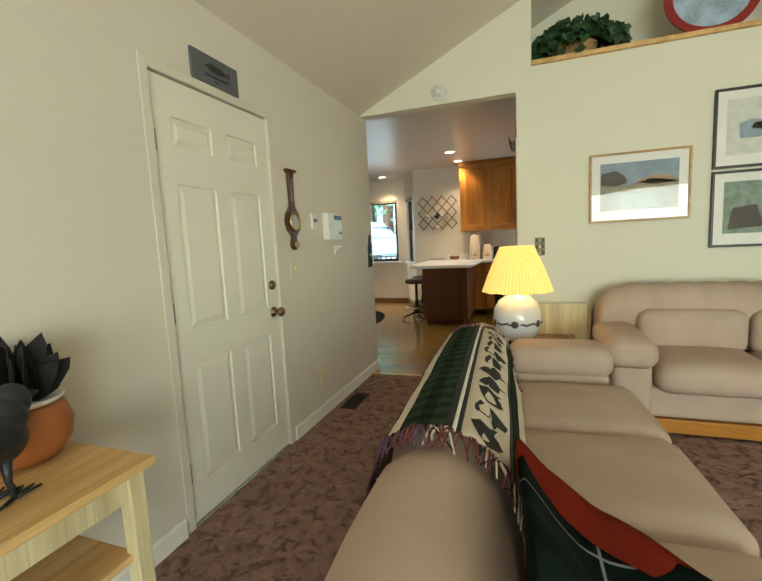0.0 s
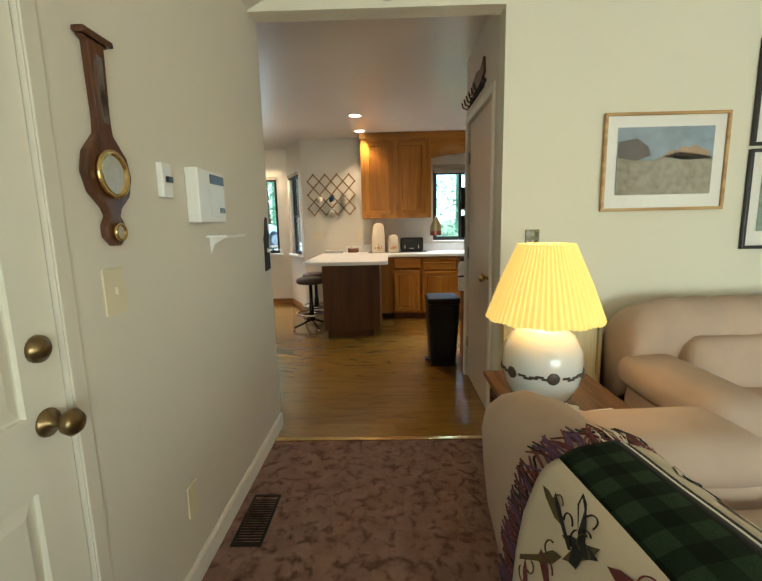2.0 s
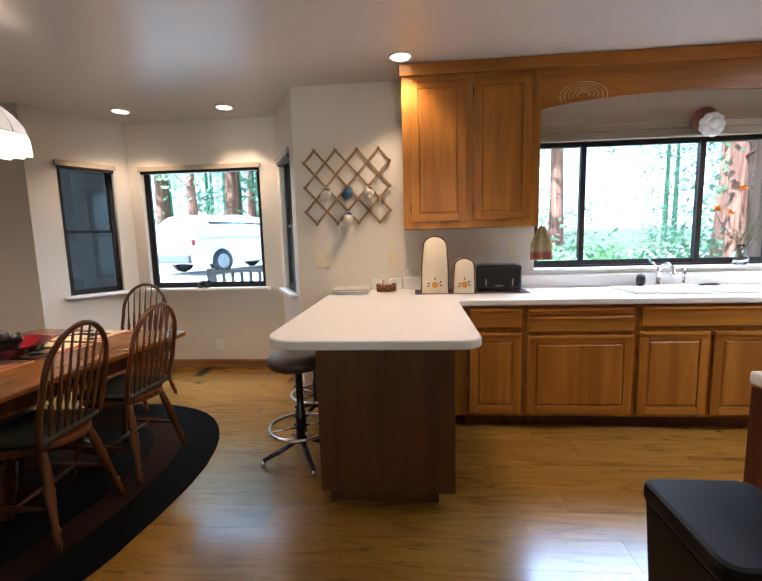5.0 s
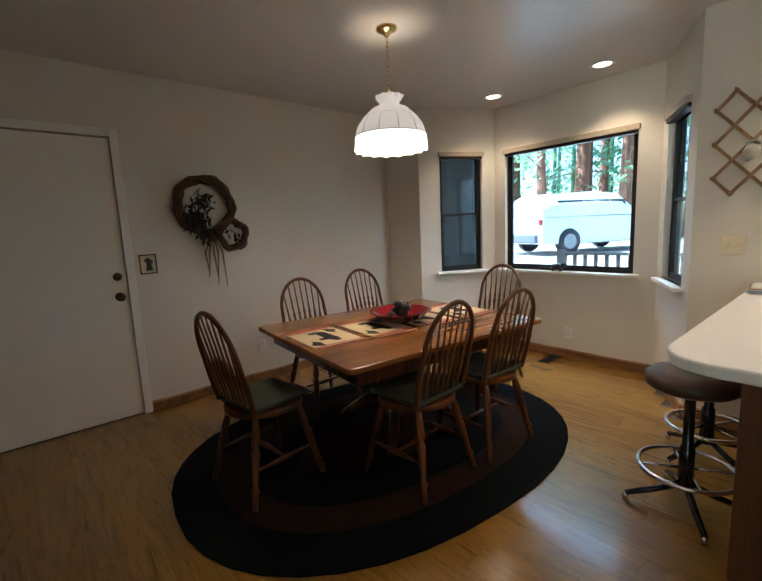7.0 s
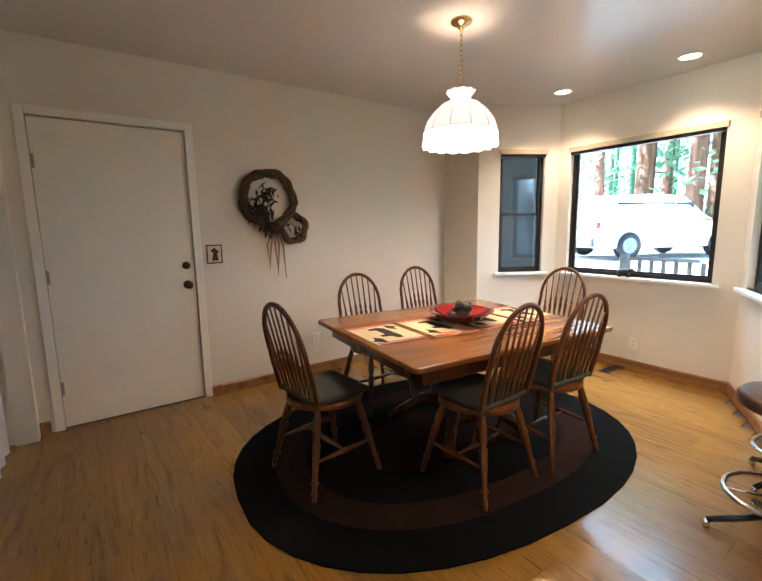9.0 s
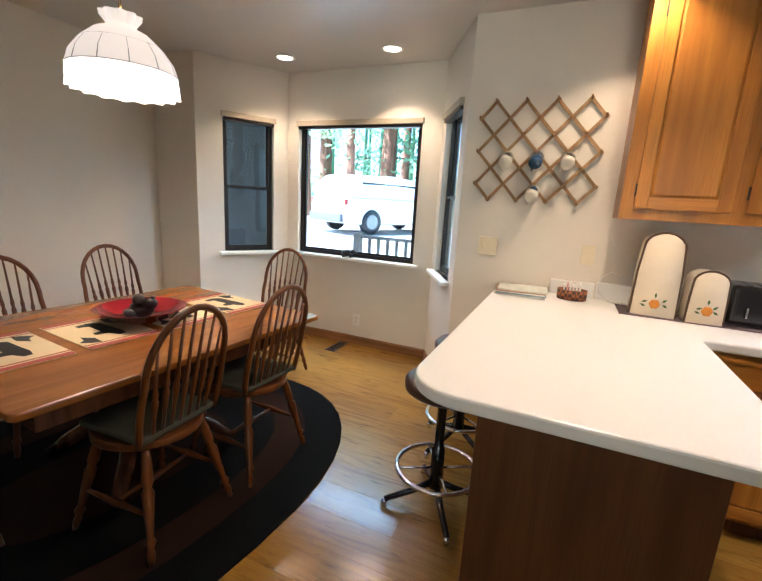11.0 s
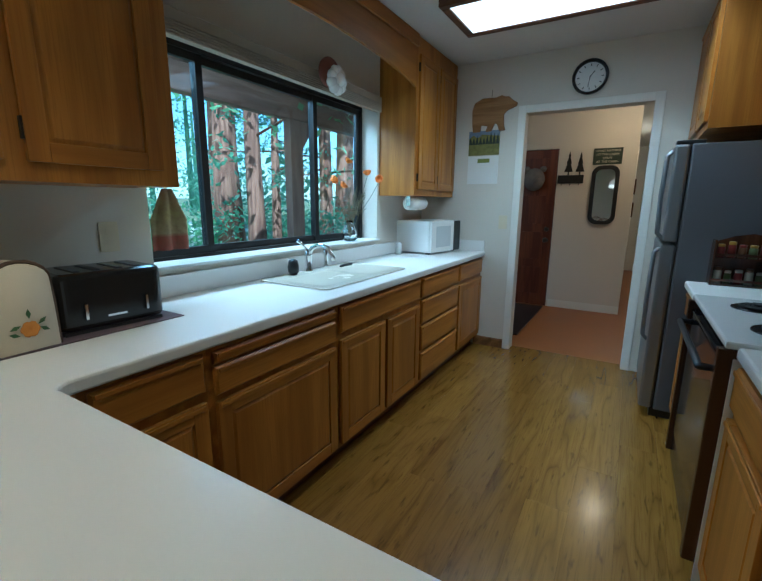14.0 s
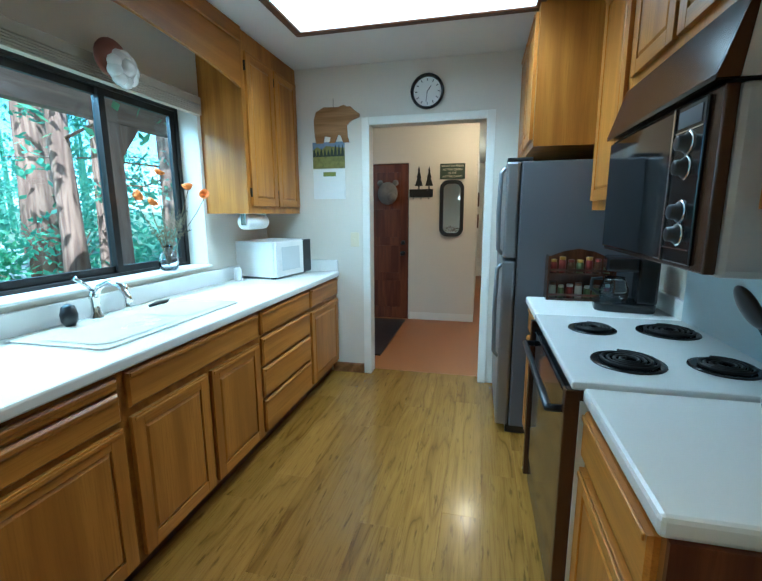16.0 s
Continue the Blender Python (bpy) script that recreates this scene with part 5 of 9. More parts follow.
def ruffle(profile, wave, k, name, mat_, n=72):
    bm = bmesh.new()
    rings = []
    for (r, z), wv in zip(profile, wave):
        rings.append([bm.verts.new(((r * (1 + wv * math.cos(k * 2 * math.pi * i / n))) * math.cos(2 * math.pi * i / n), (r * (1 + wv * math.cos(k * 2 * math.pi * i / n))) * math.sin(2 * math.pi * i / n), z - (0.5 * wv * r * abs(math.cos(k * math.pi * i / n)) if wv < 0 else 0))) for i in range(n)])
    for a, b in zip(rings, rings[1:]):
        for i in range(n):
            bm.faces.new((a[i], a[(i + 1) % n], b[(i + 1) % n], b[i]))
    o = part(name, bm, mat_, pend, smooth=True)
    md = o.modifiers.new("thick", "SOLIDIFY")
    md.thickness = 0.004
    return o
ruffle([(0.082, 2.165), (0.055, 2.125), (0.06, 2.108), (0.11, 2.085), (0.165, 2.035), (0.205, 1.98), (0.222, 1.925)], [0.08, 0.05, 0.0, 0, 0, 0, 0], 10, "shade", PG)
ruffle([(0.224, 1.923), (0.228, 1.88), (0.222, 1.835)], [0, 0.006, -0.06], 16, "skirt", PS)
bm = bmesh.new()
for i in range(12):
    a = 2 * math.pi * i / 12
    tube(bm, [((r + 0.003) * math.cos(a), (r + 0.003) * math.sin(a), z) for r, z in ((0.06, 2.108), (0.11, 2.085), (0.165, 2.035), (0.205, 1.98), (0.224, 1.925))], 0.0022, 4)
for r, z in ((0.165, 2.036), (0.225, 1.924)):
    tube(bm, [((r + 0.002) * math.cos(2 * math.pi * i / 40), (r + 0.002) * math.sin(2 * math.pi * i / 40), z) for i in range(40)], 0.0024, 4, True)
part("leading", bm, plain("dull_lead", (0.25, 0.22, 0.18), 0.5, 0.6, fine=90), pend, "thin lead seams")

# wreath
WV = plain("vine_wreath", (0.10, 0.055, 0.024), 0.9, var=0.3, scale=30, fine=150, relief=0.8, dist=0.006)
wr = thing("wall_wreath", "twin vine rings with dark leaves and ribbons on the wall", "wreath", (-4.92, 6.645, 1.605), 90)
rngw = random.Random(3)
for cx, cz, R, tk in ((0.0, 0.0, 0.215, 0.044), (0.21, -0.245, 0.112, 0.032)):
    bm = bmesh.new()
    for s in range(7):
        ph, off = rngw.uniform(0, 6.28), rngw.uniform(0.3, 0.9) * tk
        tube(bm, [(cx + (R + off * math.cos(5 * t + ph)) * math.cos(t), -0.04 + off * math.sin(5 * t + ph), cz + (R + off * math.cos(5 * t + ph)) * math.sin(t)) for t in (2 * math.pi * i / 44 for i in range(44))], 0.014, 5, True)
    part("vine_ring", bm, WV, wr, smooth=True)
bm = bmesh.new()
for cx, cz, sp_, n in ((-0.09, -0.11, 0.05, 170), (-0.02, 0.03, 0.045, 50), (-0.02, -0.24, 0.04, 60), (0.21, -0.245, 0.05, 22)):
    for i in range(n):
        c = Vector((cx + max(-2, min(2, rngw.gauss(0, 1))) * sp_, -0.06 - rngw.random() * 0.03, cz + max(-2, min(2, rngw.gauss(0, 1))) * sp_))
        m = Matrix.Translation(c) @ Euler((rngw.uniform(0, 6), rngw.uniform(0, 6), rngw.uniform(0, 6))).to_matrix().to_4x4()
        prism(bm, [(-0.03, 0), (0, 0.012), (0.035, 0), (0, -0.012)], 0, 0.001, m)
part("leaves", bm, plain("dry_dark_leaf", (0.03, 0.022, 0.015), 0.9, var=0.3), wr, "dark dried leaves")
bm = bmesh.new()
for i in range(5):
    x = 0.02 + 0.035 * i
    tube(bm, [(0.03, -0.06, -0.22), (x - 0.06, -0.055, -0.38), (x - 0.06 + 0.02 * (-1) ** i, -0.05, -0.56 - 0.03 * i)], [0.004, 0.009, 0.003], 5)
part("ribbon", bm, plain("tan_ribbon", (0.26, 0.17, 0.08), 0.8, var=0.2), wr, "hanging tan ribbons")
ds = thing("switch_plate", "cream switch plate with a dark horse-head motif", "switch plate", (-4.92, 6.185, 1.165), 90)
part("cover", boxes((-0.06, 0.06, -0.006, 0, -0.075, 0.075)), MATC, ds, bevel=0.002)
bm = boxes((-0.06, 0.06, -0.008, -0.0065, 0.066, 0.075), (-0.06, 0.06, -0.008, -0.0065, -0.075, -0.066), (-0.06, -0.051, -0.008, -0.0065, -0.066, 0.066), (0.051, 0.06, -0.008, -0.0065, -0.066, 0.066))
prism(bm, [(-0.02, -0.05), (0.03, -0.05), (0.02, 0.0), (0.035, 0.02), (0.0, 0.05), (-0.03, 0.03), (-0.01, 0.01)], -0.008, -0.0065, XZ)
part("motif", bm, BLACKP, ds)
pf = thing("photo_frame", "small brown wooden photo frame on the wall", "picture frame", (-2.665, 4.98, 1.525), 180)
pf.scale = (1.36, 1.2, 1.5)
part("frame", boxes((-0.10, -0.065, -0.02, 0, -0.085, 0.085), (0.065, 0.10, -0.02, 0, -0.085, 0.085), (-0.0645, 0.0645, -0.02, 0, 0.055, 0.085), (-0.0645, 0.0645, -0.02, 0, -0.085, -0.055)), wood("red_brown_frame", (0.12, 0.035, 0.015), (0.20, 0.07, 0.03), 2, 0.35), pf, bevel=0.004)
part("mat_board", boxes((-0.064, 0.064, -0.006, 0, -0.0545, 0.0545)), MATC, pf)
part("photo", boxes((-0.035, 0.035, -0.008, -0.0065, -0.035, 0.035)), plain("grey_photo", (0.28, 0.25, 0.22), 0.3, var=0.5, scale=30), pf)

# stools at the peninsula
SEATM = plain("brown_vinyl_seat", (0.055, 0.028, 0.02), 0.4, var=0.15, scale=8, fine=200, relief=0.15)
def stool(at, turn):
    ob = thing("swivel_stool", "black metal swivel stool with a brown padded seat and foot ring", "stool", at, turn, "stools at the peninsula")
    bm = bmesh.new()
    lathe(bm, [(0.16, 0.585), (0.178, 0.60), (0.18, 0.635), (0.16, 0.655), (0.10, 0.662), (0.004, 0.663)], 28)
    part("seat", bm, SEATM, ob, smooth=True)
    bm = bmesh.new()
    lathe(bm, [(0.035, 0.10), (0.03, 0.30), (0.022, 0.31), (0.022, 0.57), (0.07, 0.584)], 16)
    part("column", bm, BLACKM, ob, smooth=True)
    for a in range(4):
        bm = bmesh.new()
        m = Matrix.Rotation(radians(90 * a + 20), 4, "Z")
        tube(bm, [m @ Vector(p) for p in ((0.02, 0, 0.12), (0.12, 0, 0.075), (0.24, 0, 0.035))], [0.016, 0.015, 0.013], 8)
        leg = part("leg", bm, BLACKM, ob, smooth=True)
        bm = bmesh.new()
        lathe(bm, [(0.014, 0.0), (0.014, 0.03), (0.008, 0.036)], 10, m @ Matrix.Translation((0.24, 0, 0)))
        part("foot_glide", bm, CHROME, leg, smooth=True)
        bm = bmesh.new()
        tube(bm, [m @ Vector((0.03, 0, 0.20)), m @ Vector((0.185, 0, 0.20))], 0.006, 6)
        part("spoke", bm, CHROME, ob, smooth=True)
    bm = bmesh.new()
    tube(bm, [(0.19 * math.cos(2 * math.pi * i / 36), 0.19 * math.sin(2 * math.pi * i / 36), 0.20) for i in range(36)], 0.011, 8, True)
    part("foot_ring", bm, CHROME, ob, "chrome foot ring", smooth=True)
    return ob
st = stool((-1.77, 7.63, 0.001), 10)
copy_thing(st, pose(-1.80, 8.18, 0.001, 0, 0, 40))

def floor_vent(at, w, l, label, turn=0):
    ob = thing("floor_vent", label, "floor vent", at, turn)
    part("frame", boxes((0, w, 0, 0.012, 0, 0.005), (0, w, l - 0.012, l, 0, 0.005), (0, 0.012, 0.0125, l - 0.0125, 0, 0.005), (w - 0.012, w, 0.0125, l - 0.0125, 0, 0.005)), BRONZE, ob)
    for i in range(int((l - 0.03) / 0.016)):
        part("slat", boxes((0.0125, w - 0.0125, 0.016 + i * 0.016, 0.022 + i * 0.016, 0.0005, 0.004)), BRONZE, ob)
floor_vent((-1.44, 3.92, 0.001), 0.13, 0.33, "brown metal floor register in the carpet")
floor_vent((-3.32, 9.14, 0.001), 0.10, 0.30, "brown metal floor register under the bay window", 0)
# small dark bear figure on the sill
bm = bmesh.new()
for x, z, r, e in ((0, 0.045, 0.035, 1.5), (0.055, 0.062, 0.024, 1.1), (0.083, 0.055, 0.012, 1.2), (-0.04, 0.04, 0.032, 1.0)):
    bmesh.ops.create_icosphere(bm, subdivisions=2, radius=r, matrix=pose(x, 0, z) @ Matrix.Diagonal((e, 0.9, 1, 1)))
for x in (-0.045, 0.035):
    for y in (-0.016, 0.016):
        lathe(bm, [(0.013, 0.0), (0.013, 0.045)], 8, Matrix.Translation((x, y, 0)))
solid("bear_figurine", bm, BLACKP, "small black animal figurine on the window sill", "figurine", (-3.27, 9.43, 0.866), 0, smooth=True)

# ---- living room ----
def soft_part(name, parent, dims, r, bulge=0.0, label="", m=None, material=None):
    bm = bmesh.new()
    pillow(bm, *dims, r, bulge=bulge, m=m)
    return part(name, bm, material or FABRIC, parent, label, smooth=True)


# sofa with its back to the entry, facing +x
S1TURN = 3.2
S1AT = (-0.03 - 0.475 * (1 - math.cos(radians(S1TURN))) + 4.1 * math.sin(radians(S1TURN)), 4.1 * (1 - math.cos(radians(S1TURN))) + 0.475 * math.sin(radians(S1TURN)) - 0.03, 0.0)
s1 = thing("sofa", "beige velour sofa with rolled back and pillow arms", "sofa", (S1AT[0], S1AT[1], 0), S1TURN, group="beige sofas")
soft_part("base", s1, (-0.33, 0.40, 1.42, 3.80, 0.05, 0.30), 0.04)
for i, (a, b) in enumerate(((1.70, 2.315), (2.32, 2.935), (2.94, 3.555))):
    soft_part("seat_cushion", s1, (-0.20, 0.50, a, b, 0.28, 0.455), 0.07, 0.02)
# back: one padded roll with shallow channels
bm = bmesh.new()
prof = [(-0.38, 0.10), (-0.425, 0.30), (-0.448, 0.55), (-0.455, 0.68), (-0.44, 0.765), (-0.38, 0.805), (-0.30, 0.82), (-0.23, 0.795), (-0.178, 0.745), (-0.15, 0.66), (-0.14, 0.55), (-0.11, 0.40), (-0.10, 0.30)]
rings = []
ny = 72
for j in range(ny + 1):
    y = 1.40 + 2.42 * j / ny
    e = min(1.0, min(j, ny - j) / 6.0)
    e = math.sqrt(1 - (1 - e) ** 2)
    ch_ = abs(math.sin(math.pi * (y - 1.40) / 0.605))
    dent = 1.0 - 0.05 * (1 - ch_ ** 0.3)
    ring = []
    for x, z in prof:
        cx, cz = -0.29, 0.50
        k = (0.82 + 0.18 * e) * (dent if z > 0.5 else 1)
        p = Vector((cx + (x - cx) * k, y, cz + (z - cz) * (0.90 + 0.10 * e) * (dent if z > 0.6 else 1)))
        p.x += 0.008 * noise.noise(Vector((x * 5, y * 4, z * 5)))
        p.z -= (0.06 * max(0.0, y - 2.7) ** 2 if z > 0.5 else 0.0)
        p.z += 0.008 * noise.noise(Vector((x * 5 + 9, y * 4, z * 5)))
        ring.append(bm.verts.new(p))
    rings.append(ring)
for a, b in zip(rings, rings[1:]):
    for i in range(len(prof) - 1):
        bm.faces.new((a[i], a[i + 1], b[i + 1], b[i]))
    bm.faces.new((a[-1], a[0], b[0], b[-1]))
bm.faces.new(rings[0][::-1])
bm.faces.new(rings[-1])
part("backrest", bm, FABRIC, s1, smooth=True)
for a, b in ((3.565, 3.86), (1.38, 1.69)):
    arm = soft_part("armrest", s1, (-0.12, 0.40, a, b, 0.26, 0.50), 0.05)
    soft_part("arm_pad", arm, (-0.14, 0.42, a - 0.015, b + 0.015, 0.46, 0.63), 0.075, 0.01)

# sofa along the wall, facing -y
s2 = thing("sofa", "beige velour sofa with a channelled back along the wall", "sofa", (0.07, 0, 0), group="beige sofas")
soft_part("base", s2, (0.42, 2.66, 3.98, 4.70, 0.11, 0.32), 0.03)
part("rail", boxes((0.42, 2.66, 3.975, 4.72, 0.02, 0.108)), OAKX, s2, "oak rail under the seat", bevel=0.006)
for a, b in ((0.62, 1.26), (1.27, 1.91), (1.92, 2.50)):
    soft_part("seat_cushion", s2, (a, b, 3.86, 4.52, 0.29, 0.47), 0.08, 0.02)
    soft_part("back_cushion", s2, (a + 0.003, b - 0.003, 4.35, 4.56, 0.43, 0.72), 0.07, 0.006)
bm = bmesh.new()
rings = []
nx = 120
prof2 = [(4.74, 0.25), (4.77, 0.55), (4.76, 0.76), (4.70, 0.86), (4.60, 0.895), (4.50, 0.87), (4.44, 0.80), (4.43, 0.70), (4.46, 0.60), (4.48, 0.45)]
for j in range(nx + 1):
    x = 0.38 + 2.30 * j / nx
    e = min(1.0, min(j, nx - j) / 16.0)
    e = math.sqrt(max(0.0, 1 - (1 - e) ** 2))
    chn = abs(math.sin(math.pi * (x - 0.38) / 0.16))
    ring = []
    for y, z in prof2:
        zz = 0.30 + (z - 0.30) * (0.72 + 0.28 * e) if z > 0.3 else z
        f = 0.016 * (1 - chn ** 0.35) if (z > 0.58) else 0.0
        yy = y + f * (1 if y < 4.6 else -0.2)
        ring.append(bm.verts.new((x, yy, zz - f)))
    rings.append(ring)
for a, b in zip(rings, rings[1:]):
    for i in range(len(prof2) - 1):
        bm.faces.new((a[i], a[i + 1], b[i + 1], b[i]))
    bm.faces.new((a[-1], a[0], b[0], b[-1]))
bm.faces.new(rings[0][::-1])
bm.faces.new(rings[-1])
part("backrest", bm, FABRIC, s2, "channel-stitched back", smooth=True)
for a, b in ((0.36, 0.61), (2.51, 2.76)):
    arm = soft_part("armrest", s2, (a + 0.02, b, 3.90, 4.52, 0.14, 0.48), 0.05)
    soft_part("arm_pad", arm, (a - 0.02, b + 0.02, 3.84, 4.55, 0.44, 0.62), 0.08, 0.015)

# blanket over the sofa back
BL_C = plain("blanket_cream", (0.62, 0.54, 0.42), 0.95, var=0.05, scale=12, fine=400, relief=0.4)
BL_W = plain("blanket_white_line", (0.72, 0.68, 0.60), 0.95, var=0.05, fine=400, relief=0.4)
BL_K = plain("blanket_black", (0.018, 0.018, 0.018), 0.95, var=0.2, fine=400, relief=0.4)
BL_R = plain("blanket_red_brown", (0.14, 0.032, 0.03), 0.95, var=0.2, fine=400, relief=0.4)


def plaid_mat(name, dark, light, line, period, axis_a=1, axis_b=0):
    m, n, l, b = node_mat(name)
    tc = n.new("ShaderNodeTexCoord")
    sep = n.new("ShaderNodeSeparateXYZ")
    l.new(tc.outputs["Object"], sep.inputs[0])
    outs = []
    for ax in (axis_a, axis_b):
        a = n.new("ShaderNodeMath")
        a.operation = "PINGPONG"
        a.inputs[1].default_value = period
        l.new(sep.outputs[ax], a.inputs[0])
        g_ = n.new("ShaderNodeMath")
        g_.operation = "GREATER_THAN"
        g_.inputs[1].default_value = period * 0.5
        l.new(a.outputs[0], g_.inputs[0])
        outs.append(g_.outputs[0])
    add = n.new("ShaderNodeMath")
    l.new(outs[0], add.inputs[0])
    l.new(outs[1], add.inputs[1])
    half = n.new("ShaderNodeMath")
    half.operation = "MULTIPLY"
    half.inputs[1].default_value = 0.5
    l.new(add.outputs[0], half.inputs[0])
    c = ramp(n, l, half.outputs[0], [(0.0, dark), (0.45, shade(light, 0.45)), (0.55, shade(light, 0.5)), (1.0, light)])
    th = noise_tex(n, l, tc.outputs["Object"], 420.0, 2)
    c2 = mix_col(n, l, th, c, shade(dark, 0.8))
    if line:
        p2 = n.new("ShaderNodeMath")
        p2.operation = "PINGPONG"
        p2.inputs[1].default_value = period * 2.2
        l.new(sep.outputs[axis_a], p2.inputs[0])
        lt = n.new("ShaderNodeMath")
        lt.operation = "LESS_THAN"
        lt.inputs[1].default_value = period * 0.035
        l.new(p2.outputs[0], lt.inputs[0])
        p3 = n.new("ShaderNodeMath")
        p3.operation = "PINGPONG"
        p3.inputs[1].default_value = period * 2.2
        l.new(sep.outputs[axis_b], p3.inputs[0])
        lt3 = n.new("ShaderNodeMath")
        lt3.operation = "LESS_THAN"
        lt3.inputs[1].default_value = period * 0.035
        l.new(p3.outputs[0], lt3.inputs[0])
        mx = n.new("ShaderNodeMath")
        mx.operation = "MAXIMUM"
        l.new(lt.outputs[0], mx.inputs[0])
        l.new(lt3.outputs[0], mx.inputs[1])
        c2 = mix_col(n, l, mx.outputs[0], c2, line)
    l.new(c2, b.inputs["Base Color"])
    b.inputs["Roughness"].default_value = 0.95
    b.inputs["Specular IOR Level"].default_value = 0.08
    bump(n, l, b, th, 0.4, 0.002)
    return m


BL_P = plaid_mat("blanket_green_check", (0.010, 0.016, 0.011), (0.048, 0.088, 0.048), None, 0.036)
THROW = plaid_mat("throw_green_tartan", (0.004, 0.008, 0.006), (0.007, 0.020, 0.013), (0.20, 0.20, 0.20), 0.085)
over = [(-0.495, 0.30), (-0.500, 0.45), (-0.496, 0.60), (-0.486, 0.68), (-0.452, 0.782), (-0.385, 0.826), (-0.30, 0.840), (-0.222, 0.815), (-0.160, 0.758), (-0.132, 0.67), (-0.122, 0.58), (-0.09, 0.475)]
acc_len = [0.0]
for a, b in zip(over, over[1:]):
    acc_len.append(acc_len[-1] + math.dist(a, b))
LEN = acc_len[-1]


def over_at(s):
    s = max(0.0, min(LEN, s))
    for i in range(len(over) - 1):
        if s <= acc_len[i + 1] + 1e-9:
            t = (s - acc_len[i]) / (acc_len[i + 1] - acc_len[i])
            return Vector((over[i][0] + t * (over[i + 1][0] - over[i][0]), 0, over[i][1] + t * (over[i + 1][1] - over[i][1])))
    return Vector((over[-1][0], 0, over[-1][1]))


def near_edge(s):
    return 2.03 + 0.03 * math.sin(s * 5) - 0.03 * (s - 0.6)


def drape(s, v, lift=0.0):
    p = over_at(s)
    d = over_at(s + 0.01) - over_at(s - 0.01)
    nrm = Vector((-d.z, 0, d.x)).normalized()
    y = near_edge(s) + v * (3.27 - near_edge(s))
    k = 0.006 * noise.noise(Vector((s * 4, y * 5, 0))) + 0.003 + lift
    k += 0.02 * max(0.0, 0.35 - s) * (1 + math.sin(y * 14))
    q = p + nrm * k
    return Vector((q.x, y, q.z - (0.06 * max(0.0, y - 2.7) ** 2 if q.z > 0.5 else 0.0)))


blanket = thing("throw_blanket", "cream and green woven throw with fringe over a sofa back", "blanket", S1AT, S1TURN)
strips = [(0.0, 0.53, BL_C), (0.53, 0.65, BL_P), (0.65, 0.668, BL_K), (0.668, 0.678, BL_W), (0.678, 0.69, BL_K), (0.69, 0.82, BL_C), (0.82, 0.835, BL_K), (0.835, 0.93, BL_P), (0.93, 0.95, BL_K), (0.95, LEN, BL_C)]
for a, b, mt in strips:
    bm = bmesh.new()
    ns = max(2, int((b - a) / 0.03) + 1)
    nv = 40
    grid = [[bm.verts.new(drape(a + (b - a) * i / ns, j / nv)) for j in range(nv + 1)] for i in range(ns + 1)]
    for i in range(ns):
        for j in range(nv):
            bm.faces.new((grid[i][j], grid[i + 1][j], grid[i + 1][j + 1], grid[i][j + 1]))
    o = part("woven_band", bm, mt, blanket, smooth=True)
    md = o.modifiers.new("thick", "SOLIDIFY")
    md.thickness, md.offset = 0.004, 1.0
rb = random.Random(11)
for k in range(142):
    bm = bmesh.new()
    s0, v0 = (rb.uniform(0.04, 0.49), rb.uniform(0.03, 0.95)) if k < 132 else (0.755, 0.05 + (k - 132) * 0.095)
    kind = rb.random()
    ang = rb.uniform(-0.7, 0.7) if rb.random() < 0.6 else rb.uniform(0, 6.28)
    ca, sa = math.cos(ang), math.sin(ang)
    def put(u, w):
        return drape(s0 + (u * sa + w * ca), min(1, max(0, v0 + (u * ca - w * sa) / 1.18)), 0.006)
    if k >= 132:
        shape = [(-0.05, -0.03), (-0.01, -0.035), (0.05, -0.03), (0.055, 0.0), (0.035, 0.02), (0.04, 0.05), (0.015, 0.025), (-0.03, 0.035), (-0.045, 0.01)]
    elif kind < 0.45:
        shape = [(-0.05, 0), (-0.02, 0.012), (0.03, 0.009), (0.055, 0.0), (0.03, -0.008), (-0.02, -0.010)]
    elif kind < 0.7:
        shape = [(-0.03, 0.005), (0.0, 0.017), (0.03, 0.006), (0.024, -0.015), (-0.02, -0.017)]
    else:
        shape = [(-0.055, 0.003), (0.055, 0.008), (0.05, -0.004), (-0.05, -0.006)]
    bm.faces.new([bm.verts.new(put(u, w)) for u, w in shape])
    tube(bm, [put(-0.01 + 0.015 * math.cos(t), 0.018 + 0.012 * math.sin(t)) for t in (0.4 * i - 1 for i in range(10))], 0.0016, 4)
    part("motif", bm, (BL_K if k >= 132 else rb.choice((BL_R, BL_K, plain("blanket_olive", (0.10, 0.075, 0.03), 0.95) if "blanket_olive" not in bpy.data.materials else bpy.data.materials["blanket_olive"]))), blanket)
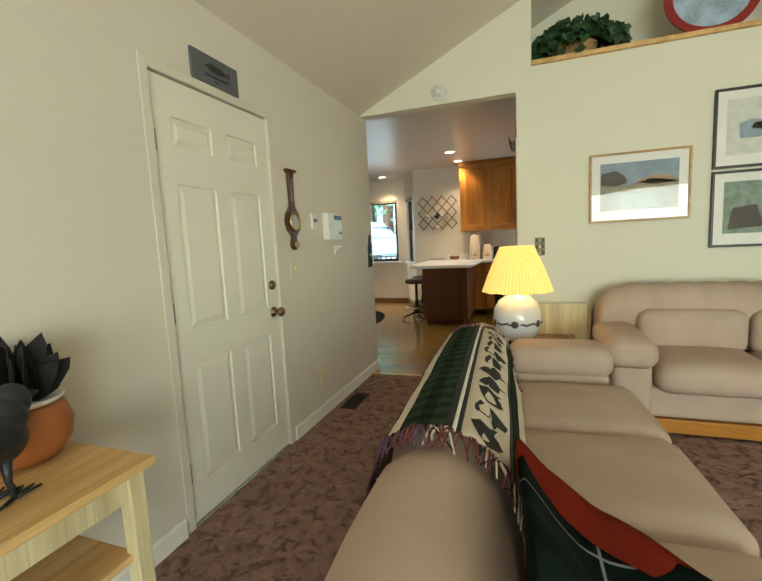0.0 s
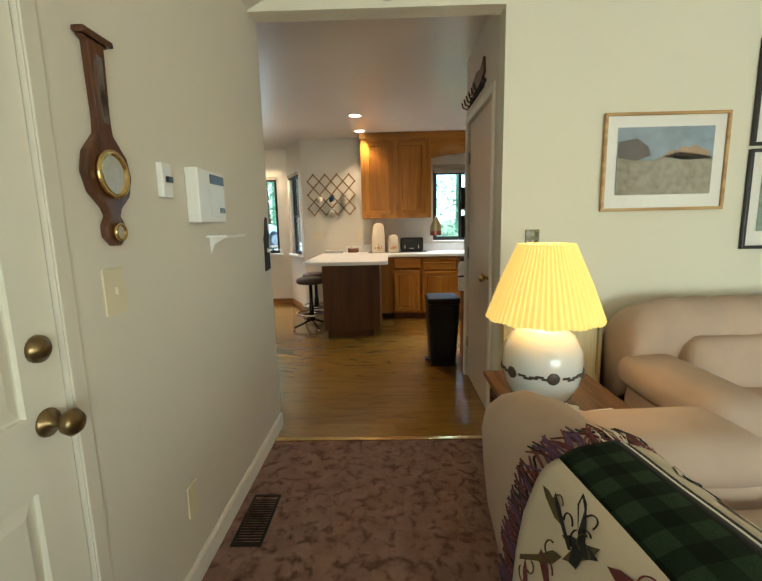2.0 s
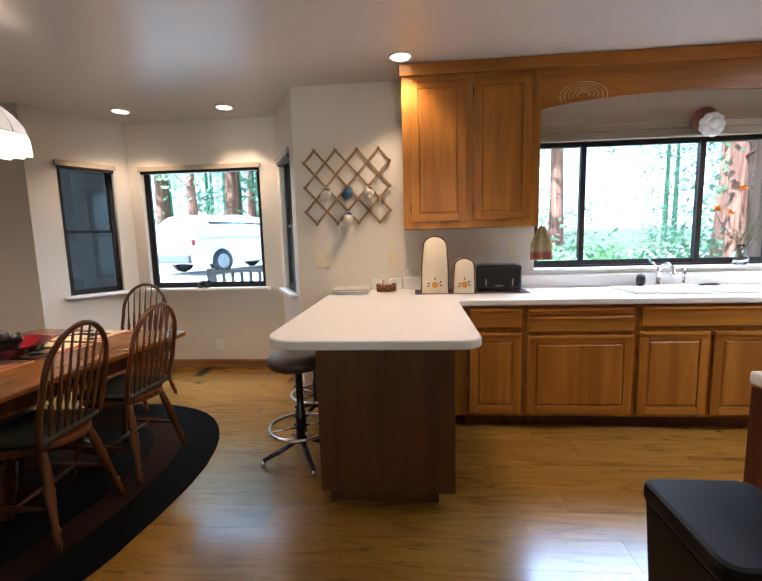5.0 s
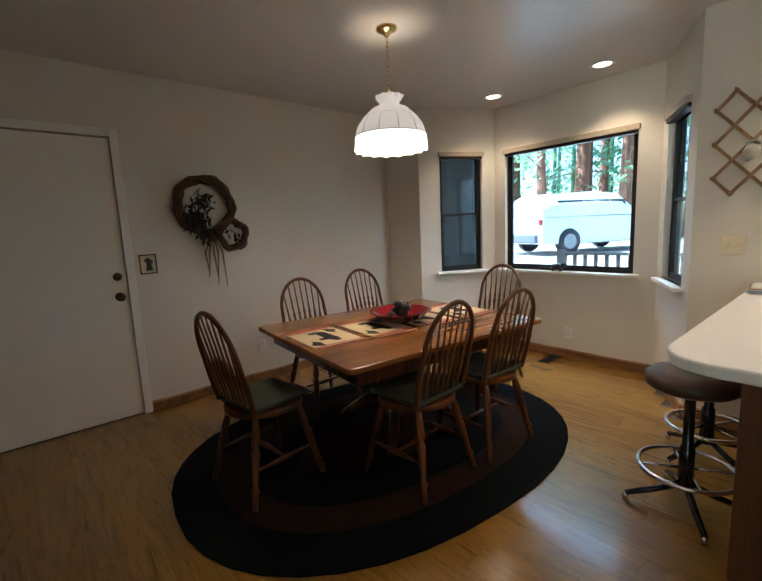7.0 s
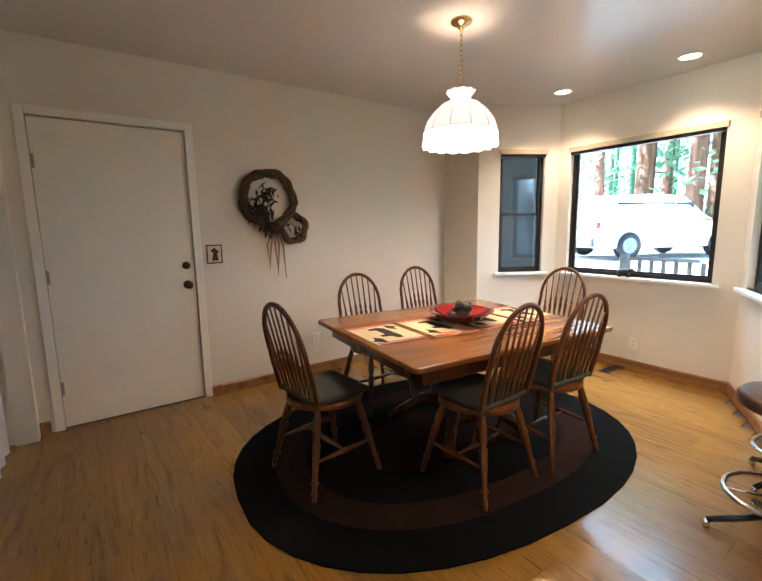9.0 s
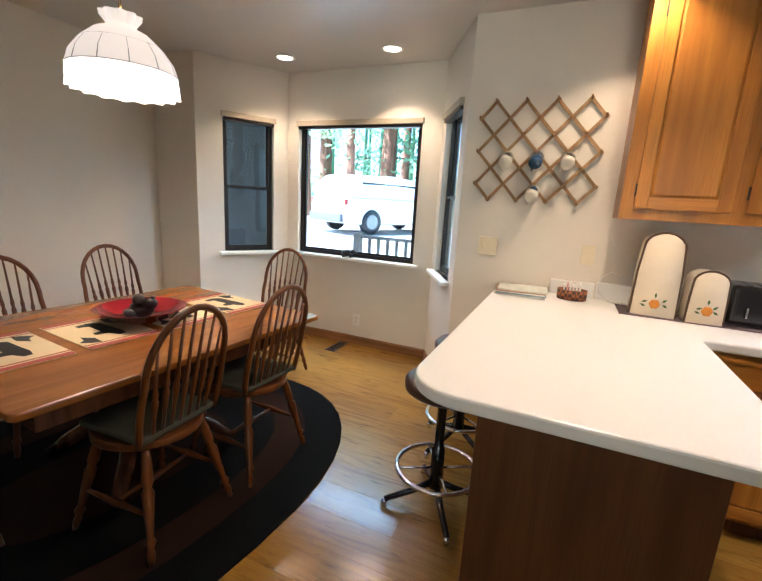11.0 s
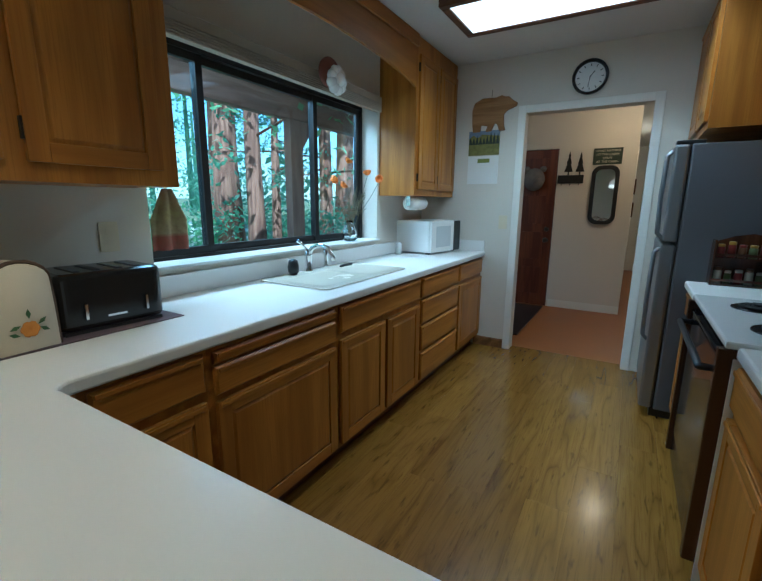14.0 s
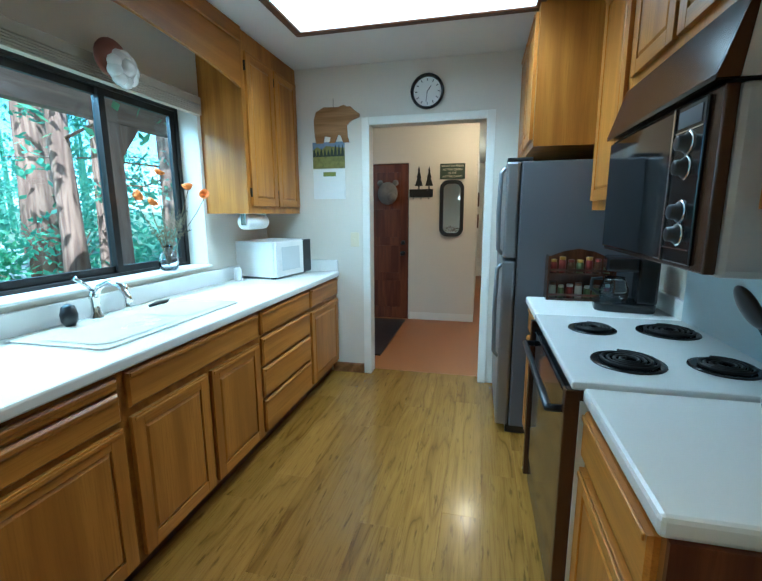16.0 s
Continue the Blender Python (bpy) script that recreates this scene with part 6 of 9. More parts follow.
for end, colset in ((0, 0), (1, 1)):
    for col, mt in ((0, BL_R), (1, plain("fringe_violet", (0.12, 0.06, 0.13), 0.95) if "fringe_violet" not in bpy.data.materials else bpy.data.materials["fringe_violet"]), (2, BL_C), (3, BL_K)):
        bm = bmesh.new()
        for i in range(240):
            s = LEN * (i + rb.random()) / 240
            if rb.random() > (0.5 if col in (0, 1) else 0.25):
                continue
            if col == 1 and s > 0.6 or col == 2 and s < 0.6:
                continue
            p0 = drape(s, end, 0.004)
            sgn = -1 if end == 0 else 1
            ds = rb.gauss(0, 0.015)
            q = drape(s + ds, end, 0.006)
            tube(bm, [p0, q + Vector((0, sgn * 0.035, 0.002)), drape(s + 2 * ds, end, 0.002) + Vector((0, sgn * rb.uniform(0.06, 0.10), -0.006))], [0.003, 0.0035, 0.0022], 4)
        fo = part("fringe", bm, mt, blanket, "knotted yarn fringe")
        fo["kind"] = "stuff"

# dark plaid throw bunched on the seat
thr = thing("plaid_throw", "bunched dark green tartan throw with a red lining", "blanket", S1AT, S1TURN)
def heap(x0, x1, y0, y1, zf, material, name, seed, lean=0.0):
    bm = bmesh.new()
    nx_, ny_ = 34, 40
    g2 = []
    for i in range(nx_ + 1):
        row = []
        for j in range(ny_ + 1):
            x, y = x0 + (x1 - x0) * i / nx_, y0 + (y1 - y0) * j / ny_ + lean * i / nx_
            z = zf(i / nx_, j / ny_) + 0.035 * noise.noise(Vector((x * 7, y * 4, seed))) + 0.012 * noise.noise(Vector((x * 17, y * 12, seed)))
            row.append(bm.verts.new((x, y, z)))
        g2.append(row)
    for i in range(nx_):
        for j in range(ny_):
            bm.faces.new((g2[i][j], g2[i + 1][j], g2[i + 1][j + 1], g2[i][j + 1]))
    o = part(name, bm, material, thr, smooth=True)
    md = o.modifiers.new("thick", "SOLIDIFY")
    md.thickness, md.offset = 0.012, 1.0
heap(-0.14, 0.50, 1.30, 1.985, lambda u, v: 0.505 + 0.27 * (1 - u) ** 1.6 + 0.05 * math.sin(u * 9 + 3 * v) + 0.03 * v, THROW, "cloth", 2.0, -0.28)
heap(-0.145, 0.52, 1.965, 2.035, lambda u, v: 0.525 + 0.25 * (1 - u) ** 1.6 + 0.035 * math.sin(math.pi * v) + 0.015, plain("red_fleece", (0.10, 0.010, 0.004), 0.95, var=0.2, scale=9, fine=350, relief=0.5, gloss=0.05), "lining", 7.0, -0.30)

# end table with lamp
et = thing("end_table", "worn brown wooden end table between the sofas", "side table", (0, 0, 0))
ETW = wood("worn_brown_wood", (0.13, 0.055, 0.02), (0.24, 0.11, 0.045), 1, 0.35)
part("tabletop", boxes((-0.24, 0.31, 3.80, 4.68, 0.44, 0.47)), ETW, et, bevel=0.006)
part("apron", boxes((-0.21, 0.28, 3.84, 4.64, 0.36, 0.439)), WALNUT, et)
for x in (-0.21, 0.24):
    for y in (3.84, 4.60):
        part("leg", boxes((x, x + 0.04, y, y + 0.04, 0, 0.3595)), WALNUT, et, bevel=0.003)
LX, LY = -0.11, 4.15
doily = bmesh.new()
prism(doily, [(0.17 * (1 + 0.06 * math.cos(16 * t)) * math.cos(t), 0.17 * (1 + 0.06 * math.cos(16 * t)) * math.sin(t)) for t in (2 * math.pi * i / 96 for i in range(96))], 0, 0.003)
solid("lace_doily", doily, WHITEP, "white lace doily under the lamp", "doily", (LX + 0.02, LY - 0.03, 0.471))
lamp = thing("table_lamp", "round painted ceramic lamp with a pleated yellow shade, lit", "table lamp", (LX, LY, 0.475))
CER = plain("pale_glaze", (0.62, 0.66, 0.66), 0.15, var=0.06, scale=6, fine=60, relief=0.03, coat=0.5)
bm = bmesh.new()
lathe(bm, [(0.070, 0), (0.082, 0.012), (0.090, 0.045), (0.122, 0.085), (0.154, 0.145), (0.168, 0.215), (0.160, 0.290), (0.126, 0.352), (0.070, 0.388), (0.035, 0.396), (0.03, 0.41), (0.004, 0.411)], 36)
part("base", bm, CER, lamp, smooth=True)
bm = bmesh.new()
lathe(bm, [(0.0715, -0.0), (0.0835, 0.011), (0.0915, 0.045), (0.1235, 0.084), (0.115, 0.084), (0.08, 0.05)], 36)
part("foot", bm, WALNUT, lamp, "dark brown foot", smooth=True)
bm = bmesh.new()
for a in range(0, 360, 60):
    for da in (-16, -8, 0, 8, 16):
        m = Matrix.Rotation(radians(a + da), 4, "Z") @ Matrix.Translation((0.1670, 0, 0.205 + 0.006 * math.sin(da)))
        box(bm, -0.003, 0.0018, -0.016, 0.016, -0.006, 0.004, m)
    m = Matrix.Rotation(radians(a + 26), 4, "Z") @ Matrix.Translation((0.165, 0, 0.205))
    bmesh.ops.create_icosphere(bm, subdivisions=2, radius=0.026, matrix=m @ Matrix.Diagonal((0.25, 1, 1, 1)))
part("branch_decor", bm, plain("brown_slip", (0.05, 0.035, 0.03), 0.4, var=0.2), lamp, "painted branch and cones")
SH, sn_, sl_, sb_ = node_mat("pleated_shade_cloth")
sb_.inputs["Base Color"].default_value = (0.80, 0.58, 0.20, 1)
sb_.inputs["Roughness"].default_value = 0.9
sb_.inputs["Emission Color"].default_value = (1.0, 0.66, 0.18, 1)
sb_.inputs["Emission Strength"].default_value = 0.11
bm = bmesh.new()
n_ = 240
r0 = [bm.verts.new(((0.236 + 0.0045 * (-1) ** (i // 2)) * math.cos(2 * math.pi * i / n_), (0.236 + 0.0045 * (-1) ** (i // 2)) * math.sin(2 * math.pi * i / n_), 0.420 + 0.003 * math.cos(24 * math.pi * i / n_))) for i in range(n_)]
rm = [bm.verts.new(((0.186 + 0.004 * (-1) ** (i // 2)) * math.cos(2 * math.pi * i / n_), (0.186 + 0.004 * (-1) ** (i // 2)) * math.sin(2 * math.pi * i / n_), 0.558)) for i in range(n_)]
r1 = [bm.verts.new(((0.112 + 0.003 * (-1) ** (i // 2)) * math.cos(2 * math.pi * i / n_), (0.112 + 0.003 * (-1) ** (i // 2)) * math.sin(2 * math.pi * i / n_), 0.733)) for i in range(n_)]
for a, b in ((r0, rm), (rm, r1)):
    for i in range(n_):
        bm.faces.new((a[i], a[(i + 1) % n_], b[(i + 1) % n_], b[i]))
o = part("shade", bm, SH, lamp, "pleated yellow cloth shade")
md = o.modifiers.new("thick", "SOLIDIFY")
md.thickness = 0.002
bm = bmesh.new()
tube(bm, [(0, 0, 0.41), (0, 0, 0.49)], 0.012, 10)
part("socket", bm, BRASS, lamp, smooth=True)
co = thing("coaster_stack", "square cream tile coaster with a small drawing", "coaster", (0.16, 4.08, 0.471), 12)
part("tile", boxes((-0.055, 0.055, -0.055, 0.055, 0.006, 0.014)), WHITEP, co, bevel=0.002)
part("tray", boxes((-0.06, 0.06, -0.06, 0.06, 0, 0.0055)), ETW, co)
tt = thing("folding_trays", "pale wooden folding tray tables stored upright", "tray table", (0, 0, 0))
for i, (x0, dz) in enumerate(((-0.12, 0.0),)):
    for k in range(3):
        part("tray_top", boxes((-0.10, 0.41, 4.715 + k * 0.026, 4.735 + k * 0.026, 0.30, 0.715 - 0.012 * k)), PALEZ, tt, bevel=0.004)
part("stand_post", boxes((-0.125, -0.102, 4.70, 4.79, 0.0, 0.80)), PALEZ, tt, bevel=0.003)
part("stand_post", boxes((0.412, 0.432, 4.70, 4.79, 0.0, 0.70)), PALEZ, tt, bevel=0.003)
part("crossbar", boxes((-0.10, 0.41, 4.716, 4.735, 0.05, 0.09)), PALEZ, tt)

# entry console with vase and bird
ct = thing("console_table", "pale pine console table with an open shelf", "side table", (0, 0, 0))
part("tabletop", boxes((-1.49, -1.02, 0.75, 1.905, 0.695, 0.72)), PALEW, ct, bevel=0.004)
part("apron", boxes((-1.46, -1.05, 1.845, 1.865, 0.62, 0.6945)), PALEZ, ct)
part("apron", boxes((-1.07, -1.05, 0.80, 1.8445, 0.62, 0.6945)), PALEZ, ct)
part("shelf", boxes((-1.46, -1.06, 0.80, 1.85, 0.44, 0.46)), PALEW, ct, bevel=0.003)
for x in (-1.47, -1.085):
    for y in (0.79, 1.835):
        part("leg", boxes((x, x + 0.045, y, y + 0.045, 0.0, 0.6945)), PALEZ, ct, bevel=0.003)
vs_ = thing("painted_vase", "orange and black painted pot with a white rim and dark plumes", "vase", (-1.36, 1.79, 0.721))
bm = bmesh.new()
lathe(bm, [(0.06, 0), (0.075, 0.01), (0.105, 0.05), (0.115, 0.10), (0.10, 0.15), (0.085, 0.165), (0.08, 0.165), (0.06, 0.12), (0.004, 0.11)], 30)
part("pot", bm, plain("orange_slip", (0.34, 0.11, 0.03), 0.5, var=0.3, scale=12, fine=150, relief=0.1), vs_, smooth=True)
bm = bmesh.new()
lathe(bm, [(0.086, 0.163), (0.097, 0.168), (0.10, 0.176), (0.095, 0.18), (0.08, 0.172)], 30)
part("rim", bm, WHITEP, vs_, smooth=True)
rv = random.Random(8)
DARKPL = plain("dark_plume", (0.012, 0.010, 0.010), 0.9, var=0.3)
for i in range(64):
    bm = bmesh.new()
    a = rv.uniform(0, 6.28)
    m = pose(0, 0, 0.16) @ Matrix.Rotation(a, 4, "Z") @ Matrix.Rotation(rv.uniform(0.15, 0.85), 4, "Y")
    h_ = rv.uniform(0.09, 0.21)
    prism(bm, [(-0.02, 0.0), (0.02, 0.0), (0.036, h_ * 0.5), (0.02, h_ * 0.85), (0, h_), (-0.024, h_ * 0.8), (-0.034, h_ * 0.45)], 0, 0.003, m @ Matrix(((1, 0, 0, 0), (0, 0, 1, 0), (0, 1, 0, 0), (0, 0, 0, 1))))
    part("plume", bm, DARKPL, vs_)

bm = bmesh.new()
BMt = pose(0, 0, 0, 0, 0, 0)
for x, y, z, r, e in ((0, 0, 0.145, 0.06, (0.85, 1.35, 1.0)), (0.0, 0.06, 0.205, 0.042, (0.9, 1.0, 1.0)), (0, -0.085, 0.105, 0.035, (0.7, 2.0, 0.5)), (0, 0.03, 0.175, 0.05, (0.9, 1.0, 1.1))):
    bmesh.ops.create_icosphere(bm, subdivisions=3, radius=r, matrix=pose(x, y, z, -25) @ Matrix.Diagonal((*e, 1)))
lathe(bm, [(0.016, 0), (0.012, 0.03), (0.001, 0.06)], 10, pose(0, 0.09, 0.205, -95))
for sx in (-0.02, 0.02):
    tube(bm, [(sx, 0, 0.10), (sx, 0.0, 0.05), (sx, 0.01, 0.008)], [0.013, 0.007, 0.006], 6)
    for a in (-25, 0, 25, 180):
        tube(bm, [(sx, 0.01, 0.007), (sx + 0.05 * math.sin(radians(a)), 0.01 + 0.055 * math.cos(radians(a)), 0.005)], [0.006, 0.003], 5)
bmesh.ops.scale(bm, vec=(1.08, 1.08, 1.08), verts=bm.verts)
solid("bird_statue", bm, plain("dark_blue_black_paint", (0.014, 0.017, 0.022), 0.5, var=0.2, fine=120, relief=0.3), "dark painted metal bird statue on the console", "statue", (-1.185, 1.63, 0.721), 25, smooth=True)

# pictures on the wall (faces look to -y)
def picture(at, w, h, fw, frame_mat, art, label, matw=0.06):
    ob = thing("framed_picture", label, "picture", at, 0, "framed pictures on the living room wall")
    part("frame", boxes((-w / 2, w / 2, -0.025, 0, h / 2 - fw, h / 2), (-w / 2, w / 2, -0.025, 0, -h / 2, -h / 2 + fw), (-w / 2, -w / 2 + fw, -0.025, 0, -h / 2 + fw, h / 2 - fw), (w / 2 - fw, w / 2, -0.025, 0, -h / 2 + fw, h / 2 - fw)), frame_mat, ob, bevel=0.003)
    part("mat_board", boxes((-w / 2 + fw, w / 2 - fw, -0.010, -0.002, -h / 2 + fw, h / 2 - fw)), WHITEP, ob, "white mat board")
    a = matw + fw
    part("print", boxes((-w / 2 + a, w / 2 - a, -0.0125, -0.0105, -h / 2 + a * 1.25, h / 2 - a)), art[0], ob, "muted landscape print")
    for sh, mt in art[1]:
        bm = bmesh.new()
        prism(bm, [(x * (w / 2 - a), z * (h / 2 - a) + 0.1 * a) for x, z in sh], -0.0145, -0.013, XZ)
        part("painted_shape", bm, mt, ob)
    gp = part("glass", boxes((-w / 2 + fw, w / 2 - fw, -0.019, -0.017, -h / 2 + fw, h / 2 - fw)), PANE, ob, "clear glazing")
    gp.visible_shadow = False
    return ob
SKYP = plain("print_blue_grey", (0.20, 0.27, 0.34), 0.6, var=0.5, scale=18, fine=60)
MEAD = plain("print_meadow", (0.24, 0.22, 0.17), 0.6, var=0.7, scale=34, fine=80)
DKSH = plain("print_dark_brown", (0.06, 0.05, 0.045), 0.6, var=0.3, scale=20)
LTBR = plain("print_tan", (0.36, 0.24, 0.15), 0.6, var=0.3, scale=20)
PALEB = plain("print_pale", (0.55, 0.57, 0.52), 0.6, var=0.25, scale=20)
GREENREFL = plain("reflection_green_grey", (0.18, 0.25, 0.21), 0.6, var=0.8, scale=30)
GOLDF = wood("gold_oak_frame", (0.45, 0.26, 0.10), (0.58, 0.37, 0.16), 0, 0.35)
picture((0.763, 4.819, 1.61), 0.675, 0.525, 0.016, GOLDF, (SKYP, [([(-0.99, -0.98), (0.99, -0.98), (0.99, 0.1), (0.3, 0.25), (-0.3, 0.0), (-0.99, 0.1)], MEAD), ([(-0.98, 0.1), (-0.98, 0.55), (-0.6, 0.65), (-0.35, 0.4), (-0.3, 0.15), (-0.6, 0.0)], DKSH), ([(-0.05, 0.12), (0.12, 0.30), (0.24, 0.27), (0.36, 0.40), (0.5, 0.36), (0.62, 0.44), (0.74, 0.33), (0.9, 0.26), (0.96, 0.05), (0.4, 0.0)], LTBR)]), "bear landscape print in a thin oak frame")
picture((1.575, 4.819, 1.96), 0.70, 0.55, 0.018, BLACKP, (PALEB, [([(-0.72, -0.42), (-0.74, 0.1), (-0.5, 0.22), (-0.2, 0.15), (-0.02, -0.1), (-0.05, -0.42)], SKYP), ([(-0.5, -0.1), (-0.42, 0.08), (-0.25, 0.1), (-0.15, -0.02), (-0.3, -0.16)], LTBR), ([(0.36, 0.1), (0.34, 0.3), (0.42, 0.42), (0.58, 0.44), (0.68, 0.3), (0.64, 0.1), (0.5, -0.05)], LTBR), ([(-0.98, -0.98), (0.98, -0.98), (0.98, -0.6), (-0.98, -0.5)], PALEB)]), "pale animal print in a black frame")
# green tones paint the woods mirrored in this picture's glass
picture((1.575, 4.819, 1.395), 0.70, 0.545, 0.018, BLACKP, (GREENREFL, [([(0.1, -0.1), (0.3, 0.12), (0.55, 0.1), (0.8, 0.32), (0.97, 0.25), (0.97, -0.05), (0.5, -0.18)], LTBR), ([(-0.9, -0.8), (-0.8, 0.0), (-0.3, 0.1), (-0.1, -0.7)], DKSH)]), "picture in a black frame with a painted green forest reflection")

# ledge with plant, plate and frame
led = solid("ledge_board", boxes((0.0, 3.4, 4.79, 5.45, 2.621, 2.655)), PALEW, "pale wooden plant ledge above the wall", "ledge", kind="structure", bevel=0.004)
pl = thing("potted_ivy", "trailing green ivy in a woven basket on the ledge", "plant", (0.34, 5.06, 2.656))
bm = bmesh.new()
lathe(bm, [(0.13, 0), (0.14, 0.02), (0.165, 0.12), (0.17, 0.13), (0.155, 0.13), (0.13, 0.02)], 26)
part("basket", bm, plain("wicker", (0.42, 0.27, 0.12), 0.8, var=0.25, scale=40, fine=120, relief=0.9, dist=0.006), pl, "woven wicker basket")
rp = random.Random(21)
LEAF = plain("ivy_leaf", (0.035, 0.10, 0.03), 0.5, var=0.4, scale=30, fine=80)
LEAF2 = plain("ivy_leaf_dark", (0.018, 0.055, 0.02), 0.5, var=0.4, scale=30, fine=80)
leaf_sh = [(0, -0.028), (0.02, -0.03), (0.036, -0.008), (0.02, 0.006), (0.0, 0.042), (-0.02, 0.006), (-0.036, -0.008), (-0.02, -0.03)]
for mt in (LEAF, LEAF2):
    bm = bmesh.new()
    for i in range(330):
        a = rp.uniform(0, 6.28)
        r = 0.34 * math.sqrt(rp.random())
        z = 0.16 + 0.17 * (1 - (r / 0.34) ** 2) * rp.random() - max(0, r - 0.2) * rp.random() * 1.2
        m = Matrix.Translation((r * math.cos(a) * 1.15, r * math.sin(a) * 0.72 - 0.03, max(z, 0.02))) @ Euler((rp.uniform(-1.2, 1.2), rp.uniform(-1.2, 1.2), rp.uniform(0, 6.28))).to_matrix().to_4x4() @ Matrix.Diagonal((*([rp.uniform(0.7, 1.3)] * 3), 1))
        vsx = [bm.verts.new(m @ Vector((x, y, 0.25 * abs(x)))) for x, y in leaf_sh]
        bm.faces.new(vsx)
    fo = part("leaves", bm, mt, pl, "dense ivy leaves")
    fo["kind"] = "stuff"
dr = thing("round_plaque", "round picture plaque with a red lettered border on the ledge", "wall plaque", (1.24, 4.98, 2.656))
bm = bmesh.new()
lathe(bm, [(0.30, 0), (0.30, 0.015), (0.245, 0.017), (0.243, 0.0)], 48, pose(0, 0.012, 0.30, 80))
part("border", bm, plain("red_enamel", (0.28, 0.02, 0.02), 0.4, var=0.15), dr)
bm = bmesh.new()
lathe(bm, [(0.244, 0), (0.243, 0.008), (0.002, 0.009)], 48, pose(0, 0.012, 0.30, 80))
part("picture_face", bm, plain("plaque_scene", (0.30, 0.40, 0.50), 0.4, var=0.7, scale=9, fine=40), dr)
bm = bmesh.new()
for i in range(9):
    m = pose(0, 0.012, 0.30, 80) @ Matrix.Rotation(radians(130 - 10 * i), 4, "Z") @ Matrix.Translation((0.272, 0, 0.0165))
    box(bm, -0.016, 0.016, -0.012, 0.012, 0, 0.002, m)
part("border_mark", bm, WHITEP, dr, "white lettering bars")
fo = thing("leaning_frame", "brown wooden frame leaning on the ledge", "picture frame", (1.75, 5.02, 2.656))
part("frame", boxes((0, 0.03, 0, 0.02, 0, 0.4), (0.30, 0.33, 0, 0.02, 0, 0.4), (0.0305, 0.2995, 0, 0.02, 0.0, 0.03), (0.0305, 0.2995, 0, 0.02, 0.37, 0.40)), ETW, fo)
part("backing", boxes((0.0305, 0.2995, 0.005, 0.012, 0.0305, 0.3695)), LTBR, fo)
sm = thing("smoke_detector", "white round smoke detector on the gable wall", "smoke detector", (-0.75, 4.819, 2.535))
bm = bmesh.new()
lathe(bm, [(0.065, 0), (0.066, 0.018), (0.055, 0.030), (0.030, 0.034), (0.029, 0.044), (0.003, 0.046)], 28, pose(0, 0, 0, 90))
part("housing", bm, WHITEP, sm, smooth=True)
MATC_CAMO = plain("camo_tan", (0.40, 0.34, 0.20), 0.6, var=0.1)
GREEN_CAMO = plain("camo_green", (0.06, 0.08, 0.03), 0.6, var=0.2)
cp = thing("switch_plate", "camouflage patterned switch plate beside the opening", "switch plate", (0.057, 4.819, 1.18))
part("cover", boxes((-0.04, 0.04, -0.006, 0, -0.075, 0.075)), plain("camo_plate", (0.17, 0.16, 0.08), 0.5, var=0.8, scale=45, fine=90), cp, bevel=0.002)
part("toggle", boxes((-0.005, 0.005, -0.018, -0.0065, -0.012, 0.012)), IVORY, cp, bevel=0.001)
rcp = random.Random(8)
for k in range(9):
    bn = bmesh.new()
    cx, cz = -0.024 + 0.024 * (k % 3), -0.05 + 0.05 * (k // 3)
    prism(bn, [(cx + rcp.uniform(0.008, 0.014) * math.cos(t), cz + rcp.uniform(0.010, 0.022) * math.sin(t)) for t in (2 * math.pi * i / 9 for i in range(9))], -0.0072, -0.0064, XZ)
    part("camo_patch", bn, (WALNUT, MATC_CAMO, GREEN_CAMO)[k % 3], cp)

# things on the entry wall (faces look to +x); local x runs along +y
pq = thing("fish_plaque", "grey plaque with a dark fish shape above the door", "plaque", (-1.5, 2.88, 2.155), 90)
part("board", boxes((-0.165, 0.165, -0.012, 0, -0.07, 0.07)), plain("slate_grey", (0.10, 0.11, 0.12), 0.6, var=0.15, scale=10), pq, bevel=0.002)
bm = bmesh.new()
prism(bm, [(-0.08, 0.015), (-0.03, 0.032), (0.04, 0.026), (0.07, 0.012), (0.095, 0.03), (0.095, -0.002), (0.07, 0.006), (0.03, -0.006), (-0.04, -0.002)], -0.015, -0.0125, XZ)
box(bm, -0.08, 0.08, -0.015, -0.0125, -0.03, -0.022)
box(bm, -0.02, 0.02, -0.015, -0.0125, -0.05, -0.042)
part("fish_shape", bm, BLACKP, pq)
ba = thing("banjo_barometer", "dark walnut banjo barometer with brass dials", "barometer", (-1.5, 3.50, 1.525), 90)
o_l = [(-0.05, 0.235), (-0.03, 0.225), (-0.024, 0.05), (-0.028, 0.015), (-0.075, -0.035), (-0.088, -0.085), (-0.072, -0.135), (-0.03, -0.172), (-0.022, -0.19), (-0.038, -0.215), (-0.036, -0.245), (-0.012, -0.268)]
bm = bmesh.new()
prism(bm, o_l + [(-x, z) for x, z in o_l[::-1]], -0.022, 0, XZ)
part("case", bm, WALNUT, ba, bevel=0.004)
part("cornice", boxes((-0.055, 0.055, -0.032, 0, 0.236, 0.252)), WALNUT, ba, bevel=0.004)
part("thermometer", boxes((-0.010, 0.010, -0.026, -0.0225, 0.04, 0.20)), CHROME, ba)
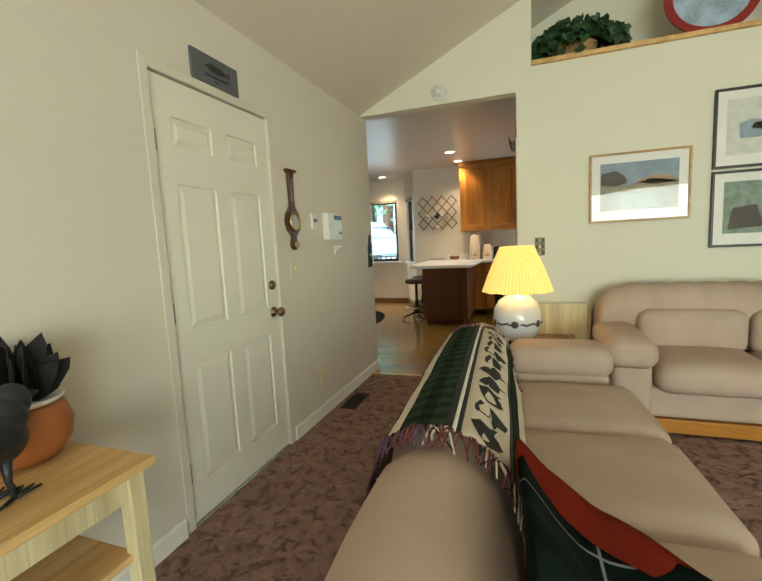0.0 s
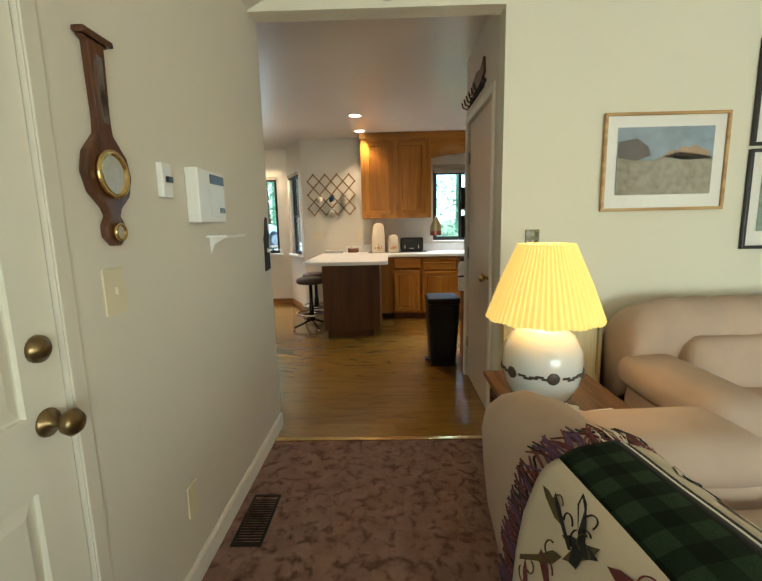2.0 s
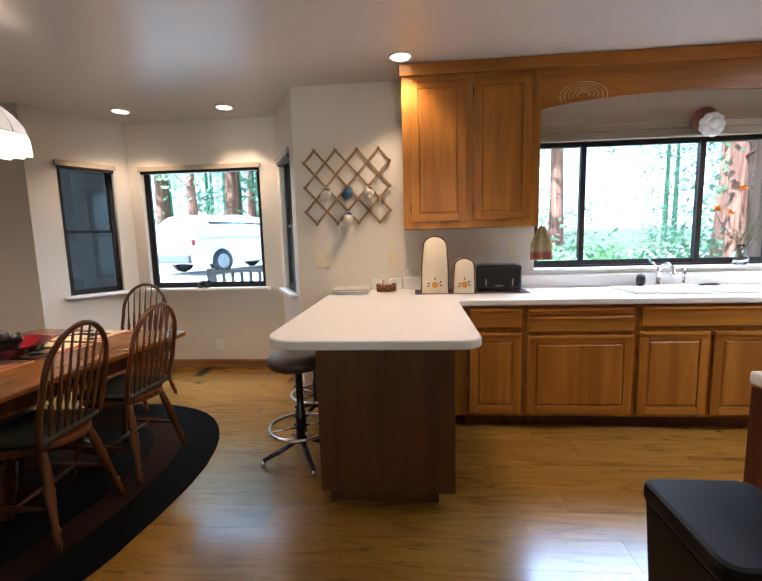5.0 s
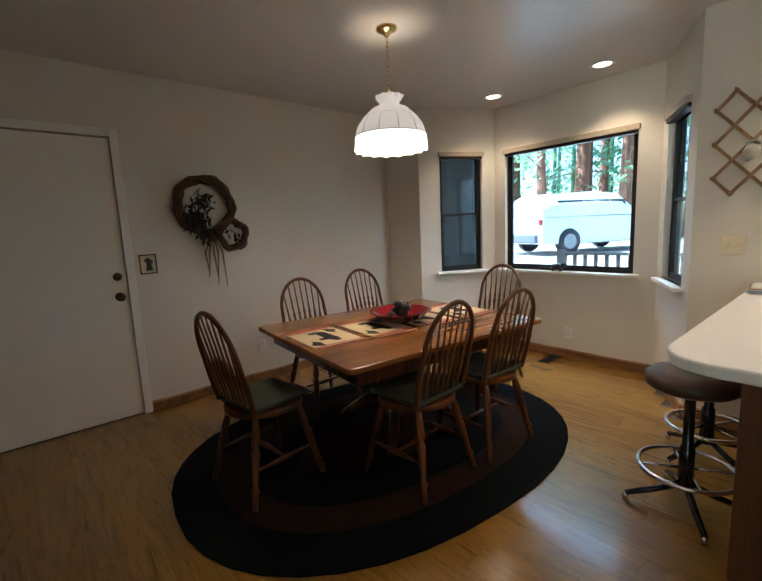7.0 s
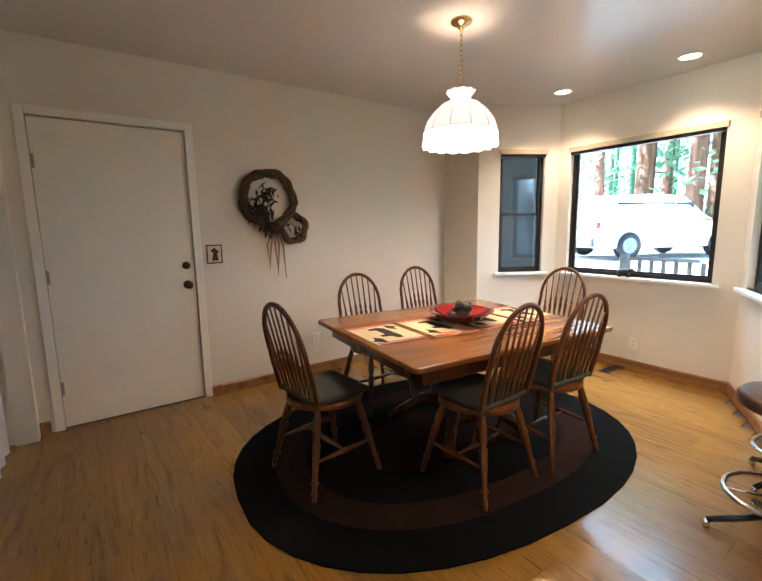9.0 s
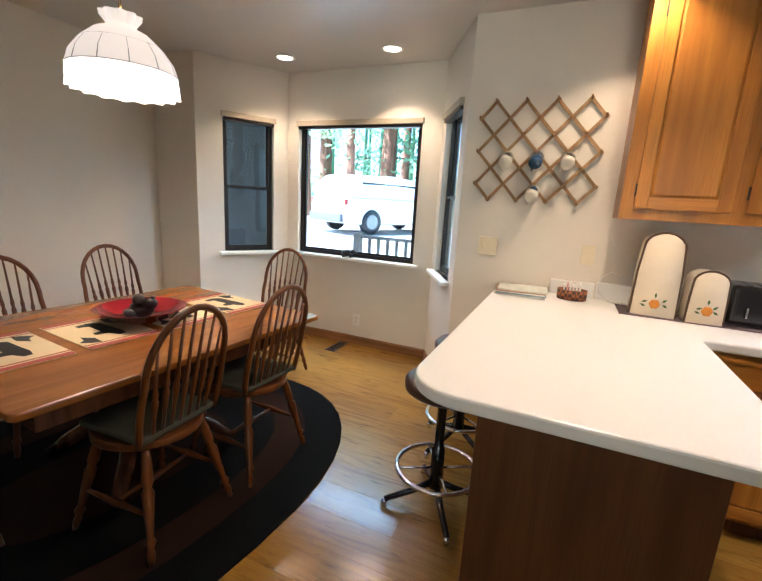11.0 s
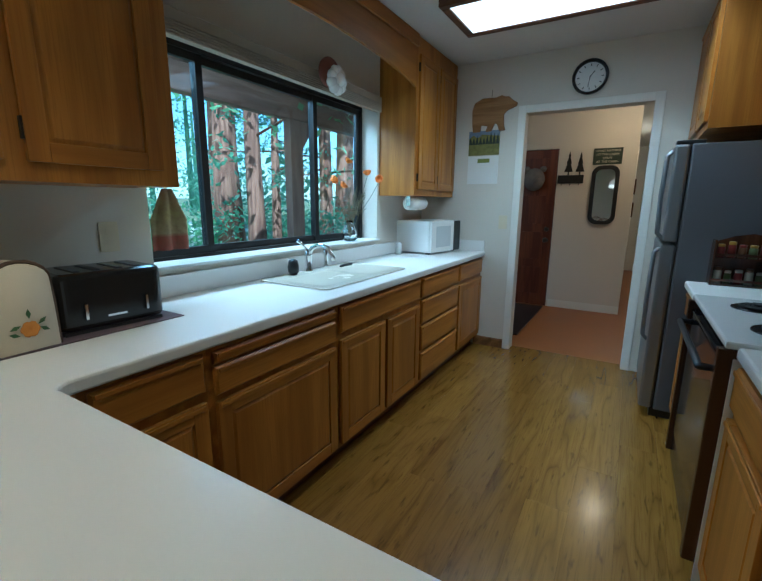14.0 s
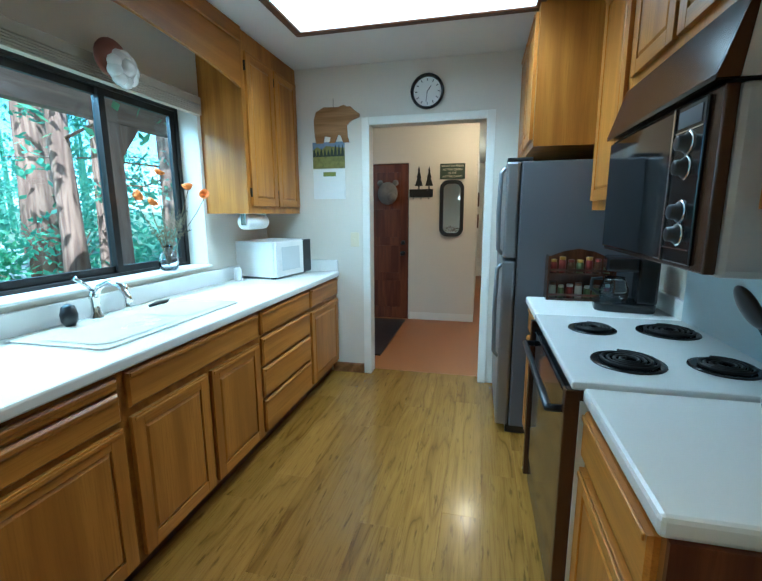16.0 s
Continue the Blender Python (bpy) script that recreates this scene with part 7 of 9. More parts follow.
for cz, r in ((-0.085, 0.062), (-0.232, 0.024)):
    bm = bmesh.new()
    lathe(bm, [(r, 0), (r, 0.010), (r * 0.82, 0.013), (r * 0.80, 0.003)], 30, pose(0, -0.0225, cz, 90))
    dl = part("bezel", bm, BRASS, ba, "brass ring", smooth=True)
    bm = bmesh.new()
    lathe(bm, [(r * 0.80, 0.0), (r * 0.79, 0.004), (0.001, 0.0045)], 30, pose(0, -0.0225, cz, 90))
    part("dial", bm, plain("silver_dial" + str(int(r * 1000)), (0.55, 0.53, 0.48), 0.3, 0.4, var=0.2, scale=60), dl)
th = thing("thermostat", "small white wall thermostat with a dark slider", "thermostat", (-1.5, 3.785, 1.455), 90)
part("cover", boxes((-0.03, 0.03, -0.02, 0, -0.055, 0.055)), WHITEP, th, bevel=0.003)
part("dial", boxes((-0.012, 0.016, -0.03, -0.0205, -0.006, 0.012)), BLACKP, th)
ap = thing("alarm_panel", "white alarm control panel with a dark display", "control panel", (-1.5, 4.06, 1.415), 90)
part("case", boxes((-0.12, 0.12, -0.05, 0, -0.095, 0.105)), WHITEP, ap, bevel=0.006)
part("display", boxes((-0.02, 0.11, -0.053, -0.0505, 0.055, 0.09)), BLACKP, ap)
part("keypad_cover", boxes((-0.02, 0.11, -0.054, -0.0505, -0.07, 0.045)), WHITEP, ap, bevel=0.002)
part("badge", boxes((0.05, 0.10, -0.056, -0.0545, -0.055, -0.035)), BLACKP, ap)
sh = thing("small_shelf", "little white bracket shelf under the alarm panel", "shelf", (-1.5, 4.17, 1.265), 90)
part("board", boxes((-0.09, 0.13, -0.085, 0, -0.006, 0.006)), WHITEP, sh, bevel=0.004)
bm = bmesh.new()
prism(bm, [(0, -0.0065), (-0.06, -0.0065), (-0.02, -0.03), (0, -0.07)], -0.055, -0.045, YZ)
part("bracket", bm, WHITEP, sh)
fp = thing("figure_switch_plate", "dark cut-out switch plate at the corner of the entry wall", "switch plate", (-1.5, 4.90, 1.20), 90)
bm = bmesh.new()
prism(bm, [(-0.05, -0.16), (0.05, -0.15), (0.045, 0.02), (0.06, 0.05), (0.03, 0.09), (0.035, 0.15), (0.0, 0.16), (-0.02, 0.12), (-0.03, 0.06), (-0.055, 0.03), (-0.045, 0.0)], -0.005, 0, XZ)
part("cover", bm, IRON, fp)
part("toggle", boxes((-0.006, 0.006, -0.018, -0.0055, -0.05, -0.025)), IVORY, fp)

# passage: hook rack above the closet door, ornaments, bin, extinguisher
hr = thing("hook_rack", "black iron hook rack with a painted bird board", "hook rack", (-0.12, 5.48, 2.235), -90)
bm = bmesh.new()
prism(bm, [(-0.22, 0.0), (-0.15, 0.06), (0.0, 0.09), (0.12, 0.07), (0.2, 0.12), (0.22, 0.02), (0.1, -0.02), (-0.1, -0.03)], -0.018, -0.002, XZ)
part("board", bm, WALNUT, hr)
for i in range(6):
    x = -0.22 + 0.088 * i
    bm = bmesh.new()
    tube(bm, [(x, -0.012, -0.015), (x, -0.016, -0.07), (x, -0.04, -0.098), (x, -0.07, -0.085), (x, -0.078, -0.05)], 0.006, 6)
    part("hook", bm, IRON, hr, smooth=True)
part("bar", boxes((-0.25, 0.25, -0.014, -0.004, -0.045, -0.031)), IRON, hr)
for z, nm in ((1.50, 0), (1.27, 1)):
    bm = bmesh.new()
    prism(bm, [(-0.02, -0.09), (0.02, -0.08), (0.035, 0.0), (0.02, 0.05), (0.0, 0.09), (-0.03, 0.05), (-0.025, 0.0)], -0.045, -0.002, XZ)
    solid("iron_ornament", bm, IRON, "small black iron wall ornament beside the passage", "wall ornament", (-0.12, 5.905, z), -90, group="iron wall ornaments")
BINP = plain("matt_black_plastic", (0.008, 0.008, 0.009), 0.5, var=0.2, fine=300, relief=0.05, gloss=0.2)
bin_ = thing("trash_can", "black plastic step trash can with a lid", "trash can", (-0.275, 6.25, 0.0))
bm = bmesh.new()
o0, o1 = rounded(-0.115, 0.115, -0.14, 0.14, 0.04), rounded(-0.145, 0.145, -0.17, 0.17, 0.045)
a = [bm.verts.new((x, y, 0.02)) for x, y in o0]
b = [bm.verts.new((x, y, 0.58)) for x, y in o1]
for i in range(len(a)):
    bm.faces.new((a[i], a[(i + 1) % len(a)], b[(i + 1) % len(a)], b[i]))
bm.faces.new(a[::-1])
bm.faces.new(b)
part("bucket", bm, BINP, bin_)
bm = bmesh.new()
prism(bm, rounded(-0.15, 0.15, -0.175, 0.175, 0.045), 0.581, 0.635)
part("lid", bm, BINP, bin_, bevel=0.015)
part("base", boxes((-0.12, 0.12, -0.145, 0.145, 0.0, 0.0195)), BINP, bin_, bevel=0.004)
part("pedal", boxes((-0.165, -0.10, -0.05, 0.05, 0.022, 0.035)), BINP, bin_, bevel=0.004)
fe = thing("fire_extinguisher", "white fire extinguisher with a black valve on the cabinet side", "fire extinguisher", (-0.105, 6.14, 0.70))
bm = bmesh.new()
lathe(bm, [(0.035, 0), (0.04, 0.01), (0.04, 0.22), (0.03, 0.25), (0.014, 0.262), (0.004, 0.264)], 20)
part("cylinder", bm, WHITEP, fe, smooth=True)
bm = bmesh.new()
lathe(bm, [(0.014, 0.264), (0.014, 0.29), (0.004, 0.292)], 12)
box(bm, -0.05, 0.02, -0.009, 0.009, 0.29, 0.303)
tube(bm, [(-0.014, 0, 0.28), (-0.05, 0, 0.27), (-0.055, 0, 0.20)], 0.007, 6)
part("valve", bm, BLACKP, fe)
part("strap", boxes((-0.043, 0.049, -0.043, 0.043, 0.125, 0.14)), BLACKP, fe)

# ---- small things in the kitchen ----
CANVAS = plain("cream_canvas", (0.66, 0.58, 0.45), 0.9, var=0.06, scale=10, fine=350, relief=0.4)
PIPE = plain("brown_piping", (0.10, 0.06, 0.035), 0.8)
ORANGE = plain("orange_thread", (0.62, 0.24, 0.03), 0.8)
GREENT = plain("green_thread", (0.06, 0.12, 0.04), 0.8)


def cover(at, turn, w, d, h, top, label):
    """A quilted canvas appliance cover: arched front, piping and an embroidered flower."""
    ob = thing("appliance_cover", label, "appliance cover", at, turn, "canvas appliance covers")
    bm = bmesh.new()
    n_ = 10
    def arch(s, y):
        pts = [(-w / 2 * s, 0.0), (-w / 2 * s * 0.97, h * 0.5)]
        for i in range(n_ + 1):
            t = math.pi - math.pi * i / n_
            pts.append((w / 2 * top * s * math.cos(t), h - w / 2 * top * 0.8 + w / 2 * top * 0.8 * s * math.sin(t)))
        pts += [(w / 2 * s * 0.97, h * 0.5), (w / 2 * s, 0.0)]
        return [bm.verts.new((x + 0.004 * noise.noise(Vector((x * 20, y * 20, z * 14))), y + 0.006 * noise.noise(Vector((z * 14, x * 14, 3))), z)) for x, z in pts]
    rows = [arch(0.93, -d / 2), arch(1.0, -d / 2 + 0.02), arch(1.03, 0), arch(1.0, d / 2 - 0.02), arch(0.93, d / 2)]
    for a, b in zip(rows, rows[1:]):
        for i in range(len(a) - 1):
            bm.faces.new((a[i], a[i + 1], b[i + 1], b[i]))
    bm.faces.new(rows[0][::-1])
    bm.faces.new(rows[-1])
    edge = [v.co.copy() for v in rows[1]]
    part("cloth", bm, CANVAS, ob, smooth=True)
    bm = bmesh.new()
    tube(bm, [p * 1.012 + Vector((0, -0.006, 0)) for p in edge], 0.006, 6)
    part("piping", bm, PIPE, ob, "brown piping")
    bm = bmesh.new()
    for k in range(6):
        a = 2 * math.pi * k / 6
        lathe(bm, [(0.013, 0), (0.010, 0.002), (0.001, 0.003)], 8, pose(0.012 * math.cos(a), -d / 2 - 0.006, 0.065 + 0.012 * math.sin(a), 90))
    part("flower", bm, ORANGE, ob, "orange embroidered flower")
    bm = bmesh.new()
    for sx, sz, an in ((-0.045, 0.01, 20), (0.045, -0.005, -30), (-0.05, -0.01, -20), (0.04, 0.02, 40), (0.0, 0.045, 90)):
        m = pose(sx * w / 0.2, -d / 2 - 0.007, 0.065 + sz, 0, -an, 0)
        prism(bm, [(-0.014, 0), (0, 0.006), (0.014, 0), (0, -0.006)], -0.001, 0.001, m @ XZ)
    part("leaf_stitch", bm, GREENT, ob)["kind"] = "stuff"
    return ob


solid("counter_mat", boxes((-1.06, -0.22, 8.33, 8.62, 0.911, 0.914)), plain("purple_grey_mat", (0.13, 0.09, 0.10), 0.8, var=0.2, scale=14), "purple-grey mat under the appliances", "mat")
cover((-0.905, 8.46, 0.915), -3, 0.20, 0.20, 0.42, 0.86, "tall cream canvas cover with an embroidered flower")
cover((-0.70, 8.42, 0.915), 3, 0.155, 0.16, 0.255, 0.92, "small cream canvas cover with an embroidered flower")
to = thing("toaster", "black four-slot toaster beside the canvas covers", "toaster", (-0.43, 8.49, 0.915), -4)
bm = bmesh.new()
prism(bm, rounded(-0.165, 0.165, -0.12, 0.12, 0.03), 0.012, 0.20)
part("body", bm, BLACKM, to, bevel=0.018)
part("base", boxes((-0.155, 0.155, -0.11, 0.11, 0.0, 0.0115)), BLACKP, to)
for sx in (-0.10, -0.04, 0.03, 0.09):
    part("slot", boxes((sx, sx + 0.018, -0.08, 0.08, 0.2005, 0.203)), plain("slot_shadow_steel", (0.10, 0.10, 0.10), 0.4, 0.9) if "slot_shadow_steel" not in bpy.data.materials else bpy.data.materials["slot_shadow_steel"], to)
for sx in (-0.095, 0.095):
    part("lever", boxes((sx - 0.004, sx + 0.004, -0.135, -0.1205, 0.05, 0.10)), CHROME, to)
part("nameplate", boxes((-0.03, 0.03, -0.1225, -0.1205, 0.045, 0.052)), CHROME, to, "small chrome badge")
bm = bmesh.new()
tube(bm, [(-1.02, 8.60, 1.06), (-1.10, 8.60, 1.09), (-1.15, 8.59, 1.05), (-1.15, 8.58, 0.97), (-1.10, 8.56, 0.925), (-1.0, 8.55, 0.92)], 0.0035, 6)
solid("power_cord", bm, WHITEP, "pale appliance cord looping on the counter", "cord", smooth=True)
ba2 = thing("woven_basket", "small checked woven basket with paper packets", "basket", (-1.29, 8.56, 0.911))
bm = bmesh.new()
lathe(bm, [(0.075, 0), (0.08, 0.003), (0.082, 0.06), (0.078, 0.06), (0.075, 0.008), (0.002, 0.006)], 26, flat=0.75)
bk, bn_, bl_, bb_ = node_mat("checked_weave")
chk = bn_.new("ShaderNodeTexChecker")
chk.inputs["Scale"].default_value = 52.0
chk.inputs["Color1"].default_value, chk.inputs["Color2"].default_value = (0.30, 0.10, 0.03, 1), (0.05, 0.02, 0.012, 1)
bl_.new(coords(bn_, bl_, shift=False), chk.inputs["Vector"])
bl_.new(chk.outputs["Color"], bb_.inputs["Base Color"])
bb_.inputs["Roughness"].default_value = 0.6
part("weave", bm, bk, ba2, smooth=True)
for i in range(6):
    part("packet", boxes((-0.05 + 0.017 * i, -0.04 + 0.017 * i, -0.035, 0.035, 0.012, 0.085 + 0.006 * (i % 3))), (WHITEP, plain("pink_paper", (0.62, 0.38, 0.34), 0.7))[i % 2] if i < 2 else WHITEP, ba2)
mg = thing("magazine_pile", "pile of magazines and mail on the peninsula", "magazines", (-1.575, 8.51, 0.911), 4)
rmz = random.Random(2)
for i in range(6):
    m = pose(rmz.uniform(-0.012, 0.012), rmz.uniform(-0.01, 0.01), 0, 0, 0, rmz.uniform(-5, 5))
    bm = bmesh.new()
    box(bm, -0.14, 0.14, -0.105, 0.105, 0.0065 * i, 0.0065 * i + 0.006, m)
    part("magazine", bm, (WHITEP, PALEB, SKYP, WHITEP, LTBR, PALEB)[i], mg)
mc = thing("microwave", "white countertop microwave with a dark front edge", "microwave", (2.31, 8.49, 0.911), 0)
mc.matrix_basis = pose(2.40, 8.50, 0.911, 0, 0, -9)
part("body", boxes((-0.26, 0.23, -0.19, 0.18, 0.012, 0.285)), WHITEP, mc, bevel=0.006)
part("door", boxes((-0.26, 0.11, -0.215, -0.1905, 0.015, 0.283)), WHITEP, mc, bevel=0.006)
part("door_window", boxes((-0.19, 0.05, -0.218, -0.2155, 0.06, 0.24)), plain("pale_window_film", (0.60, 0.62, 0.62), 0.2), mc)
part("control_panel", boxes((0.112, 0.23, -0.212, -0.1905, 0.015, 0.283)), BLACKM, mc, bevel=0.004)
for sx in (-0.22, 0.19):
    part("foot", boxes((sx - 0.015, sx + 0.015, -0.17, -0.14, 0.0, 0.0115)), BLACKP, mc)
ptw = thing("paper_towel", "white paper towel roll under the wall cabinet", "paper towel", (2.05, 8.46, 1.345))
bm = bmesh.new()
lathe(bm, [(0.018, -0.13), (0.052, -0.13), (0.054, 0.0), (0.052, 0.13), (0.018, 0.13)], 24, pose(0, 0, 0, 0, 90, 0))
part("roll", bm, WHITEP, ptw, smooth=True)
part("bracket", boxes((-0.142, -0.134, -0.02, 0.02, -0.02, 0.058)), CHROME, ptw)
part("bracket", boxes((0.134, 0.142, -0.02, 0.02, -0.02, 0.058)), CHROME, ptw)
bm = bmesh.new()
lathe(bm, [(0.026, 0), (0.028, 0.01), (0.026, 0.09), (0.018, 0.10), (0.003, 0.102)], 16)
solid("soap_tin", bm, WHITEP, "small white canister beside the microwave", "canister", (2.02, 8.60, 0.911), smooth=True)

# vase with dried poppies on the window ledge
vz = thing("glass_vase", "clear glass jug with orange poppies and dry stems", "vase", (1.50, 8.75, 1.056))
bm = bmesh.new()
lathe(bm, [(0.042, 0), (0.055, 0.015), (0.058, 0.06), (0.045, 0.10), (0.024, 0.13), (0.028, 0.155), (0.025, 0.155), (0.021, 0.13), (0.04, 0.098), (0.052, 0.06), (0.05, 0.02), (0.002, 0.012)], 24)
part("jug", bm, CLEAR, vz, smooth=True)
rz = random.Random(4)
STEM = plain("dry_stem", (0.12, 0.10, 0.05), 0.8, var=0.3)
POPPY = plain("poppy_orange", (0.75, 0.20, 0.02), 0.6, var=0.15, scale=40)
heads = [(-0.03, 0.0, 0.58), (-0.13, -0.02, 0.40), (0.16, -0.06, 0.50), (0.28, -0.10, 0.47), (-0.22, 0.0, 0.44)]
for hx, hy, hz in heads:
    bm = bmesh.new()
    tube(bm, [(0.0, 0, 0.02), (hx * 0.3, hy * 0.3, 0.2), (hx * 0.75, hy * 0.7, hz * 0.75), (hx, hy, hz)], 0.0022, 5)
    stm = part("stem", bm, STEM, vz)
    bm = bmesh.new()
    lathe(bm, [(0.006, 0), (0.022, 0.01), (0.034, 0.03), (0.03, 0.032), (0.018, 0.014), (0.002, 0.008)], 14, pose(hx, hy, hz, rz.uniform(20, 80), 0, rz.uniform(0, 360)))
    part("poppy", bm, POPPY, stm, "orange poppy head", smooth=True)
bm = bmesh.new()
for i in range(26):
    a, rr, h_ = rz.uniform(0, 6.28), rz.uniform(0.05, 0.26), rz.uniform(0.22, 0.42)
    tube(bm, [(0, 0, 0.03), (0.3 * rr * math.cos(a), 0.15 * rr * math.sin(a), 0.2), (rr * math.cos(a), -abs(0.4 * rr * math.sin(a)) , h_)], 0.0014, 4)
    for k in range(7):
        t = 0.5 + 0.5 * k / 7
        c = Vector((rr * math.cos(a) * t, -abs(0.4 * rr * math.sin(a)) * t, 0.2 + (h_ - 0.2) * (2 * t - 1)))
        bmesh.ops.create_icosphere(bm, subdivisions=1, radius=0.005, matrix=Matrix.Translation(c + Vector((rz.gauss(0, 0.006), rz.gauss(0, 0.004), rz.gauss(0, 0.006)))))
so = part("dry_sprig", bm, STEM, vz, "dry seed sprigs")
so["kind"] = "stuff"
hb = thing("hanging_towel", "printed kitchen towel hanging at the window's edge", "towel", (-0.07, 8.615, 1.395))
bm = bmesh.new()
rows = []
for i in range(9):
    z = -0.26 * i / 8
    w = 0.022 + 0.062 * min(1, i / 4)
    rows.append([bm.verts.new((w * (2 * j / 10 - 1), 0.012 * math.sin(j * 1.3) * (0.4 + i / 8) - 0.01, z)) for j in range(11)])
for a, b in zip(rows, rows[1:]):
    for j in range(10):
        bm.faces.new((a[j], a[j + 1], b[j + 1], b[j]))
tm, tn_, tl_, tb_ = node_mat("printed_towel")
tc_ = tn_.new("ShaderNodeTexCoord")
sx_ = tn_.new("ShaderNodeSeparateXYZ")
tl_.new(tc_.outputs["Object"], sx_.inputs[0])
mr_ = tn_.new("ShaderNodeMapRange")
mr_.inputs["From Min"].default_value, mr_.inputs["From Max"].default_value = -0.26, 0.0
tl_.new(sx_.outputs[2], mr_.inputs["Value"])
base_ = ramp(tn_, tl_, mr_.outputs[0], [(0.0, (0.40, 0.07, 0.05)), (0.22, (0.42, 0.09, 0.06)), (0.28, (0.50, 0.42, 0.22)), (0.6, (0.38, 0.36, 0.12)), (1.0, (0.30, 0.22, 0.12))])
tl_.new(mix_col(tn_, tl_, noise_tex(tn_, tl_, tc_.outputs["Object"], 38.0, 3), base_, (0.20, 0.12, 0.07)), tb_.inputs["Base Color"])
tb_.inputs["Roughness"].default_value = 0.9
oo = part("cloth", bm, tm, hb, smooth=True)
md = oo.modifiers.new("thick", "SOLIDIFY")
md.thickness = 0.005
bm = bmesh.new()
tube(bm, [(0, -0.005, 0.0), (0, 0.004, 0.012), (0, -0.012, 0.02)], 0.004, 6)
part("loop", bm, WHITEP, hb)
orn = thing("shell_ornament", "white and brown doll-like ornament hanging from the blind", "ornament", (1.075, 8.60, 2.09))
orn.scale = (1.45, 1.3, 1.45)
bm = bmesh.new()
bmesh.ops.create_icosphere(bm, subdivisions=3, radius=0.062, matrix=pose(0, 0, 0.03) @ Matrix.Diagonal((1, 0.6, 1, 1)))
part("hood", bm, plain("rust_cloth", (0.20, 0.07, 0.045), 0.8, var=0.2), orn, smooth=True)
bm = bmesh.new()
for i in range(9):
    a = 2 * math.pi * i / 9
    bmesh.ops.create_icosphere(bm, subdivisions=2, radius=0.026, matrix=pose(0.015 + 0.036 * math.cos(a), -0.03, 0.0 + 0.036 * math.sin(a)))
bmesh.ops.create_icosphere(bm, subdivisions=2, radius=0.032, matrix=pose(0.018, -0.042, 0.002))
part("ruffle", bm, WHITEP, orn, smooth=True)["kind"] = "stuff"
bm = bmesh.new()
tube(bm, [(0, 0.02, 0.03), (0, 0.042, 0.04)], 0.004, 5)
part("cord", bm, WHITEP, orn)

# end wall: clock, bear board, calendar (faces look to -x; local x runs along -y)
ck = thing("wall_clock", "round black wall clock with a white face", "clock", (2.683, 7.284, 2.32), -90)
bm = bmesh.new()
lathe(bm, [(0.128, 0), (0.128, 0.03), (0.113, 0.036), (0.108, 0.02), (0.106, 0.004)], 40, pose(0, 0, 0, 90))
part("rim", bm, BLACKM, ck, smooth=True)
bm = bmesh.new()
lathe(bm, [(0.107, 0), (0.106, 0.008), (0.002, 0.0085)], 40, pose(0, 0, 0, 90))
part("dial", bm, WHITEP, ck)
bm = bmesh.new()
for a in range(12):
    box(bm, -0.003, 0.003, -0.0105, -0.009, 0.078, 0.095, Matrix.Rotation(radians(30 * a), 4, "Y"))
part("hour_mark", bm, BLACKP, ck)["kind"] = "stuff"
part("hand_short", boxes((-0.003, 0.003, -0.013, -0.011, -0.008, 0.05)), BLACKP, ck).rotation_euler = (0, radians(35), 0)
part("hand_long", boxes((-0.002, 0.002, -0.016, -0.0135, -0.01, 0.075)), BLACKP, ck).rotation_euler = (0, radians(188), 0)
br = thing("bear_board", "tan wooden bear-shaped board hanging on the wall", "wall decor", (2.683, 8.03, 2.12), -90)
bm = bmesh.new()
prism(bm, [(-0.19, 0.04), (-0.17, 0.10), (-0.10, 0.135), (0.02, 0.13), (0.07, 0.145), (0.10, 0.13), (0.13, 0.13), (0.16, 0.10), (0.205, 0.07), (0.20, 0.045), (0.13, 0.02), (0.095, -0.01), (0.10, -0.10), (0.115, -0.145), (0.06, -0.145), (0.04, -0.09), (0.02, -0.08), (-0.01, -0.145), (-0.06, -0.145), (-0.045, -0.10), (-0.10, -0.09), (-0.11, -0.145), (-0.175, -0.145), (-0.185, -0.08)], -0.016, -0.002, XZ)
part("board", bm, wood("tan_board", (0.27, 0.14, 0.05), (0.36, 0.20, 0.08), 0, 0.5), br, bevel=0.003)
bm = bmesh.new()
tube(bm, [(-0.02, -0.006, 0.13), (-0.02, -0.004, 0.20)], 0.002, 5)
part("cord", bm, STEM, br)
cl = thing("wall_calendar", "wall calendar with a meadow photo and a blank white page", "calendar", (2.683, 8.10, 1.755), -90)
part("photo_page", boxes((-0.14, 0.14, -0.005, -0.001, 0.02, 0.23)), plain("calendar_meadow", (0.15, 0.14, 0.035), 0.5, var=0.75, scale=26, fine=60), cl)
bm = bmesh.new()
prism(bm, [(-0.14, 0.165), (-0.10, 0.195), (-0.06, 0.17), (-0.02, 0.20), (0.14, 0.18), (0.14, 0.23), (-0.14, 0.23)], -0.0058, -0.0052, XZ)
part("sky", bm, plain("calendar_sky", (0.16, 0.21, 0.30), 0.5, var=0.3, scale=14), cl)
rcl = random.Random(4)
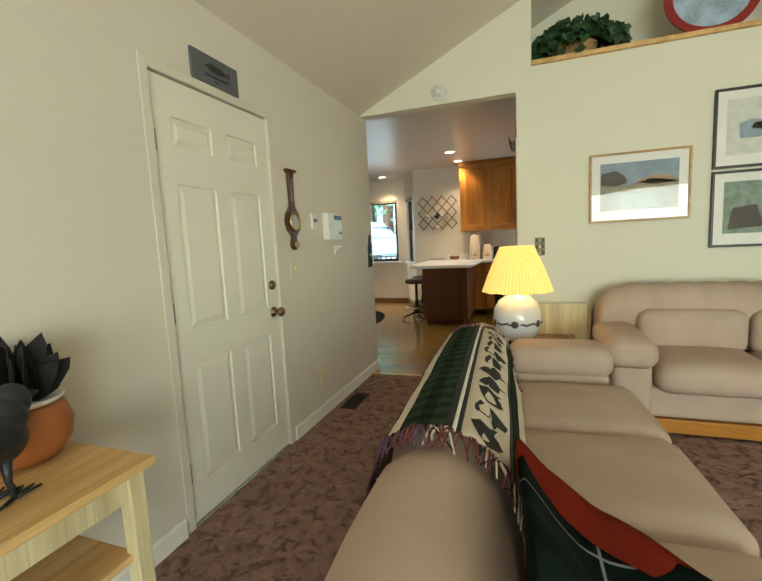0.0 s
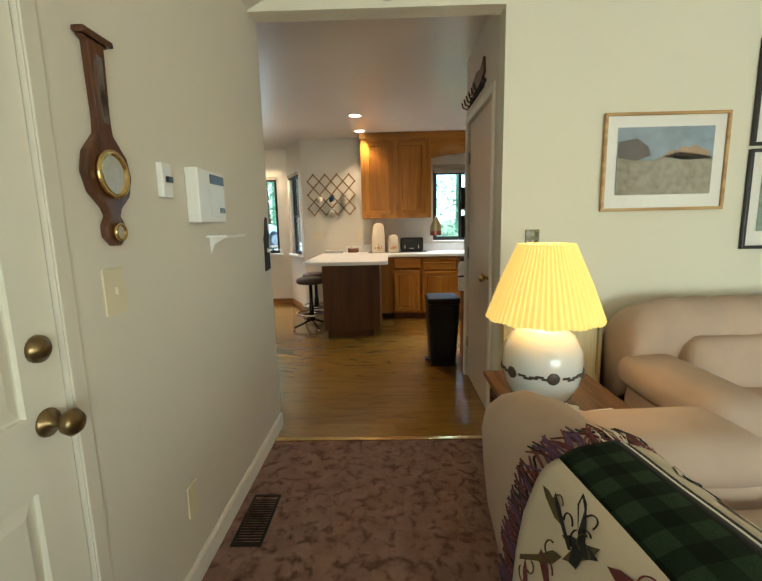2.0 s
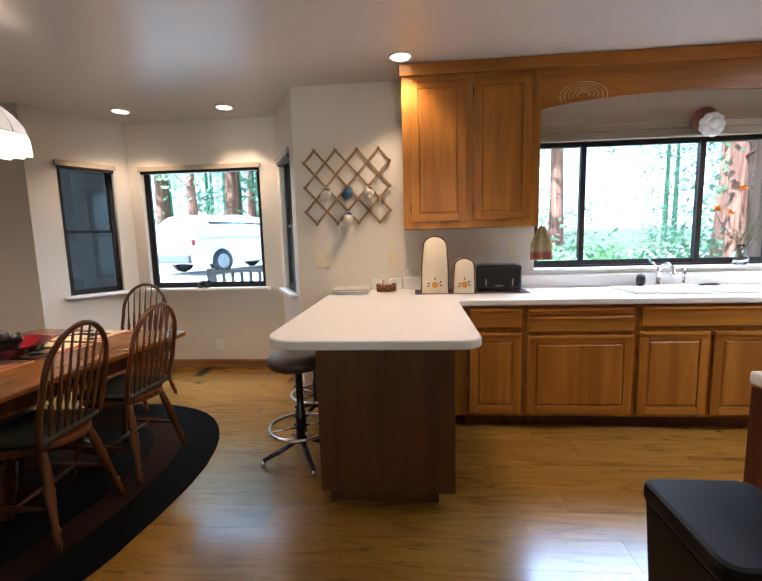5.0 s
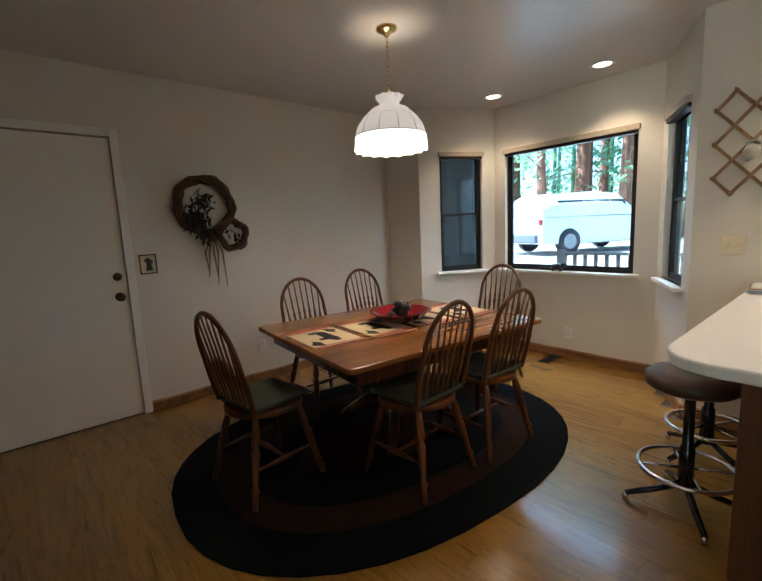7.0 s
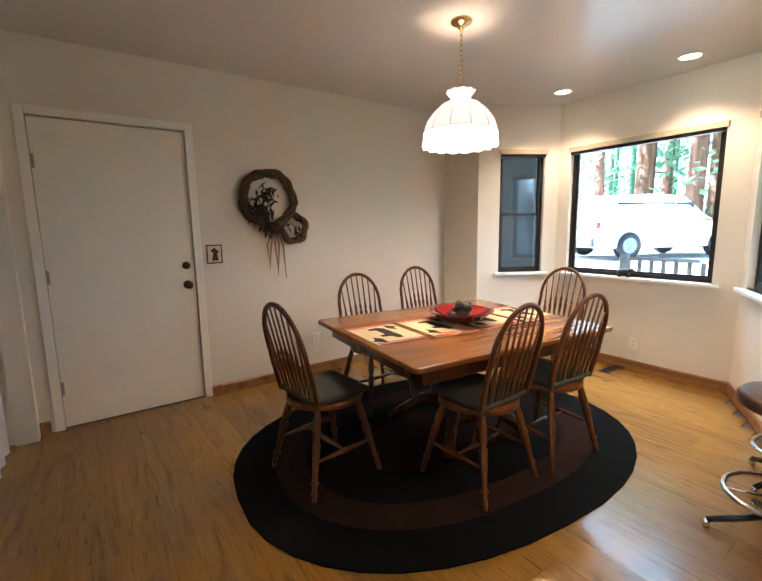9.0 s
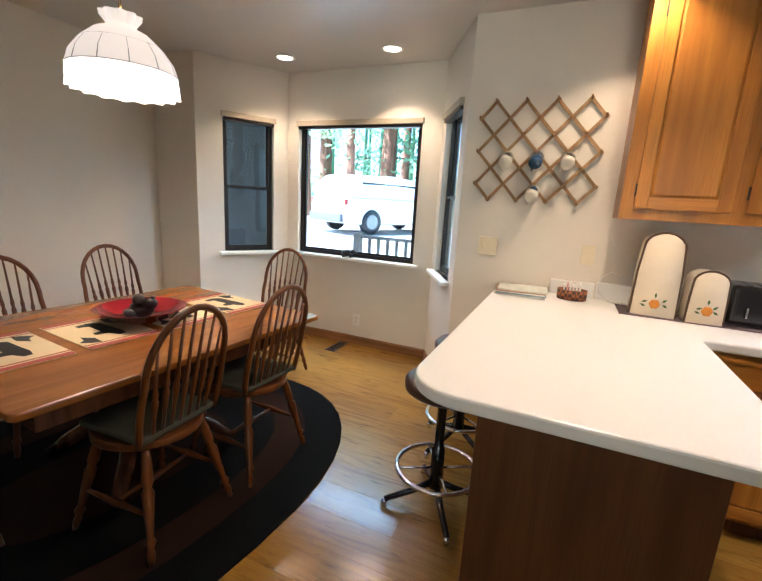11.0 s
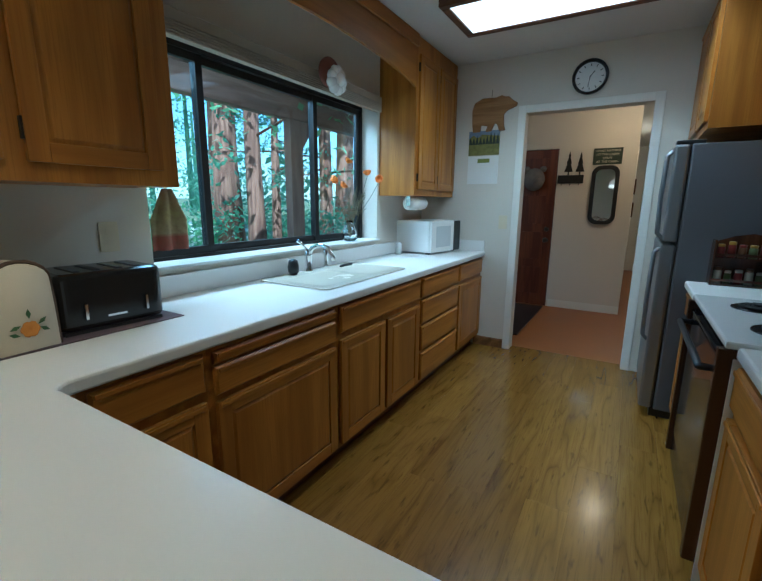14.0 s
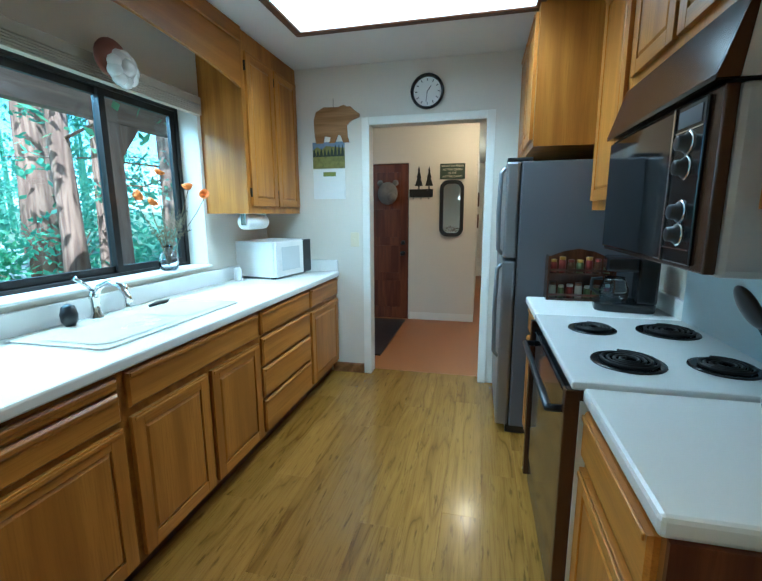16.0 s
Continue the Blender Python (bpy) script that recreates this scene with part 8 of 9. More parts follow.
for k in range(9):
    bn = bmesh.new()
    x, h_ = -0.125 + 0.031 * k, rcl.uniform(0.05, 0.10)
    prism(bn, [(x - 0.016, 0.115), (x + 0.016, 0.115), (x + 0.009, 0.115 + 0.5 * h_), (x, 0.12 + h_), (x - 0.010, 0.115 + 0.5 * h_)], -0.0066, -0.0060, XZ)
    part("printed_tree", bn, plain("calendar_trees", (0.02, 0.03, 0.018), 0.5, var=0.4, scale=30) if "calendar_trees" not in bpy.data.materials else bpy.data.materials["calendar_trees"], cl)
part("date_page", boxes((-0.14, 0.14, -0.006, -0.001, -0.23, 0.012)), WHITEP, cl)
part("heading", boxes((-0.05, 0.06, -0.008, -0.0065, -0.045, -0.01)), plain("calendar_green", (0.20, 0.24, 0.04), 0.6), cl)

# counter by the refrigerator: spice rack, coffee maker, crock
spr = thing("spice_rack", "two-tier dark wooden spice rack with jars", "spice rack", (1.825, 6.30, 0.911), -90)
part("shelf", boxes((-0.165, 0.165, -0.085, 0.0, 0.0, 0.012)), WALNUT, spr)
part("shelf", boxes((-0.165, 0.165, -0.085, 0.0, 0.145, 0.155)), WALNUT, spr)
part("rail", boxes((-0.165, 0.165, -0.090, -0.0855, 0.165, 0.178)), WALNUT, spr)
part("rail", boxes((-0.165, 0.165, -0.090, -0.0855, 0.025, 0.038)), WALNUT, spr)
for sx in (-0.175, 0.1655):
    part("side", boxes((sx, sx + 0.0095, -0.09, 0.0, 0.0, 0.25)), WALNUT, spr)
bm = bmesh.new()
prism(bm, [(-0.175, 0.0), (0.175, 0.0), (0.175, 0.23), (0.08, 0.27), (0.0, 0.285), (-0.08, 0.27), (-0.175, 0.23)], 0.0005, 0.012, XZ)
part("back", bm, WALNUT, spr)
jar_cols = [("red", (0.22, 0.025, 0.02)), ("yellow", (0.42, 0.24, 0.03)), ("brown", (0.14, 0.06, 0.025)), ("pale", (0.55, 0.50, 0.40)), ("green", (0.12, 0.14, 0.05))]
JM = [plain("spice_" + n_, c, 0.35, var=0.2, scale=40) for n_, c in jar_cols]
rj = random.Random(6)
for tier, z in ((0, 0.0125), (1, 0.1555)):
    for i in range(7):
        r = rj.uniform(0.016, 0.020)
        h_ = rj.uniform(0.06, 0.085)
        jr = thing("spice_jar", "small spice jar with a coloured lid on the rack", "jar", (1.825 - 0.044, 6.30 + 0.138 - 0.046 * i, 0.911 + z), 0, "spice jars")
        bm = bmesh.new()
        lathe(bm, [(r, 0), (r, h_ * 0.8), (r * 0.8, h_ * 0.86), (r * 0.8, h_ * 0.87)], 12)
        jj = part("jar_body", bm, rj.choice(JM), jr, smooth=True)
        bm = bmesh.new()
        lathe(bm, [(r * 0.9, h_ * 0.871), (r * 0.92, h_ * 1.08), (r * 0.7, h_ * 1.1)], 12)
        part("lid", bm, JM[(0 if tier else 3)] if rj.random() < 0.6 else JM[1 if tier else 2], jr, smooth=True)
cf = thing("coffee_maker", "black drip coffee maker with a glass carafe", "coffee maker", (1.56, 6.12, 0.911), 170)
bm = bmesh.new()
prism(bm, rounded(-0.095, 0.095, -0.15, 0.12, 0.05), 0, 0.045)
part("base", bm, BLACKM, cf, bevel=0.008)
part("tower", boxes((-0.09, 0.09, 0.03, 0.118, 0.0455, 0.27)), BLACKM, cf, bevel=0.012)
part("head", boxes((-0.09, 0.09, -0.11, 0.0295, 0.20, 0.27)), BLACKM, cf, bevel=0.012)
bm = bmesh.new()
lathe(bm, [(0.055, 0.046), (0.066, 0.06), (0.068, 0.10), (0.05, 0.15), (0.046, 0.165), (0.043, 0.165), (0.047, 0.148), (0.062, 0.10), (0.06, 0.065), (0.002, 0.052)], 22, Matrix.Translation((0, -0.06, 0)))
part("carafe", bm, CLEAR, cf, smooth=True)
bm = bmesh.new()
tube(bm, [(0, -0.115, 0.155), (0, -0.16, 0.15), (0, -0.165, 0.10), (0, -0.128, 0.075)], 0.009, 8)
part("carafe_handle", bm, BLACKP, cf, smooth=True)
cr = thing("utensil_crock", "cream stoneware crock with tree pattern holding utensils", "crock", (0.385, 6.08, 0.911))
CROCK = plain("stoneware_cream", (0.60, 0.55, 0.42), 0.3, var=0.06, scale=10, coat=0.2)
bm = bmesh.new()
lathe(bm, [(0.082, 0), (0.088, 0.006), (0.086, 0.19), (0.09, 0.20), (0.082, 0.20), (0.078, 0.02), (0.002, 0.015)], 32)
part("pot", bm, CROCK, cr, smooth=True)
bm = bmesh.new()
for k in range(18):
    m = Matrix.Rotation(2 * math.pi * k / 18, 4, "Z") @ Matrix.Translation((0.0885, 0, 0.055))
    prism(bm, [(-0.011, 0), (0.011, 0), (0.004, 0.014), (0.007, 0.014), (0, 0.032), (-0.007, 0.014), (-0.004, 0.014)], -0.0015, 0.0012, m @ Matrix(((0, 0, 1, 0), (1, 0, 0, 0), (0, 1, 0, 0), (0, 0, 0, 1))))
part("tree_pattern", bm, plain("pattern_green", (0.03, 0.06, 0.05), 0.5), cr)["kind"] = "stuff"
bm = bmesh.new()
lathe(bm, [(0.0885, 0.012), (0.0892, 0.014), (0.0890, 0.048), (0.0882, 0.05)], 32)
part("dotted_band", bm, plain("pattern_navy", (0.02, 0.03, 0.09), 0.4), cr, smooth=True)
bm = bmesh.new()
for rw in range(3):
    for k in range(30):
        m = Matrix.Rotation(2 * math.pi * (k + 0.5 * rw) / 30, 4, "Z") @ Matrix.Translation((0.0893, 0, 0.020 + 0.011 * rw))
        box(bm, -0.0015, 0.0012, -0.004, 0.004, -0.0025, 0.0025, m)
part("dot", bm, WHITEP, cr)["kind"] = "stuff"
def utensil(kind, a, lean, h_, material):
    bm = bmesh.new()
    m = Matrix.Rotation(a, 4, "Z") @ Matrix.Rotation(lean, 4, "Y")
    tube(bm, [m @ Vector((0, 0, 0.03)), m @ Vector((0, 0, h_ - 0.055))], [0.007, 0.006], 8)
    ob = part("utensil", bm, material, cr, "black kitchen spoon" if kind == "spoon" else "pale slotted turner", smooth=True)
    bm = bmesh.new()
    if kind == "spoon":
        bmesh.ops.create_icosphere(bm, subdivisions=3, radius=0.045, matrix=m @ Matrix.Translation((0, 0, h_)) @ Matrix.Diagonal((0.42, 0.8, 1.3, 1)))
    else:
        box(bm, -0.003, 0.003, -0.040, 0.040, h_ - 0.06, h_ - 0.03, m)
        for k in range(5):
            box(bm, -0.003, 0.003, -0.040 + 0.018 * k, -0.032 + 0.018 * k, h_ - 0.03, h_ + 0.05, m)
        box(bm, -0.003, 0.003, -0.040, 0.040, h_ + 0.05, h_ + 0.062, m)
    part("head", bm, material, ob, smooth=(kind == "spoon"))
for a_, lean_, long_ in ((1.45, 0.52, 0.30), (2.1, 0.44, 0.31), (1.0, 0.30, 0.33), (2.6, 0.36, 0.27), (3.4, 0.30, 0.28), (4.3, 0.28, 0.30), (0.3, 0.30, 0.32)):
    utensil("spoon", a_, lean_, long_, BLACKP)
utensil("turner", 2.4, 0.12, 0.36, WHITEP)

# ---- hall ----
hd = slab_door("door_5", pose(4.712, 8.615, 0.008, 0, 0, -90), 0.845, 2.02, REDDOOR, "dark red-brown wooden entry door, closed", [(0.78, 0.88, "knob"), (0.78, 1.02, "bolt")], [], knobmat=BLACKP)
for zz in (0.15, 0.62, 1.09, 1.56):
    part("panel", boxes((0.10, 0.745, -0.008, -0.0005, zz, zz + 0.36)), REDDOOR, hd, bevel=0.006)
bhd = thing("animal_door_decoration", "grey mounted head-shaped decoration on the door", "wall decor", (4.70, 8.02, 1.66), -90)
bm = bmesh.new()
bmesh.ops.create_icosphere(bm, subdivisions=3, radius=0.13, matrix=pose(0, -0.09, 0) @ Matrix.Diagonal((1, 0.55, 1.1, 1)))
bmesh.ops.create_icosphere(bm, subdivisions=2, radius=0.06, matrix=pose(0.06, -0.15, -0.05))
for sx in (-0.1, 0.1):
    bmesh.ops.create_icosphere(bm, subdivisions=2, radius=0.04, matrix=pose(sx, -0.07, 0.13))
part("head", bm, plain("grey_plush", (0.16, 0.15, 0.14), 0.9, var=0.3, scale=20), bhd, smooth=True)
thing_mat = solid("door_mat", boxes((3.15, 4.60, 7.78, 8.55, 0.001, 0.012)), BLACKP, "black door mat on the hall floor", "mat")
mi = thing("hall_mirror", "tall oval-cornered mirror in a dark frame", "mirror", (4.70, 7.21, 1.463), -90)
bm = bmesh.new()
o = rounded(-0.15, 0.15, -0.35, 0.35, 0.10)
i_ = rounded(-0.105, 0.105, -0.305, 0.305, 0.07)
for ya, yb in ((-0.03, 0.0),):
    vo = [[bm.verts.new((x, y, z)) for x, z in o] for y in (ya, yb)]
    vi = [[bm.verts.new((x, y, z)) for x, z in i_] for y in (ya, yb)]
    k = len(o)
    for q in range(k):
        bm.faces.new((vo[0][q], vo[0][(q + 1) % k], vi[0][(q + 1) % k], vi[0][q]))
        bm.faces.new((vo[0][q], vo[0][(q + 1) % k], vo[1][(q + 1) % k], vo[1][q]))
        bm.faces.new((vi[0][q], vi[0][(q + 1) % k], vi[1][(q + 1) % k], vi[1][q]))
part("frame", bm, BLACKP, mi)
bm = bmesh.new()
prism(bm, i_, -0.012, -0.002, XZ)
part("glass", bm, plain("mirror_silver", (0.85, 0.85, 0.85), 0.03, 1.0, var=0.0, relief=0.0, rvar=0.01), mi, "mirror glass")
sg = thing("cabin_sign", "dark green sign with pale lettering", "sign", (4.70, 7.21, 1.92), -90)
part("board", boxes((-0.155, 0.155, -0.014, -0.002, -0.095, 0.095)), plain("sign_green", (0.02, 0.035, 0.02), 0.6, var=0.2), sg, bevel=0.002)
SIGNW = plain("sign_cream", (0.55, 0.52, 0.40), 0.6)
for i, words in enumerate(("WHAT HAPPENS", "AT THE CABIN", "STAYS", "AT THE CABIN")):
    text_mesh(words, 0.036, SIGNW, sg, pose(0, -0.0155, 0.063 - 0.042 * i, 90), "lettering")
tk = thing("tree_key_rack", "black metal key rack with pine trees", "key rack", (4.70, 7.60, 1.75), -90)
bm = bmesh.new()
box(bm, -0.15, 0.15, -0.012, -0.002, -0.14, -0.04)
part("plate", bm, IRON, tk)
for cx, hh in ((-0.03, 0.25), (0.10, 0.24)):
    bm = bmesh.new()
    prism(bm, [(cx - 0.008, -0.0395), (cx + 0.008, -0.0395), (cx + 0.008, 0.0), (cx + 0.05, 0.0), (cx + 0.02, hh * 0.4), (cx + 0.03, hh * 0.4), (cx + 0.008, hh * 0.75), (cx + 0.014, hh * 0.75), (cx, hh), (cx - 0.014, hh * 0.75), (cx - 0.008, hh * 0.75), (cx - 0.03, hh * 0.4), (cx - 0.02, hh * 0.4), (cx - 0.05, 0.0), (cx - 0.008, 0.0)], -0.010, -0.003, XZ)
    part("pine_tree", bm, IRON, tk)
for sx in (-0.10, 0.0, 0.10):
    bm = bmesh.new()
    tube(bm, [(sx, -0.012, -0.135), (sx, -0.018, -0.165), (sx, -0.04, -0.16)], 0.004, 5)
    part("hook", bm, IRON, tk)
for yy, zz in ((6.9, 1.62), (6.9, 1.28)):
    pp = thing("corridor_picture", "small dark picture on the corridor wall", "picture", (6.4, 6.899, zz), 0, "corridor pictures")
    part("frame", boxes((-0.16, 0.16, -0.02, 0, -0.11, 0.11)), WALNUT, pp, bevel=0.004)
    part("print", boxes((-0.12, 0.12, -0.023, -0.0205, -0.075, 0.075)), LTBR, pp)

# ---- outdoors ----
def ground_mat():
    m, n, l, b = node_mat("forest_floor")
    v = coords(n, l, shift=False)
    c = ramp(n, l, noise_tex(n, l, v, 0.35, 6, 0.6), [(0.35, (0.10, 0.085, 0.05)), (0.5, (0.13, 0.15, 0.06)), (0.65, (0.20, 0.17, 0.10))])
    c2 = mix_col(n, l, noise_tex(n, l, v, 9.0, 4), c, (0.10, 0.12, 0.05))
    l.new(c2, b.inputs["Base Color"])
    b.inputs["Roughness"].default_value = 0.95
    bump(n, l, b, noise_tex(n, l, v, 14.0, 4), 0.6, 0.03)
    return m


bm = bmesh.new()
S, N = 320.0, 64
gv = []
for i in range(N + 1):
    row = []
    for j in range(N + 1):
        u, w = 2 * i / N - 1, 2 * j / N - 1
        x, y = S * u * abs(u), S * w * abs(w)
        d = math.hypot(x + 1, y - 4)
        z = -0.30 + (0.0 if d < 22 else 0.5 * noise.noise(Vector((x * 0.03, y * 0.03, 0)))) + max(0.0, (d - 30) * 0.012)
        row.append(bm.verts.new((x, y, z)))
    gv.append(row)
for i in range(N):
    for j in range(N):
        bm.faces.new((gv[i][j], gv[i + 1][j], gv[i + 1][j + 1], gv[i][j + 1]))
solid("ground", bm, ground_mat(), "forest ground with needles and low growth", "ground", kind="structure", smooth=True)
bm = bmesh.new()
rows_ = []
for y, xa, xb, z in ((11.5, -14, -3.5, -0.285), (12.6, -15, -3.0, -0.27), (13.5, -16, -2.4, -0.12), (15.0, -17, -1.8, 0.22), (16.0, -18, 1.5, 0.41), (18.0, -18, 9.0, 0.43), (27.0, -18, 12.0, 0.44)):
    rows_.append([bm.verts.new(p) for p in ((xa, y, z), (xb, y, z), (xb, y, -0.5), (xa, y, -0.5))])
for a, b in zip(rows_, rows_[1:]):
    for i in range(4):
        bm.faces.new((a[i], a[(i + 1) % 4], b[(i + 1) % 4], b[i]))
bm.faces.new(rows_[0][::-1])
bm.faces.new(rows_[-1])
solid("driveway", bm, plain("pale_gravel", (0.42, 0.40, 0.37), 0.9, var=0.15, scale=1.5, fine=60, relief=0.6, dist=0.01), "pale sunlit gravel driveway", "driveway", kind="structure")

BARK = wood("cedar_bark", (0.20, 0.085, 0.055), (0.36, 0.17, 0.11), 2, 0.95, 9.0, 0.0, 0.5)
LEAFS = []
for k, c in enumerate(((0.09, 0.16, 0.09), (0.12, 0.20, 0.10), (0.07, 0.13, 0.08))):
    m_, n2, l2, b2 = node_mat("foliage_" + "abc"[k])
    gi = n2.new("ShaderNodeNewGeometry")
    l2.new(ramp(n2, l2, gi.outputs["Random Per Island"], [(0.0, shade(c, 0.6)), (1.0, shade(c, 1.5))]), b2.inputs["Base Color"])
    b2.inputs["Roughness"].default_value = 0.6
    tl, mxs = n2.new("ShaderNodeBsdfTranslucent"), n2.new("ShaderNodeMixShader")
    tl.inputs["Color"].default_value = (*shade(c, 4.0), 1)
    mxs.inputs[0].default_value = 0.5
    l2.new(b2.outputs[0], mxs.inputs[1])
    l2.new(tl.outputs[0], mxs.inputs[2])
    l2.new(mxs.outputs[0], n2["Material Output"].inputs["Surface"])
    LEAFS.append(m_)


def leaf_cloud(bm, rr, c, rad, n_, size, flat=0.7):
    for _ in range(n_):
        d = Vector((rr.gauss(0, 0.5), rr.gauss(0, 0.5), rr.gauss(0, 0.5) * flat)) * rad
        s = size * rr.uniform(0.6, 1.4)
        e = Euler((rr.uniform(-1, 1), rr.uniform(-1, 1), rr.uniform(0, 6.28))).to_matrix()
        p = Vector(c) + d
        bm.faces.new([bm.verts.new(p + e @ Vector(q)) for q in ((-s, 0, 0), (0, -s * 0.45, 0), (s, 0, 0), (0, s * 0.45, 0))])


def tree_mesh(seed, h, r, crown0, leaves, size):
    rr = random.Random(seed)
    bm = bmesh.new()
    pts, rad = [], []
    for i in range(9):
        t = i / 8
        pts.append((rr.gauss(0, 0.05) * t * 3, rr.gauss(0, 0.05) * t * 3, h * t))
        rad.append(max(0.03, r * (1.25 if i == 0 else 1 - 0.85 * t)))
    tube(bm, pts, rad, 12)
    tips = []
    for i in range(26):
        t = rr.uniform(crown0, 0.97)
        a = rr.uniform(0, 6.28)
        ln = (1.1 - t) * h * 0.22 + 0.5
        p0 = Vector((0, 0, h * t))
        p1 = p0 + Vector((math.cos(a), math.sin(a), rr.uniform(-0.15, 0.2))) * ln
        tube(bm, [p0, (p0 + p1) / 2 + Vector((0, 0, 0.1)), p1], [r * 0.16, r * 0.1, 0.01], 5)
        tips.append((p0, p1, ln))
    trunk = finish(bm, "trunk", BARK, True)
    bm = bmesh.new()
    for p0, p1, ln in tips:
        for k in range(4):
            q = p0.lerp(p1, 0.35 + 0.2 * k)
            leaf_cloud(bm, rr, q, 0.25 * ln + 0.25, leaves, size, 0.5)
    crown = finish(bm, "crown", LEAFS[seed % 3])
    return trunk, crown


SORTS = [tree_mesh(1, 19, 0.30, 0.22, 26, 0.17), tree_mesh(2, 22, 0.40, 0.30, 26, 0.18), tree_mesh(3, 15, 0.20, 0.15, 26, 0.15)]


def tree(x, y, sort, scale=1.0, turn=0.0, z=-0.3, label="tall conifer with a bare lower trunk"):
    ob = thing("tree", label, "tree", (x, y, z), turn, "forest trees round the house")
    for nm, me in zip(("trunk", "crown"), SORTS[sort]):
        o = new(nm, me)
        o.parent = ob
        o.scale = (scale, scale, scale)
    return ob


for x, y, s, k, t in ((4.42, 12.9, 0, 0.58, 10), (5.55, 13.5, 1, 0.30, 70), (7.4, 13.6, 2, 0.9, 200), (-0.6, 21.5, 0, 1.0, 140), (7.6, 17.5, 1, 1.0, 80), (9.5, 14.5, 0, 1.0, 120), (6.0, 27, 0, 1.2, 50), (11, 22, 1, 1.2, 20),
                      (-10.4, 22.5, 0, 0.8, 25), (-8.8, 27.5, 1, 1.0, 66), (-6.3, 28, 0, 1.1, 20), (-11.5, 29, 1, 1.2, 99), (-14.5, 25, 0, 1.1, 150), (-4.6, 29.5, 2, 1.5, 7), (-2.2, 31, 1, 1.2, 77), (-17, 31, 1, 1.2, 13), (-10, 34, 0, 1.3, 45), (-7.4, 36, 1, 1.3, 90), (-13.5, 37, 2, 1.8, 30), (1.5, 33, 0, 1.2, 30), (-20, 27, 0, 1.2, 60),
                      (2.5, -9, 0, 1.0, 0), (-1.5, -11, 1, 0.9, 40), (5.5, -12, 1, 1.0, 80), (0.8, -14, 2, 1.2, 20), (8, -9, 0, 1.0, 10), (-5, -10, 0, 1.0, 70), (3.8, -16, 1, 1.2, 5)):
    tree(x, y, s, k, t)


def bush(x, y, z, rad, n_, size, sort, seed, label="leafy green undergrowth bush"):
    rr = random.Random(seed)
    ob = thing("bush", label, "bush", (x, y, z), 0, "undergrowth bushes")
    bm = bmesh.new()
    for k in range(9):
        a = rr.uniform(0, 6.28)
        c = (rad * rr.random() * math.cos(a), rad * rr.random() * math.sin(a), rad * rr.uniform(0.1, 1.0))
        tube(bm, [(0, 0, 0), (c[0] * 0.5, c[1] * 0.5, c[2] * 0.6), c], [0.03, 0.02, 0.008], 4)
    part("stem", bm, BARK, ob)
    bm = bmesh.new()
    for k in range(14):
        a = rr.uniform(0, 6.28)
        r_ = rad * math.sqrt(rr.random())
        leaf_cloud(bm, rr, (r_ * math.cos(a), r_ * math.sin(a), rad * rr.uniform(0.15, 1.1)), rad * 0.5, n_ // 14, size)
    o = part("foliage", bm, LEAFS[sort], ob, "dense small leaves")
    o["kind"] = "stuff"
    return ob


for i, (x, y, r_, s) in enumerate(((1.9, 13.6, 1.1, 1), (3.9, 15.4, 1.1, 1), (5.6, 14.6, 1.3, 0), (7.0, 13.2, 1.2, 2), (0.4, 15.8, 1.4, 0), (-0.8, 18.0, 1.5, 1), (9.0, 18.5, 2.2, 2), (-9.8, 30, 2.4, 1), (-6.2, 31.5, 2.4, 0), (-12.8, 31, 2.6, 2), (-3.8, 26.5, 1.8, 1), (-15.8, 28, 2.4, 0), (-8, 38, 3.5, 1), (-13, 41, 3.8, 0), (-3, 38, 3.5, 2), (2, 40, 3.6, 1), (7.5, 33, 3.4, 0), (1.2, -7.2, 1.5, 1), (3.6, -8, 1.8, 0), (-1.5, -8.2, 1.6, 1), (6, -8.5, 1.8, 2))):
    bush(x, y, -0.3, r_, 1500, 0.06 + 0.015 * r_, s, 40 + i)
rr = random.Random(77)
for nm, ys, n_ in (("distant_woods", 1, 36), ("distant_woods", -1, 30)):
    bm = bmesh.new()
    for i in range(n_):
        x = -48 + 96 * (i + rr.random()) / n_
        y = ys * rr.uniform(44, 60) + (0 if ys > 0 else 12)
        if ys > 0 and 12 < x < 25:
            continue
        tube(bm, [(x, y, -0.5), (x, y, 13)], [0.35, 0.15], 6)
        for k in range(9):
            leaf_cloud(bm, rr, (x + rr.gauss(0, 1.2), y + rr.gauss(0, 1), 1 + 12 * k / 8), 1.9, 60, 0.24)
    o = solid(nm, bm, LEAFS[2] if ys > 0 else LEAFS[0], "distant woods behind the drive", "woods", kind="stuff")

# deck by the bay and the living room, with railings
DECKW = wood("weathered_deck", (0.20, 0.16, 0.13), (0.30, 0.25, 0.21), 0, 0.8, 5.0, 0.0)
